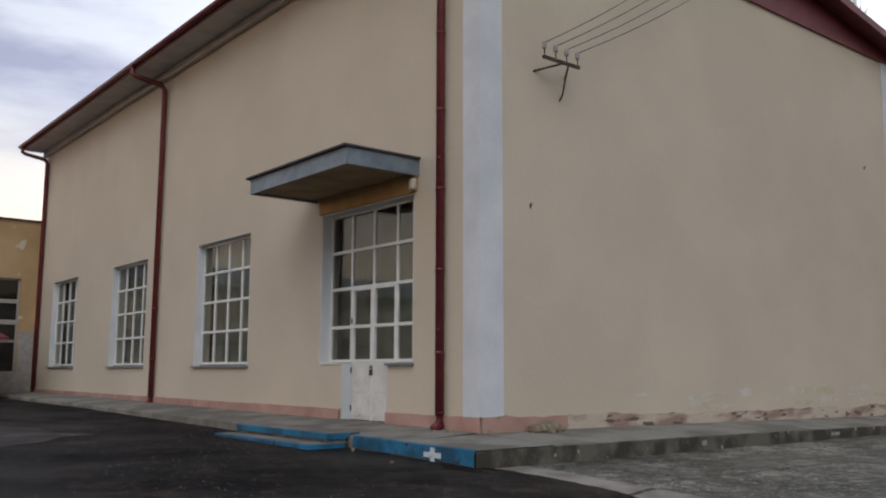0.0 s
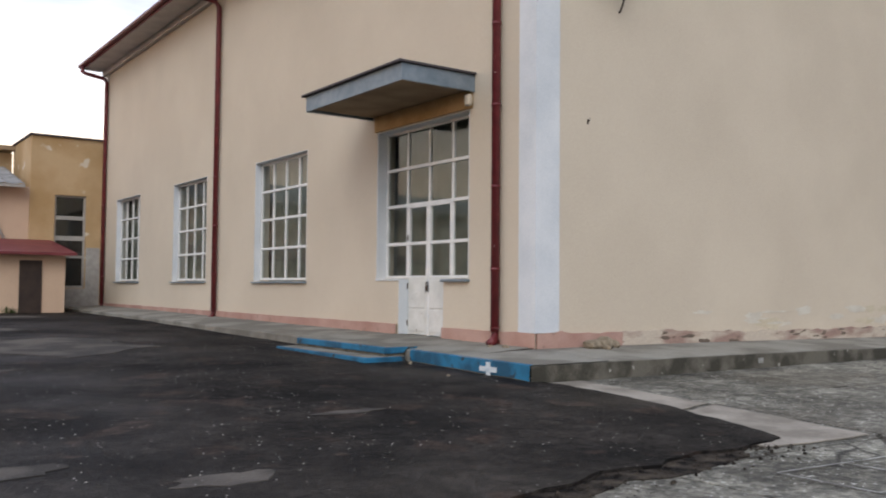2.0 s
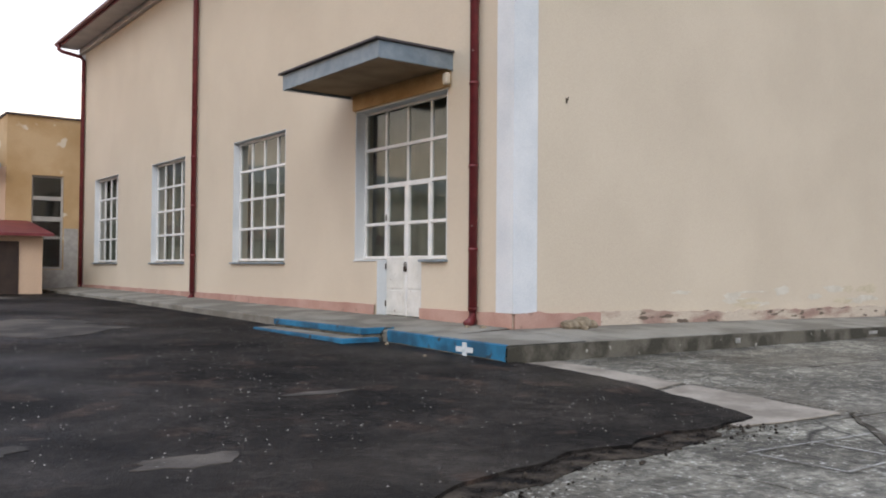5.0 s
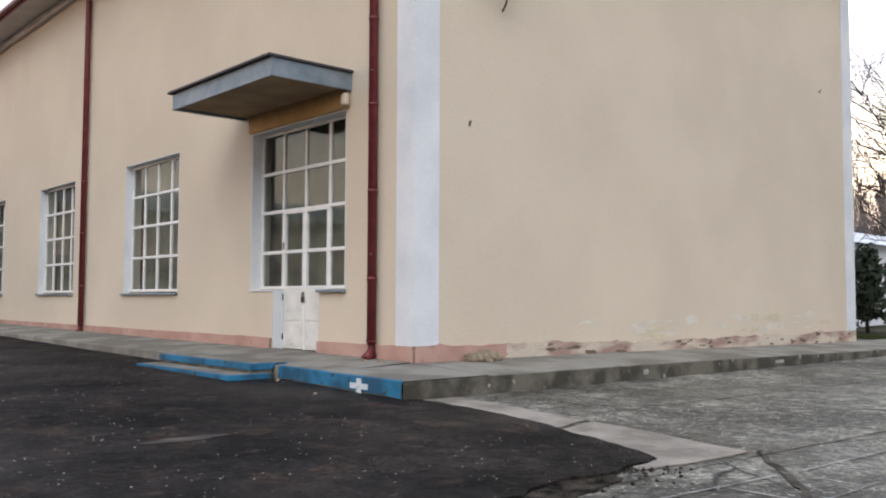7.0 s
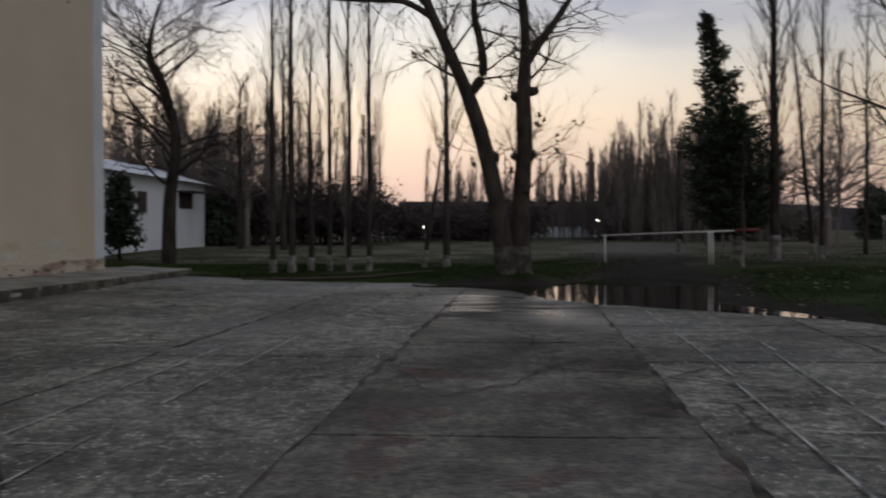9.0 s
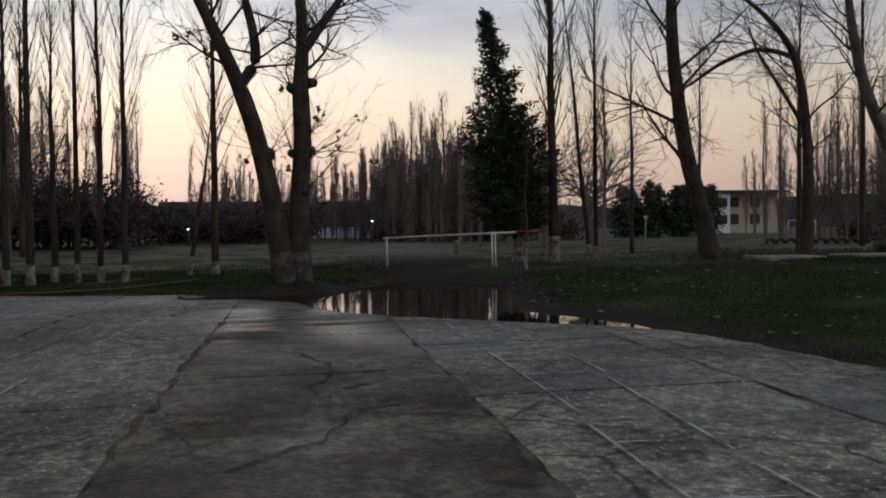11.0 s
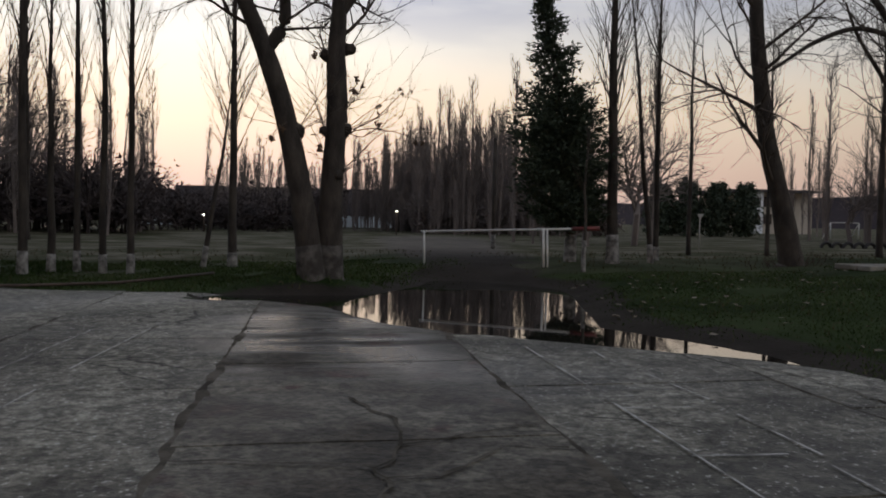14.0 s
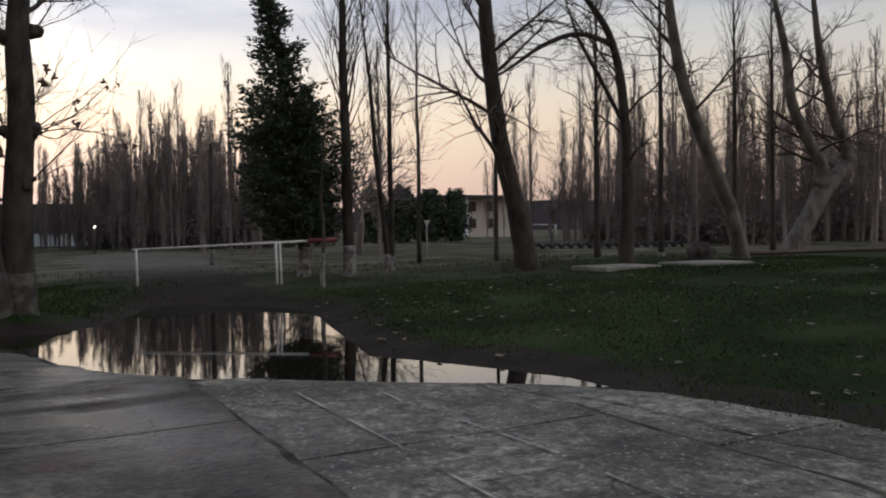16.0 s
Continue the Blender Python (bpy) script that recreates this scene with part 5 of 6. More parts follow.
X = 23.3
plane_l = [(X, 0.15, 0.36), (X, 0.36, 1.82), (X, 0.68, 3.31), (X, 1.05, 4.45), (X, 1.48, 5.46), (X, 1.95, 6.5), (X + 0.2, 2.5, 8.0), (X + 0.5, 2.9, 9.6)]
plane_r = [(X + 0.15, -0.2, 0.38), (X + 0.1, -0.21, 1.81), (X, -0.29, 3.32), (X, -0.26, 4.47), (X, -0.30, 5.16), (X, -0.28, 6.4), (X - 0.2, 0.0, 8.2), (X, 0.2, 9.8)]
tr = big_tree("old pollarded plane tree with two bare trunks and knobbly burls", [(plane_l, [0.26, 0.22, 0.20, 0.17, 0.14, 0.12, 0.09, 0.05]), (plane_r, [0.27, 0.22, 0.20, 0.18, 0.15, 0.12, 0.09, 0.05])], 4, 0.0, limbs=7, limb_len=2.2, start=0.55, lines=(
    ([(X, 1.05, 4.45), (X, 0.71, 5.02), (X, 0.75, 5.7), (X, 0.92, 6.6), (X - 0.3, 0.8, 8.2)], [0.13, 0.12, 0.10, 0.08, 0.04]),
    ([(X, -0.30, 5.2), (X, -0.44, 5.4), (X, -0.74, 5.85), (X, -1.1, 6.35), (X, -1.9, 7.6)], [0.12, 0.11, 0.10, 0.08, 0.04]),
    ([(X, 1.9, 6.35), (X, 2.6, 6.75), (X - 0.2, 3.5, 6.75), (X - 0.4, 4.7, 6.8), (X - 0.6, 5.8, 6.9), (X - 0.8, 7.0, 6.5)], [0.08, 0.07, 0.06, 0.05, 0.04, 0.02])))
# burls and pollard knobs with whips of thin shoots
random.seed(21)
Vt, Ft = [], []
for p, s in (((X, -0.08, 4.45), 0.12), ((X, -0.50, 4.58), 0.12), ((X, 0.44, 3.0), 0.14), ((X, -0.46, 3.05), 0.12), ((X, -0.06, 3.02), 0.10), ((X - 0.1, -0.33, 2.2), 0.09)):
    bm = bmesh.new()
    bmesh.ops.create_icosphere(bm, subdivisions=3, radius=s)
    for v in bm.verts:
        v.co *= 1 + 0.45 * noise.noise(v.co * 11 + Vector(p))
        v.co += Vector(p)
    part("burl", bm, BARK, tr, smooth=True)
    for k in range(7):
        a = random.uniform(0, 2 * math.pi)
        spray(Vt, Ft, p, (0.4 * math.cos(a), math.sin(a), random.uniform(0.1, 1.2)), random.uniform(0.8, 1.9), 0.012, 2, 0.5, 0.16, 0.05, 3)
mesh_part("shoot_growth", Vt, Ft, TWIG, tr, "thin whippy shoots")


def dry_leaf(tree, p, s):
    """A few withered, curled five-lobed leaves on one stalk."""
    for k in range(3):
        bm = bmesh.new()
        m_ = Matrix.Rotation(random.uniform(-0.9, 0.9), 3, "Z") @ Matrix.Rotation(random.uniform(0, 6.28), 3, "X")
        o = Vector(p) + Vector((random.gauss(0, s * 0.3), random.gauss(0, s * 0.6), random.gauss(0, s * 0.5)))
        mid = bm.verts.new(o)
        ring = []
        for i in range(15):
            t = i / 15 * 2 * math.pi
            rr = s * (0.42 + 0.62 * max(0.0, math.cos(2.5 * t)) ** 1.5) * (0.5 if i in (6, 7, 8, 9) else 1.0)
            ring.append(bm.verts.new(o + m_ @ Vector((0.35 * s * (rr / s) ** 2, rr * math.cos(t), rr * math.sin(t)))))
        for a, b in zip(ring, ring[1:] + ring[:1]):
            bm.faces.new((mid, a, b))
        part("dry_leaf", bm, LEAF_DRY, tree, "withered brown leaf")


# long thin shoots from the stem, each ending in a withered leaf
for y, z, ys, zs in ((-0.65, 3.92, -0.3, 3.5), (-0.63, 3.75, -0.3, 3.5), (-1.53, 3.81, -0.4, 3.05), (-1.02, 3.47, -0.42, 3.1), (-1.8, 2.86, -0.46, 3.0), (-1.1, 3.15, -0.4, 3.05), (0.91, 2.81, 0.6, 3.0), (-0.01, 2.64, 0.2, 2.9), (0.18, 4.4, -0.1, 4.4), (0.75, 3.0, 0.5, 3.0), (2.25, 5.35, 1.5, 5.5), (2.0, 5.45, 1.5, 5.5)):
    a, b = Vector((X - 0.1, ys, zs)), Vector((X - 0.25, y, z))
    bow = Vector((0, 0, -0.18 if z > zs else 0.15))
    pts = [a.lerp(b, t / 6) + bow * math.sin(math.pi * t / 6) + Vector((0, random.gauss(0, 0.015), random.gauss(0, 0.015))) for t in range(6)] + [b]
    Vt, Ft = [], []
    tube(Vt, Ft, pts, [0.014, 0.012, 0.01, 0.009, 0.008, 0.007, 0.006], 4)
    for k in range(3):
        spray(Vt, Ft, pts[2 + k], (0.2, (y - ys) * 0.8, random.uniform(-0.5, 0.7)), random.uniform(0.25, 0.5), 0.006, 1, 0.5, 0.15, 0.0, 3)
    mesh_part("leaf_shoot", Vt, Ft, TWIG, tr, "long thin twiggy shoot")
    dry_leaf(tr, b, random.uniform(0.07, 0.10))
# lime coat worn thin on the foot of both trunks
for pts, foot in ((plane_l, 0.26), (plane_r, 0.27)):
    V, F = [], []
    p2, r2_ = rounded([(pts[0][0], pts[0][1], pts[0][2] - 0.25)] + pts[:3], [foot * 1.3, foot, 0.222, 0.2])
    keep = [k for k, q in enumerate(p2) if q.z < 0.95]
    tube(V, F, [p2[k] for k in keep], [r2_[k] * 1.02 + 0.003 for k in keep], 14)
    mesh_part("whitewash", V, F, WASH_OLD, tr, "worn grey lime coat")

big_tree("leaning bare plane tree with a pale foot on the mound", [([(25.8, -11.42, 0.5), (25.8, -11.1, 1.96), (25.8, -10.69, 3.42), (25.8, -10.45, 5.0), (25.8, -10.32, 6.17), (25.8, -10.27, 7.72), (25.7, -10.05, 10.0)], [0.31, 0.235, 0.21, 0.187, 0.17, 0.135, 0.055])], 7, 0.0, limbs=13, limb_len=2.9, start=0.33)
big_tree("bare tree whose top arches over in long limbs", [([(25, -13.78, 0.48), (25, -13.87, 2.34), (25, -13.81, 3.87), (25, -13.66, 5.1), (25, -13.32, 6.1), (25, -12.6, 6.9), (25, -11.6, 7.6)], [0.22, 0.155, 0.13, 0.11, 0.09, 0.065, 0.035])], 9, 0.0, limbs=12, limb_len=2.3, start=0.35, lines=(
    ([(25, -13.31, 5.89), (25, -12.37, 6.01), (25, -11.37, 5.65), (25, -10.57, 5.14), (25, -10.1, 4.85)], [0.07, 0.062, 0.052, 0.04, 0.018]),
    ([(25, -13.66, 4.1), (25, -13.05, 5.0), (25, -12.4, 5.9), (25, -12.1, 6.6)], [0.06, 0.05, 0.04, 0.02])))
big_tree("pale leaning bare tree trunk on the mound", [([(24.4, -17.2, 0.45), (24.4, -16.73, 1.9), (24.4, -15.95, 3.32), (24.4, -15.21, 4.84), (24.4, -14.86, 6.06), (24.4, -14.65, 7.28), (24.4, -14.5, 9)], [0.22, 0.19, 0.17, 0.15, 0.13, 0.10, 0.05])], 12, 0.0, BARK_PALE, limbs=10, limb_len=2.3, start=0.5)
big_tree("pale crooked bare tree with two bowed stems", [([(25.3, -19.85, 0.42), (25.3, -21.1, 1.92), (25.3, -21.5, 3.0), (25.3, -20.94, 3.8), (25.3, -20.24, 4.85), (25.3, -20.03, 6.1), (25.3, -19.47, 7.9)], [0.26, 0.23, 0.2, 0.17, 0.15, 0.12, 0.06]), ([(25.35, -20.05, 0.44), (25.4, -21.66, 2.25), (25.4, -22.75, 3.44), (25.4, -22.21, 4.59), (25.3, -21.48, 6.18), (25.3, -21.14, 8.1)], [0.24, 0.21, 0.19, 0.16, 0.12, 0.06])], 14, 0.0, BARK_PALE, limbs=9, limb_len=2.2, start=0.45)
big_tree("bare crooked tree before a white house", [([(30, 10.9, 0.15), (30, 10.85, 2.2), (30, 10.64, 4.2), (30, 11.05, 5.9), (30, 11.48, 6.9), (30, 11.3, 8.0)], [0.24, 0.2, 0.17, 0.15, 0.11, 0.05])], 16, 0.0, limbs=38, limb_len=3.0, start=0.36, kids=6)


def poplar(x, y, h, r, seed, wash=0.7, lean=(0, 0), fork=0.3, n=46, label="slender bare poplar with a whitewashed foot", wide=1.0):
    """A bare poplar: straight stem, steep thin branches."""
    random.seed(seed)
    z = land_z(x, y)
    tree = thing("tree", label, "tree", (x, y, z), "poplars")
    pts = [(x + lean[0] * t * h + 0.05 * noise.noise((t * 4, seed, 0)), y + lean[1] * t * h + 0.06 * noise.noise((t * 4, seed, 9)), z - 0.2 + (h + 0.2) * t) for t in (0, 0.06, 0.15, 0.3, 0.45, 0.6, 0.75, 0.9, 1)]
    rr = [r * 1.25, r, r * 0.92, r * 0.82, r * 0.7, r * 0.55, r * 0.38, r * 0.2, 0.008]
    V, F = [], []
    tube(V, F, pts, rr, 8)
    trunk = mesh_part("trunk", V, F, BARK, tree)
    if wash:
        whitewash(trunk, pts, rr, z + wash)
    V, F = [], []
    for k in range(n):
        t = fork + (0.97 - fork) * k / n
        i = next(j for j in range(8) if (0, 0.06, 0.15, 0.3, 0.45, 0.6, 0.75, 0.9, 1)[j + 1] >= t)
        lo = (0, 0.06, 0.15, 0.3, 0.45, 0.6, 0.75, 0.9, 1)[i]
        hi = (0, 0.06, 0.15, 0.3, 0.45, 0.6, 0.75, 0.9, 1)[i + 1]
        p = Vector(pts[i]).lerp(Vector(pts[i + 1]), (t - lo) / (hi - lo))
        a = random.uniform(0, 6.28)
        spray(V, F, p, (0.36 * wide * math.cos(a), 0.36 * wide * math.sin(a), 1), h * random.uniform(0.10, 0.22) * (1.15 - 0.5 * t), max(r * 0.16, 0.008), 2, 0.32, 0.09, 0.06, 3)
    mesh_part("crown", V, F, TWIG, tree, "steep bare twigs")


for i, (x, y, h, r) in enumerate(((26.2, 6.55, 9.5, 0.085), (26.3, 6.05, 11.5, 0.10), (27.0, 5.65, 7.0, 0.09), (27.0, 5.1, 11.0, 0.075), (26.7, 4.5, 10.0, 0.08), (26.5, 3.9, 10.5, 0.08))):
    poplar(x, y, h, r, 30 + i, 0.55)
poplar(28.6, 1.85, 9.0, 0.11, 41, 0.5, fork=0.28, n=60, wide=1.3)
poplar(28.3, 2.55, 4.6, 0.07, 42, 0.6, (0.0, -0.16), fork=0.45, n=14, label="small leaning bare sapling with a limewashed foot", wide=1.8)
poplar(27.6, -7.58, 11.0, 0.15, 43, 0.75, (0, 0.02), fork=0.3, n=60, wide=1.2)
poplar(27.9, -8.75, 8.0, 0.075, 44, 0.6, (0, 0.10), fork=0.4, n=26)
poplar(29.0, -9.35, 9.5, 0.085, 45, 0.5, fork=0.33, n=46)
poplar(33.0, -12.3, 8.5, 0.08, 46, 0.0, fork=0.32, n=34, label="slender bare poplar on the field")
poplar(25.6, -6.1, 3.3, 0.05, 47, 0.75, fork=0.5, n=10, label="thin limewashed sapling beside the barrier")
poplar(30.5, -13.6, 7.0, 0.07, 48, 0.0, fork=0.4, n=30, label="slender bare poplar on the field")
poplar(29.5, -16.6, 8.5, 0.10, 49, 0.0, fork=0.35, n=60, wide=1.2, label="bushy bare poplar behind the mound")
poplar(28.0, -17.8, 11, 0.09, 50, 0.3, fork=0.4, n=40)
poplar(29.0, -22.0, 9.5, 0.10, 51, 0.0, fork=0.3, n=50, label="bushy bare poplar behind the mound")
poplar(30.0, -25.0, 9.5, 0.10, 52, 0.0, fork=0.3, n=50, label="bushy bare poplar behind the mound")
big_tree("small bare tree behind the low north buildings", [([(6.3, 56, 0.2), (6.35, 56, 3), (6.2, 56, 5.5), (6.3, 56, 7.6)], [0.16, 0.13, 0.10, 0.04])], 57, 0.0, limbs=14, limb_len=1.5, start=0.6)
poplar(29.6, 14.0, 16.0, 0.17, 55, 0.0, fork=0.35, n=80, wide=1.2, label="tall bushy bare poplar behind the hall")
poplar(40.0, 9.5, 9.5, 0.13, 53, 0.0, fork=0.25, n=50, wide=1.4, label="bare poplar at the edge of the orchard")
poplar(42.0, 12.0, 8.0, 0.13, 54, 0.0, fork=0.2, n=60, wide=2.0, label="bushy bare tree beside the white house")

# dark conifer with a limewashed foot
random.seed(60)
cx, cy = 28.3, -6.7
cz = land_z(cx, cy)
con = thing("conifer_tree", "tall dark evergreen conifer with a limewashed trunk", "tree", (cx, cy, cz))
cpts = [(cx, cy + 0.02, cz - 0.2), (cx, cy, cz + 0.7), (cx, cy + 0.17, 2.4), (cx, cy + 0.5, 5.0), (cx, cy + 0.92, 7.35)]
crad = [0.17, 0.14, 0.11, 0.06, 0.012]
V, F = [], []
tube(V, F, cpts, crad, 8)
con_trunk = mesh_part("trunk", V, F, BARK, con)
whitewash(con_trunk, cpts, crad, cz + 0.75)
V, F = [], []
SPINE = [(0.3, 0.0), (2.4, 0.17), (5.0, 0.5), (7.4, 0.95)]
REACH = [(1.25, 0.85), (1.8, 1.2), (2.6, 1.28), (3.6, 1.22), (4.2, 1.05), (4.8, 0.72), (5.6, 0.52), (6.4, 0.36), (7.0, 0.2), (7.45, 0.05)]
z = 1.25
while z < 7.45:
    arms = 9 if z < 4.3 else 5
    tilt = random.uniform(0, 6.28)
    for k in range(arms):
        a = tilt + 6.283 * k / arms + random.gauss(0, 0.25)
        wide = lerp_table(REACH, z) * (random.uniform(0.5, 1.2) if z < 4.3 else random.uniform(0.4, 1.35))
        root = Vector((cx, cy + lerp_table(SPINE, z), z + random.gauss(0, 0.05)))
        rise = 0.42 if z > 4 else 0.28
        tip = root + Vector((wide * math.cos(a), wide * math.sin(a), rise * wide))
        sag = Vector((0, 0, -0.10 * wide))
        tube(V, F, [root, root.lerp(tip, 0.5) + sag, tip], [0.018, 0.012, 0.004], 3)
        for j in range(int(38 + 70 * wide)):
            u = random.random() ** 0.7
            along = root.lerp(tip, u) + sag * 4 * u * (1 - u)
            spread_ = 0.05 + 0.13 * wide * (1 - 0.6 * u)
            p = along + Vector((random.gauss(0, spread_), random.gauss(0, spread_), random.gauss(0, 0.055)))
            d = Vector((math.cos(a) + random.gauss(0, 0.6), math.sin(a) + random.gauss(0, 0.6), random.gauss(0.25, 0.5))).normalized() * random.uniform(0.09, 0.17)
            side = Vector((random.gauss(0, 1), random.gauss(0, 1), random.gauss(0, 1))).normalized() * random.uniform(0.025, 0.045)
            b = len(V)
            V += [p - side, p + side, p + d]
            F.append((b, b + 1, b + 2))
    z += 0.13 if z < 4.3 else 0.19
mesh_part("crown", V, F, NEEDLE, con, "dense dark green foliage", smooth=False)

# ---- barrier across the track ----
bar = thing("barrier", "white pipe barrier with a red tip between two thin posts", "barrier", (27.3, -4.3, 0.3))
za, zb = land_z(28.2, -2.85), land_z(27.0, -5.6)
pipe("post", [(28.2, -2.85, za - 0.2), (28.2, -2.83, 1.11)], 0.024, STEELW, bar)
pipe("post", [(27.0, -5.58, zb - 0.2), (27.0, -5.56, 1.2)], 0.028, STEELW, bar)
pipe("post", [(26.95, -5.66, zb - 0.2), (26.97, -5.64, 1.2)], 0.024, STEELW, bar)
pipe("boom", [(28.25, -2.75, 1.08), (27.02, -5.6, 1.195), (26.75, -6.2, 1.22)], 0.028, STEELW, bar)
pipe("boom_tip", [(26.75, -6.2, 1.22), (26.5, -6.8, 1.245)], 0.055, REDP, bar, "dull red painted counterweight")
pipe("red_band", [(27.8, -3.85, 1.124), (27.62, -4.25, 1.14)], 0.031, REDP, bar, "faded red band")

# small sign on a post, stump, drain slabs and pipe on the mound
sg = thing("road_sign", "small triangular sign on a thin post", "sign", (36, -14.2, land_z(36, -14.2)))
pipe("post", [(36, -14.2, land_z(36, -14.2) - 0.1), (36, -14.2, 1.66)], 0.02, GREYFRAME, sg, n=6)
bm = bmesh.new()
bm.faces.new([bm.verts.new(v) for v in ((35.96, -14.33, 1.76), (35.96, -14.07, 1.76), (35.96, -14.2, 1.54))])
r = bmesh.ops.extrude_face_region(bm, geom=bm.faces[:])
for v in r["geom"]:
    if isinstance(v, bmesh.types.BMVert):
        v.co.x += 0.02
part("plate", bm, GREYFRAME, sg, "pale triangular plate")
random.seed(70)
for x, y, a, b in ((23.5, -12.2, 0.6, 0.8), (22.9, -14.3, 0.6, 0.9)):
    z = land_z(x, y)
    s = part("concrete_slab", boxes((x - a, x + a, y - b, y + b, z - 0.05, z + 0.07), bevel=0.02), CONCRETE)
    tagged(s, "pale concrete cover slab lying on the grass mound", "slab", "mound slabs")
bm = bmesh.new()
bmesh.ops.create_icosphere(bm, subdivisions=3, radius=0.34)
for v in bm.verts:
    v.co *= 1 + 0.4 * noise.noise(v.co * 5)
    v.co += Vector((24.9, -16.2, land_z(24.9, -16.2) + 0.12))
st = part("tree_stump", bm, BARK)
tagged(st, "dark weathered stump on the grass mound", "stump")
V, F = [], []
pp = [(24.6 - 0.02 * i, -17.0 - 1.2 * i, land_z(24.6 - 0.02 * i, -17.0 - 1.2 * i) + 0.14) for i in range(9)]
tube(V, F, pp, [0.06] * 9, 8)
tagged(mesh_part("water_pipe", V, F, IRON), "rusty pipe lying along the grass mound", "pipe")

# ---- neighbouring buildings to the north ----
block = thing("ochre_building", "patchy ochre plastered block with a tall dark window", "building", (7, 35, 0.4))
bm = boxes((6.1, 6.95, 34.5, 38, 0.2, 1.2), (6.1, 6.95, 34.5, 38, 1.2, 4.62), (6.1, 6.95, 34.5, 38, 4.62, 6.75), (8.05, 9.0, 34.5, 38, 0.2, 1.2), (8.05, 9.0, 34.5, 38, 1.2, 4.62), (8.05, 9.0, 34.5, 38, 4.62, 6.75), (6.95, 8.05, 34.5, 38, 0.2, 1.2), (6.95, 8.05, 34.5, 38, 4.62, 6.75), (6.95, 8.05, 35.0, 38, 1.2, 4.62))
bmesh.ops.remove_doubles(bm, verts=bm.verts[:], dist=0.0005)
part("wall", bm, OCHRE, block)
part("coping", boxes((6.04, 9.0, 34.42, 38, 6.75, 6.81)), FARDARK, block)
part("dado", boxes((6.6, 8.57, 34.47, 34.498, 0.3, 1.18), (8.07, 8.57, 34.47, 34.498, 1.18, 2.7)), GREYFRAME, block, "grey limewashed dado")
part("pane", boxes((7.0, 8.0, 34.66, 34.67, 1.25, 4.57)), GLASS, block)
part("window_back", boxes((6.95, 8.05, 34.98, 34.999, 1.2, 4.62)), DARKDOOR, block)
part("window_frame", boxes((6.95, 7.02, 34.6, 34.7, 1.2, 4.62), (7.98, 8.05, 34.6, 34.7, 1.2, 4.62), (7.02, 7.98, 34.6, 34.7, 3.72, 3.86), (7.02, 7.98, 34.6, 34.7, 2.95, 3.12), (7.02, 7.98, 34.6, 34.7, 2.3, 2.4), (7.02, 7.98, 34.6, 34.7, 1.2, 1.28), (7.02, 7.98, 34.6, 34.7, 4.55, 4.62)), GREYFRAME, block)
for i in range(9):
    pipe("grille_bar", [(7.1 + 0.1 * i, 34.58, 1.25), (7.1 + 0.1 * i, 34.58, 2.95)], 0.008, IRON, block, n=5)
house = thing("pink_building", "low peach building with a weathered slate roof", "building", (2, 35, 0.4))
part("wall", boxes((-14, 6.1, 34.6, 44, 0.2, 4.85)), PINKWALL, house)
bm = bmesh.new()
n = 150
for i in range(n + 1):
    x = -14.3 + (5.85 + 14.3) * i / n
    w = 0.025 * math.sin(i * math.pi / 2 * 1.0)
    bm.verts.new((x, 34.0, 4.88 + w))
    bm.verts.new((x, 39.5, 6.25 + w))
bm.verts.ensure_lookup_table()
for i in range(n):
    bm.faces.new((bm.verts[2 * i], bm.verts[2 * i + 2], bm.verts[2 * i + 3], bm.verts[2 * i + 1]))
part("roof", bm, SLATE, house, "streaked grey corrugated slate roof")
part("eave_board", boxes((-14.3, 5.85, 34.02, 34.06, 4.76, 4.87)), GREYFRAME, house)
part("rear_gable", prism([(3.9, 4.85), (6.09, 4.85), (6.09, 6.5), (5.2, 6.5), (3.9, 5.75)], 38.2, 44), OCHRE, house)
part("rear_roof", prism([(3.2, 5.45), (5.1, 6.72), (6.09, 6.72), (6.09, 6.55), (5.15, 6.55), (3.3, 5.3)], 37.6, 44.2), CANOPY_UNDER, house, "weathered brown boarded verge")
pipe("downpipe", [(4.75, 34.1, 4.8), (4.75, 34.45, 4.45), (5.05, 34.5, 3.4), (5.45, 34.5, 2.6)], 0.05, GREYFRAME, house)
part("small_window", boxes((2.6, 4.0, 34.57, 34.598, 2.75, 3.15)), DARKDOOR, house)
part("small_window_frame", boxes((2.55, 4.05, 34.55, 34.60, 2.70, 2.75), (2.55, 4.05, 34.55, 34.60, 3.15, 3.2), (4.0, 4.05, 34.55, 34.6, 2.75, 3.15)), FRAMEW, house)
part("vent_hole", boxes((4.62, 4.98, 34.57, 34.598, 3.02, 3.4)), DARKDOOR, house)
ac = thing("air_conditioner", "grey outdoor air conditioner unit on the wall", "air conditioner", (4.2, 34.4, 3.5))
part("casing", boxes((3.85, 4.65, 34.25, 34.6, 3.5, 4.02), bevel=0.02), ACWHITE, ac)
pipe("fan_grille", [(4.15, 34.255, 3.76), (4.15, 34.235, 3.76)], 0.2, DARKDOOR, ac, n=20)
shed = thing("shed", "low peach shed with a red sheet roof and two doors", "shed", (4, 32, 0.35))
part("wall", boxes((-3, 6.6, 31.0, 34.5, 0.2, 2.3)), PINKWALL, shed)
bm = bmesh.new()
for q in (((-3.2, 30.55, 2.27), (6.85, 30.55, 2.27), (6.85, 34.5, 2.85), (-3.2, 34.5, 2.85)),):
    f = bm.faces.new([bm.verts.new(v) for v in q])
r = bmesh.ops.extrude_face_region(bm, geom=bm.faces[:])
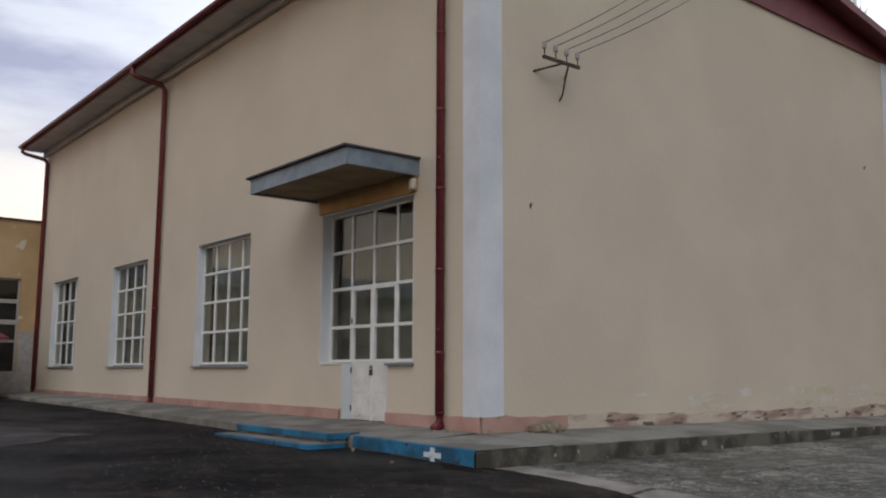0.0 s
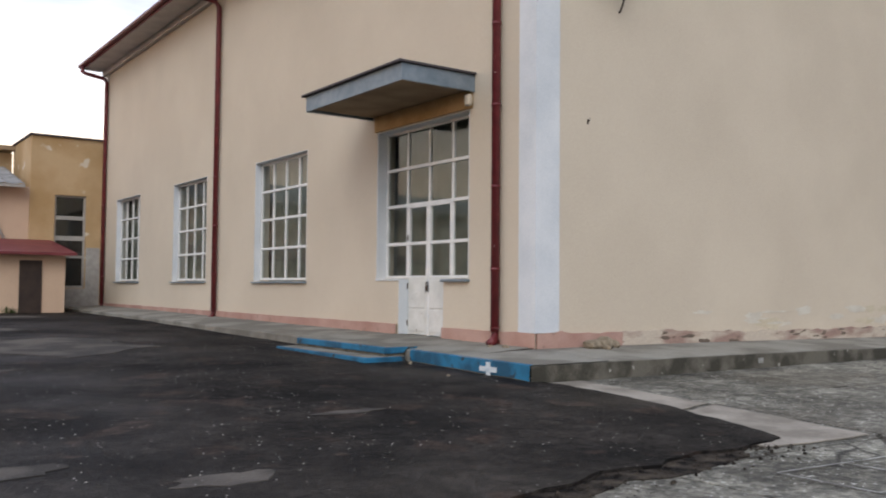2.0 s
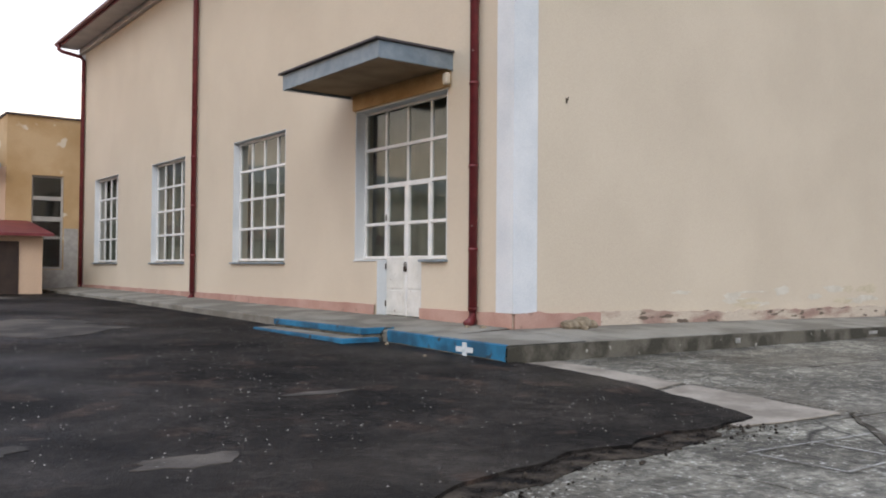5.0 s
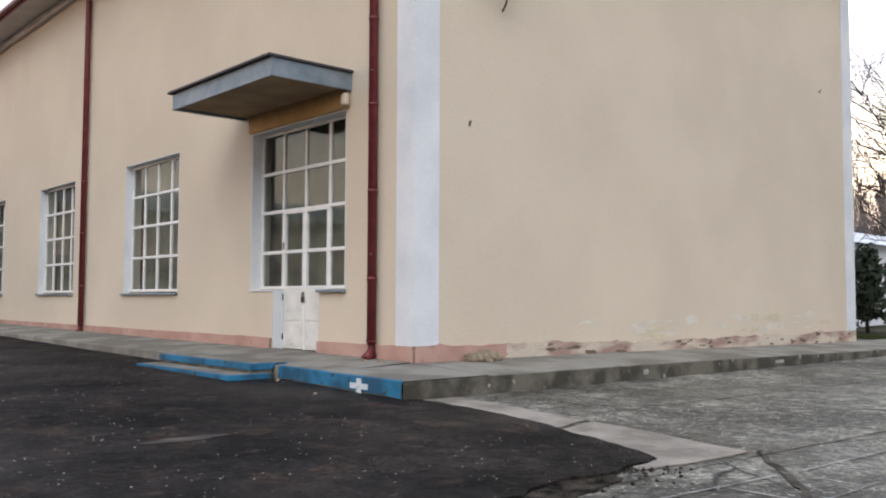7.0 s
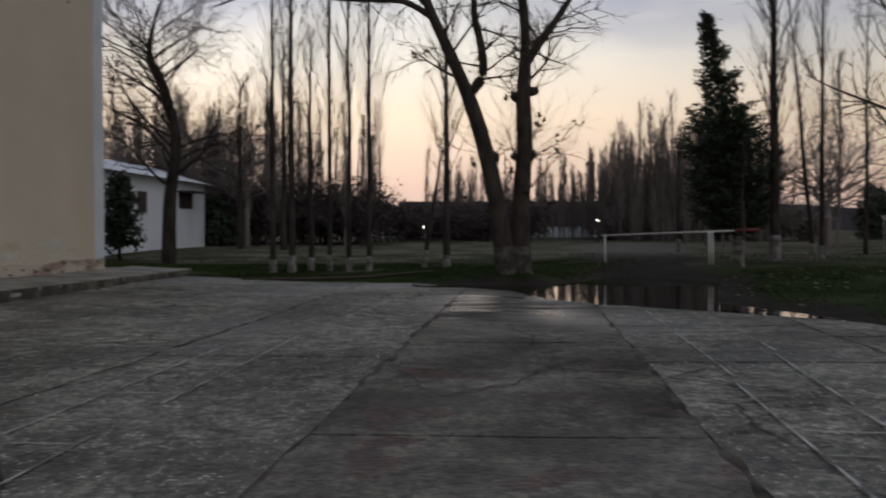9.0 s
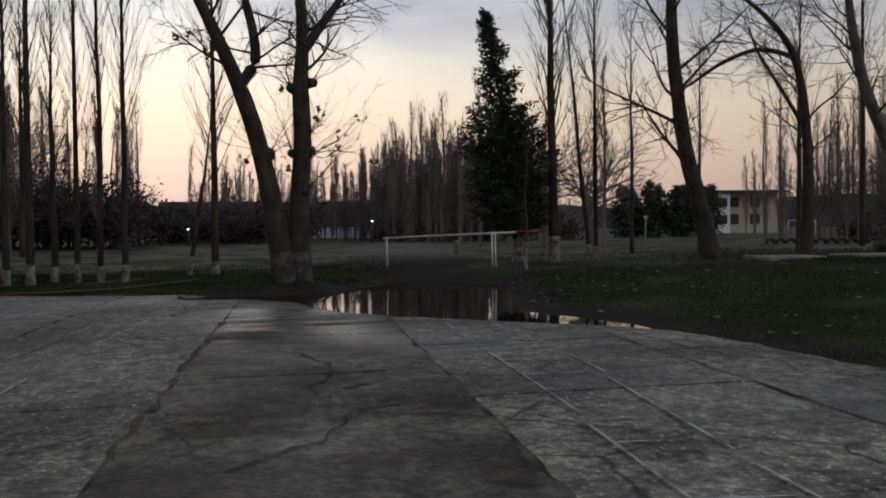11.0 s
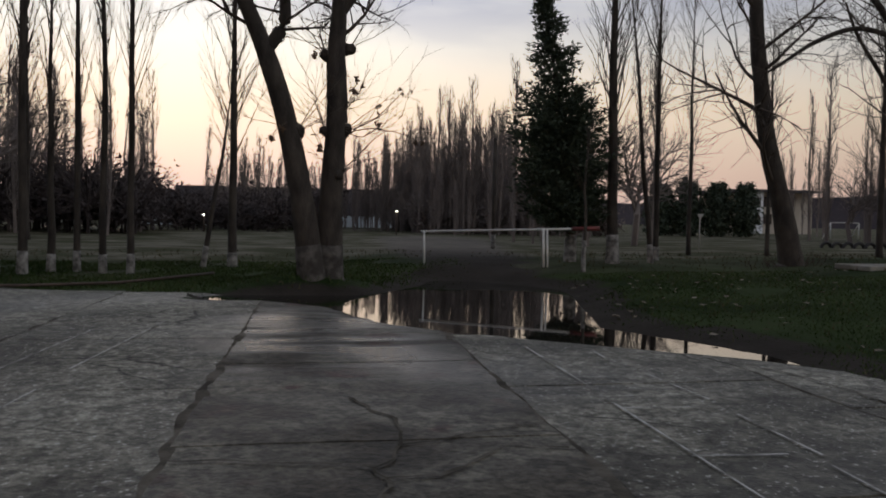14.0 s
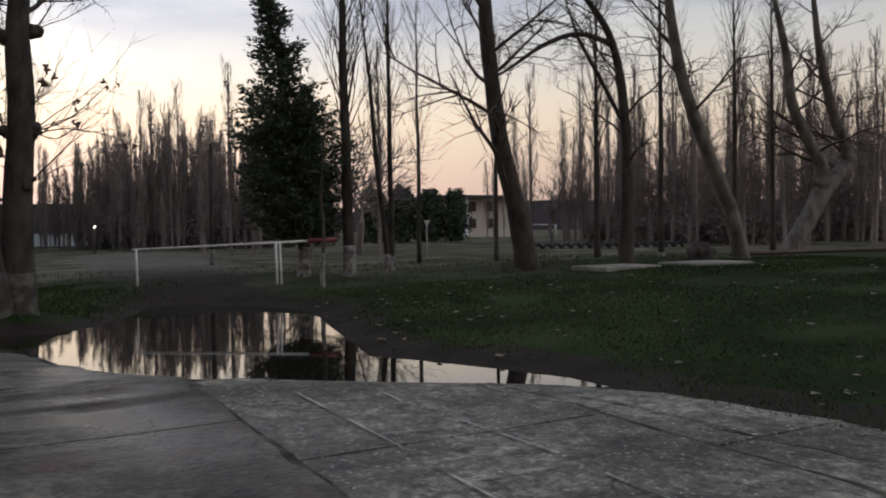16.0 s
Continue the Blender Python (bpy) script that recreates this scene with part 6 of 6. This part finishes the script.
for v in r["geom"]:
    if isinstance(v, bmesh.types.BMVert):
        v.co.z += 0.09
bmesh.ops.recalc_face_normals(bm, faces=bm.faces[:])
part("roof", bm, ROOFRED, shed, "red sheet roof")
sdoor = part("door", boxes((3.58, 4.26, 30.96, 30.998, 0.38, 2.05), bevel=0.008), FRAMEW, shed, "white painted door")
part("door_handle", boxes((4.15, 4.19, 30.92, 30.962, 1.15, 1.3)), IRON, sdoor)
part("door", boxes((5.2, 5.88, 30.96, 30.998, 0.38, 2.1), bevel=0.008), DARKDOOR, shed, "dark brown door")
random.seed(77)
V, F = [], []
for k in range(40):
    p = Vector((4.95 + random.gauss(0, 0.1), 30.85 + random.gauss(0, 0.05), 0.36))
    pts, _ = wander(p, (random.gauss(0, 0.5), random.gauss(0, 0.4), 1), random.uniform(0.1, 0.3), 3, 0.3)
    tube(V, F, pts, [0.012, 0.01, 0.008, 0.002], 3)
tagged(mesh_part("weed", V, F, BLADE), "small weed at the foot of the shed wall", "weed")

# white house beyond the hall
wh = thing("white_house", "small white house with a pale pitched roof", "house", (39, 15.5, 0.7))
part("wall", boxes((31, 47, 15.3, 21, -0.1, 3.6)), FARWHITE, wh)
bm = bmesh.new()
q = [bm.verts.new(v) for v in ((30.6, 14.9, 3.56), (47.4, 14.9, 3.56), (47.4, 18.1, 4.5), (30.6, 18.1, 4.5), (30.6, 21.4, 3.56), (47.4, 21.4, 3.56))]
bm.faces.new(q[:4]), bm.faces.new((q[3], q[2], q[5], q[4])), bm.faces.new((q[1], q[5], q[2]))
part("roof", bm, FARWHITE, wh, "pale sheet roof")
for x in (38.3, 34.0):
    part("window", boxes((x, x + 0.9, 15.25, 15.298, 2.0, 2.9)), DARKDOOR, wh, "dark window")
part("window", boxes((43.2, 45.0, 15.25, 15.298, 2.3, 3.05)), DARKDOOR, wh, "dark window")
part("awning", boxes((43.0, 45.2, 14.5, 15.29, 3.06, 3.12)), FARDARK, wh, "small dark awning")

# orchard scrub, far woods and the far edge of the grounds
def scrub(name, label, x0, x1, y0, y1, count, h, seed, material):
    random.seed(seed)
    V, F = [], []
    for k in range(count):
        x, y = random.uniform(x0, x1), random.uniform(y0, y1)
        z = land_z(x, y)
        hh = h * random.uniform(0.7, 1.15)
        tube(V, F, [(x, y, z - 0.2), (x + random.gauss(0, 0.1), y, z + hh * 0.35)], [0.09, 0.06], 4)
        for j in range(44):
            a = random.uniform(0, 6.28)
            rr = hh * 0.6 * math.sqrt(random.random())
            p = Vector((x, y, z + hh * 0.28))
            e = Vector((x + rr * math.cos(a), y + rr * math.sin(a), z + hh * random.uniform(0.12, 1.0)))
            m_ = p.lerp(e, 0.5) + Vector((random.gauss(0, 0.2), random.gauss(0, 0.2), 0.2))
            tube(V, F, [p, m_, e], [0.045, 0.035, 0.012], 3)
            for q_ in range(12):
                b = len(V)
                c_ = p.lerp(e, random.uniform(0.2, 1.05)) + Vector((random.gauss(0, 0.3), random.gauss(0, 0.3), random.gauss(0, 0.25)))
                V += [c_ + Vector((random.gauss(0, 0.09), random.gauss(0, 0.09), random.gauss(0, 0.09))) for _ in range(3)]
                F.append((b, b + 1, b + 2))
    ob = mesh_part(name, V, F, material, smooth=False)
    return tagged(ob, label, "scrub", kind="stuff")


scrub("orchard_scrub", "dense dark leafless orchard bushes", 50, 62, 7, 34, 120, 3.9, 80, SHRUB)
scrub("orchard_scrub", "dense dark leafless orchard bushes", 60, 78, -3, 8, 60, 2.6, 81, SHRUB)


def evergreen(name, label, x, y, z, h, w, seed, clumps=90, trunk=0.25, group=""):
    """A small dense evergreen of many leaf sprays round a stem."""
    random.seed(seed)
    tree = thing(name, label, "bush", (x, y, z), group)
    V, F = [], []
    tube(V, F, [(x, y, z - 0.2), (x, y, z + h * 0.8)], [0.08, 0.02], 5)
    mesh_part("trunk", V, F, BARK, tree)
    V, F = [], []
    for k in range(clumps):
        t = (k + random.random()) / clumps
        wide = w * math.sin(math.pi * min(1, 0.25 + 0.75 * t)) ** 0.7 * random.uniform(0.6, 1.1) + 0.05
        a = random.uniform(0, 6.28)
        tip = Vector((x + wide * math.cos(a), y + wide * math.sin(a), z + h * (trunk + (1 - trunk) * t)))
        root = Vector((x, y, tip.z - 0.2 * wide))
        for j in range(14):
            p = root.lerp(tip, random.uniform(0.2, 1)) + Vector((random.gauss(0, 0.12), random.gauss(0, 0.12), random.gauss(0, 0.12)))
            b_ = len(V)
            V += [p + Vector((random.uniform(-1, 1), random.uniform(-1, 1), random.uniform(-1, 1))) * 0.17 for _ in range(3)]
            F.append((b_, b_ + 1, b_ + 2))
    mesh_part("crown", V, F, NEEDLE, tree, "dense dark leaves", smooth=False)
    return tree


for i in range(8):
    y = -27.4 - 1.15 * i
    evergreen("evergreen_bush", "dark rounded evergreen tree at the field's edge", 69 + 0.8 * (i % 2), y, land_z(69, y), 4.0 + 0.7 * noise.noise((i * 1.7, 0, 0)), 1.1, 140 + i, 170, 0.06, "far evergreens")
evergreen("thuja_bush", "dark evergreen bush in front of the white house", 32.5, 13.6, land_z(32.5, 13.6), 2.9, 0.75, 160, 110, 0.2)
evergreen("thuja_bush", "dark evergreen bush beside the white house", 47.6, 14.6, land_z(47.6, 14.6), 2.6, 1.0, 161, 110, 0.05)
# shoots round the foot of the leaning tree
random.seed(170)
V, F = [], []
for k in range(60):
    a, r_ = random.uniform(0, 6.28), random.uniform(0.2, 0.75)
    x, y = 25.75 + r_ * math.cos(a), -11.4 + r_ * 1.4 * math.sin(a)
    spray(V, F, (x, y, land_z(x, y) - 0.02), (0.4 * math.cos(a), 0.6 * math.sin(a), 1), random.uniform(0.15, 0.4), 0.008, 1, 0.5, 0.2, 0, 3)
tagged(mesh_part("sucker_shoots", V, F, TWIG, smooth=False), "thin sucker shoots round the tree's foot", "shoots", kind="stuff")
# wooden pole with a limewashed foot, far lamps
pz = land_z(37, -6.8)
up = thing("wooden_pole", "dark wooden pole with a limewashed foot beyond the barrier", "pole", (37, -6.8, pz))
pipe("shaft", [(37, -6.8, pz - 0.2), (37, -6.82, 4.3)], 0.075, BARK, up, n=8)
pipe("whitewash", [(37, -6.8, pz - 0.1), (37, -6.8, pz + 0.5)], 0.083, WASH, up, n=8)
LAMP = bpy.data.materials.new("lamp_glow")
LAMP.use_nodes = True
LAMP.node_tree.nodes["Principled BSDF"].inputs["Emission Color"].default_value = (1, 0.93, 0.8, 1)
LAMP.node_tree.nodes["Principled BSDF"].inputs["Emission Strength"].default_value = 12
for x, y, z in ((57, 4.7, 1.4), (57, -6.05, 1.8)):
    gz1 = land_z(x, y)
    lp = thing("yard_lamp", "small lit yard lamp on a thin post far off", "lamp", (x, y, gz1), "yard lamps")
    pipe("post", [(x, y, gz1 - 0.2), (x, y, z)], 0.04, IRON, lp, n=6)
    bm = bmesh.new()
    bmesh.ops.create_icosphere(bm, subdivisions=2, radius=0.05)
    for v in bm.verts:
        v.co = Vector((v.co.x + x - 0.05, v.co.y + y, v.co.z * 0.7 + z))
    part("bulb", bm, LAMP, lp, "glowing lamp bulb")
V, F = [], []
run = [(22.6, 6.4), (23.18, 5.2), (23.98, 3.78), (25.0, 2.9), (26.17, 2.12)]
tube(V, F, [(x, y, land_z(x, y) + 0.06) for x, y in run], [0.028] * 5, 8)
tagged(mesh_part("irrigation_pipe", V, F, IRON), "dark irrigation pipe lying in the grass", "pipe")
scrub("undergrowth", "bare brown undergrowth along the far edge", 40, 55, -62, -34, 80, 1.7, 83, TWIG_HAZED)
scrub("undergrowth", "bare brown undergrowth behind the barrier", 62, 78, -22, -8, 50, 2.6, 84, TWIG_HAZED)


def far_wood(label, spots, seed, material=None):
    """Far bare poplars, told apart only as a mass."""
    random.seed(seed)
    V, F = [], []
    for x, y, h in spots:
        z = land_z(x, y)
        r = h * 0.011
        tube(V, F, [(x, y, z - 0.2), (x + random.gauss(0, 0.1), y + random.gauss(0, 0.12), z + h * 0.5), (x, y, z + h)], [r, r * 0.7, 0.01], 4)
        for k in range(44):
            t = 0.12 + 0.84 * k / 44
            a = random.uniform(0, 6.28)
            l = h * random.uniform(0.09, 0.2) * (1.2 - 0.6 * t)
            p = Vector((x, y, z + h * t))
            e = p + Vector((0.34 * math.cos(a), 0.34 * math.sin(a), 1)).normalized() * l
            m_ = p.lerp(e, 0.5) + Vector((math.cos(a), math.sin(a), 0)) * l * 0.12
            tube(V, F, [p, m_, e], [r * 0.22, r * 0.16, 0.006], 3)
            for s in range(7):
                o = p.lerp(e, random.uniform(0.1, 0.95))
                b = random.uniform(0, 6.28)
                f_ = o + Vector((0.38 * math.cos(b), 0.38 * math.sin(b), 1)) * l * random.uniform(0.25, 0.6)
                g_ = Vector((math.sin(b), -math.cos(b), 0)) * 0.016
                q = len(V)
                V += [o - g_, o + g_, f_]
                F.append((q, q + 1, q + 2))
    return tagged(mesh_part("far_wood", V, F, material or TWIG_HAZED, smooth=False), label, "woods", kind="stuff")


random.seed(90)
far_wood("far row of tall bare poplars", [(random.uniform(60, 84), random.uniform(-19, -8.2), random.uniform(5.0, 8.2) + (2.2 if random.random() < 0.12 else 0)) for _ in range(190)], 91)
far_wood("thin far poplars behind the plane tree", [(random.uniform(66, 88), random.uniform(-9.5, 6), random.uniform(3.0, 6.0) + (1.8 if random.random() < 0.2 else 0)) for _ in range(125)], 92)
far_wood("low bare thicket before the boundary wall", [(random.uniform(58, 80), random.uniform(-19, -7), random.uniform(2.0, 4.0)) for _ in range(120)], 89)
far_wood("bare poplar wood behind the mound", [(random.uniform(34, 60), random.uniform(-66, -33), random.uniform(6.5, 11.5)) for _ in range(140)], 93)
far_wood("bare trees right behind the conifer", [(random.uniform(36, 50), random.uniform(-15, -9), random.uniform(6, 9)) for _ in range(7)], 94)
far_wood("bare trees behind the white house", [(random.uniform(46, 62), random.uniform(7, 26), random.uniform(6, 9.5)) for _ in range(60)], 95)
def far_broad(label, spots, seed):
    """Far bare broad-crowned trees, told apart only as a mass."""
    random.seed(seed)
    V, F = [], []
    for x, y, h in spots:
        z = land_z(x, y)
        top = Vector((x + random.gauss(0, 0.4), y + random.gauss(0, 0.5), z + h * 0.45))
        tube(V, F, [(x, y, z - 0.2), (x + random.gauss(0, 0.2), y, z + h * 0.22), top], [0.16, 0.13, 0.09], 5)
        for k in range(13):
            a, u = random.uniform(0, 6.28), random.uniform(0.15, 1.0)
            d = Vector((math.cos(a) * (1.1 - 0.6 * u), math.sin(a) * (1.1 - 0.6 * u), 0.25 + 0.8 * u))
            spray(V, F, Vector((x, y, z + h * 0.22)).lerp(top, random.random()), d, h * random.uniform(0.32, 0.5), 0.05, 2, 0.6, 0.2, 0.02, 6)
    return tagged(mesh_part("far_wood", V, F, TWIG_HAZED, smooth=False), label, "woods", kind="stuff")


far_broad("dense bare crowns beyond the white house", [(random.uniform(44, 60), random.uniform(13, 30), random.uniform(6, 9.5)) for _ in range(36)], 97)
far_broad("bare crowns among the woods behind the mound", [(random.uniform(36, 60), random.uniform(-62, -33), random.uniform(5, 9)) for _ in range(24)], 98)
far_broad("bare crowns beyond the conifer", [(random.uniform(38, 46), random.uniform(-15.5, -12), random.uniform(5, 7)) for _ in range(3)], 100)
far_broad("bare crowns along the far field edge", [(random.uniform(60, 80), random.uniform(-18, -9), random.uniform(4, 6.5)) for _ in range(9)], 99)
far_wood("bare trees at the field's far corner", [(random.uniform(60, 90), random.uniform(-70, -42), random.uniform(5, 9)) for _ in range(36)], 96)

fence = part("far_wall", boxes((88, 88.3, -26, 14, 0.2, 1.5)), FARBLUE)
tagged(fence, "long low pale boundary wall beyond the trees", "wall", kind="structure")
shedf = part("far_shed", boxes((92, 98, -22, 10, 0.2, 4.1)), FARDARK)
tagged(shedf, "long low dark roofed shed far off", "building", kind="structure")
cb = thing("far_building", "two-storey cream building with rows of dark windows", "building", (100, -55, 0.8))
part("wall", boxes((95, 108, -57.5, -51, 0.2, 5.0)), CREAM, cb)
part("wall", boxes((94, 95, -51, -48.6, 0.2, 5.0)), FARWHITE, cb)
part("roof", boxes((93.6, 108.5, -58, -48, 5.0, 5.25)), FARDARK, cb)
for i in range(2):
    for z in (1.5, 3.4):
        part("window", boxes((94.9, 94.99, -52.6 - 2.6 * i, -51.5 - 2.6 * i, z, z + 1.1)), DARKDOOR, cb, "dark window")
for z in (1.5, 3.4):
    part("window", boxes((93.9, 93.99, -50.6, -49.3, z, z + 1.0)), DARKDOOR, cb, "dark window")
gz = land_z(66.9, -41.8)
goal = thing("football_goal", "small white pipe goal on the far field", "goal", (66.9, -41.8, gz))
for y in (-40.6, -43.0):
    pipe("post", [(66.9, y, gz - 0.1), (66.9, y, gz + 1.25)], 0.045, STEELW, goal, n=6)
    pipe("stay", [(66.9, y, gz + 1.25), (67.9, y, gz)], 0.03, STEELW, goal, n=6)
pipe("crossbar", [(66.9, -40.6, gz + 1.25), (66.9, -43.0, gz + 1.25)], 0.045, STEELW, goal, n=6)
part_w = part("low_wall", boxes((70, 70.25, -55.5, -51.0, 0.2, 1.25), bevel=0.02), CREAM)
tagged(part_w, "low pale rendered wall at the far field edge", "wall")


def tyre(x, y):
    """An old tyre sunk to its middle in the ground."""
    z = land_z(x, y)
    V, F = [], []
    for i in range(15):
        a = math.pi * i / 14
        for k in range(8):
            b = 2 * math.pi * k / 8
            r = 0.25 + 0.075 * math.cos(b)
            V.append((x + 0.09 * math.sin(b), y + r * math.cos(a), z - 0.02 + r * math.sin(a)))
    for i in range(14):
        for k in range(8):
            F.append((i * 8 + k, i * 8 + (k + 1) % 8, (i + 1) * 8 + (k + 1) % 8, (i + 1) * 8 + k))
    return tagged(mesh_part("tyre", V, F, RUBBER), "old black tyre half sunk in the field", "tyre", "row of sunken tyres")


RUBBER = mat("weathered_rubber", (0.012, 0.012, 0.012), (0.03, 0.029, 0.028), 0.8, 5, 40, 0.2)
for i in range(16):
    tyre(42.8 - 0.17 * i, -23.9 - 0.44 * i)
bm = bmesh.new()
prev = None
for i in range(121):
    a = radians(-75 + 150 * i / 120)
    x, y = 420 * math.cos(a), 420 * math.sin(a)
    h = 12 + 5 * noise.noise((i * 0.11, 0, 0)) + 2 * noise.noise((i * 0.6, 3, 0))
    ring = [bm.verts.new((x, y, -4)), bm.verts.new((x, y, h))]
    if prev:
        bm.faces.new((prev[0], ring[0], ring[1], prev[1]))
    prev = ring
tagged(part("backdrop", bm, HILL), "low dim ridge on the horizon", "hills", kind="structure")

# ---- grass and litter ----
def grass(name, label, count, seed, x0, x1, y0, y1, h, material):
    random.seed(seed)
    V, F = [], []
    k = 0
    while k < count:
        x, y = random.uniform(x0, x1), random.uniform(y0, y1)
        k += 1
        if paved(x + 0.1, y - 0.1) or inside(PUDDLE, x, y) or (x > EX - 0.2 and y > KY and x < 24.7):
            continue
        if edge_gap(PUDDLE, x, y) < 0.7 * random.random() + 0.1 or noise.noise((x * 0.5, y * 0.5, 8)) < -0.25 + 0.3 * random.random() - 0.2:
            continue
        lane = math.exp(-((y + 3.9 + 0.10 * (x - 26)) / 1.5) ** 2)
        if random.random() < lane * 0.95:
            continue
        z = land_z(x, y)
        a = random.uniform(0, 6.28)
        hh = h * random.uniform(0.5, 1.3)
        w = 0.006 + 0.0012 * (x - 8) * 0.5
        dx, dy = math.cos(a) * w, math.sin(a) * w
        b = len(V)
        V += [(x - dx, y - dy, z - 0.01), (x + dx, y + dy, z - 0.01), (x + random.gauss(0, 0.03), y + random.gauss(0, 0.03), z + hh)]
        F.append((b, b + 1, b + 2))
    tagged(mesh_part(name, V, F, material, smooth=False), label, "grass", kind="stuff")


grass("grass", "short dull green turf on the mound", 90000, 101, 10, 25, -20, -3.5, 0.035, BLADE)
grass("grass", "short green turf under the poplars", 60000, 102, 22, 30, -4, 14, 0.05, BLADE)
grass("dry_grass", "thin dry straw among the turf", 9000, 103, 12, 34, -20, 14, 0.07, BLADE_DRY)
GRIT = mat("pale_grit", (0.16, 0.15, 0.135), (0.36, 0.35, 0.33), 0.9, 3, 10, 0.0)
random.seed(110)
V, F = [], []
for k in range(240):
    x, y = random.uniform(10, 24), random.uniform(-16, -4.0)
    if paved(x, y) or inside(PUDDLE, x, y):
        continue
    z = land_z(x, y) + 0.045
    s = random.uniform(0.025, 0.07)
    a = random.uniform(0, 6.28)
    b = len(V)
    for t in range(5):
        u = a + t * 1.2566
        V.append((x + s * math.cos(u) * (1 if t % 2 else 0.6), y + s * math.sin(u), z + random.uniform(-0.01, 0.025)))
    F.append(tuple(range(b, b + 5)))
tagged(mesh_part("fallen_leaves", V, F, LEAF_GROUND, smooth=False), "scattered dry fallen leaves on the turf", "leaves", kind="stuff")
V, F = [], []
for k in range(5500):
    x, y = random.uniform(-4, 7.3), 3.3 + 16 * random.random() ** 1.6
    if not inside(TAR, x, y):
        continue
    s = 0.003 + 0.009 * random.random() ** 3
    z = yard_z(x, y) + 0.045 + s * 0.3
    b = len(V)
    V += [(x - s, y - s * 0.6, z), (x + s, y - s * 0.4, z), (x + s * 0.3, y + s, z), (x, y, z + s * 0.8)]
    F += [(b, b + 1, b + 3), (b + 1, b + 2, b + 3), (b + 2, b, b + 3)]
tagged(mesh_part("gravel", V, F, GRIT, smooth=False), "loose pale grit scattered over the asphalt", "gravel", kind="stuff")
# crumbs of tar and earth along the asphalt's rim
random.seed(120)
V, F = [], []
for k in range(1500):
    x = random.uniform(-3, 6.6)
    y = lerp_table([(-6, 2.5), (0.2, 3.2), (2.5, 3.65), (4.3, 4.33), (6.75, 4.46)], x) - 0.45 * abs(random.gauss(0, 0.45))
    s = 0.006 + 0.022 * random.random() ** 2.5
    z = yard_z(x, y) + 0.018
    b = len(V)
    V += [(x - s, y - s * 0.7, z), (x + s, y - s * 0.5, z), (x + s * 0.4, y + s, z), (x + s * random.uniform(-0.3, 0.3), y, z + s * 0.8)]
    F += [(b, b + 1, b + 3), (b + 1, b + 2, b + 3), (b + 2, b, b + 3)]
tagged(mesh_part("tar_crumbs", V, F, CRUMB, smooth=False), "loose crumbs of tar and earth beside the asphalt", "crumbs", kind="stuff")
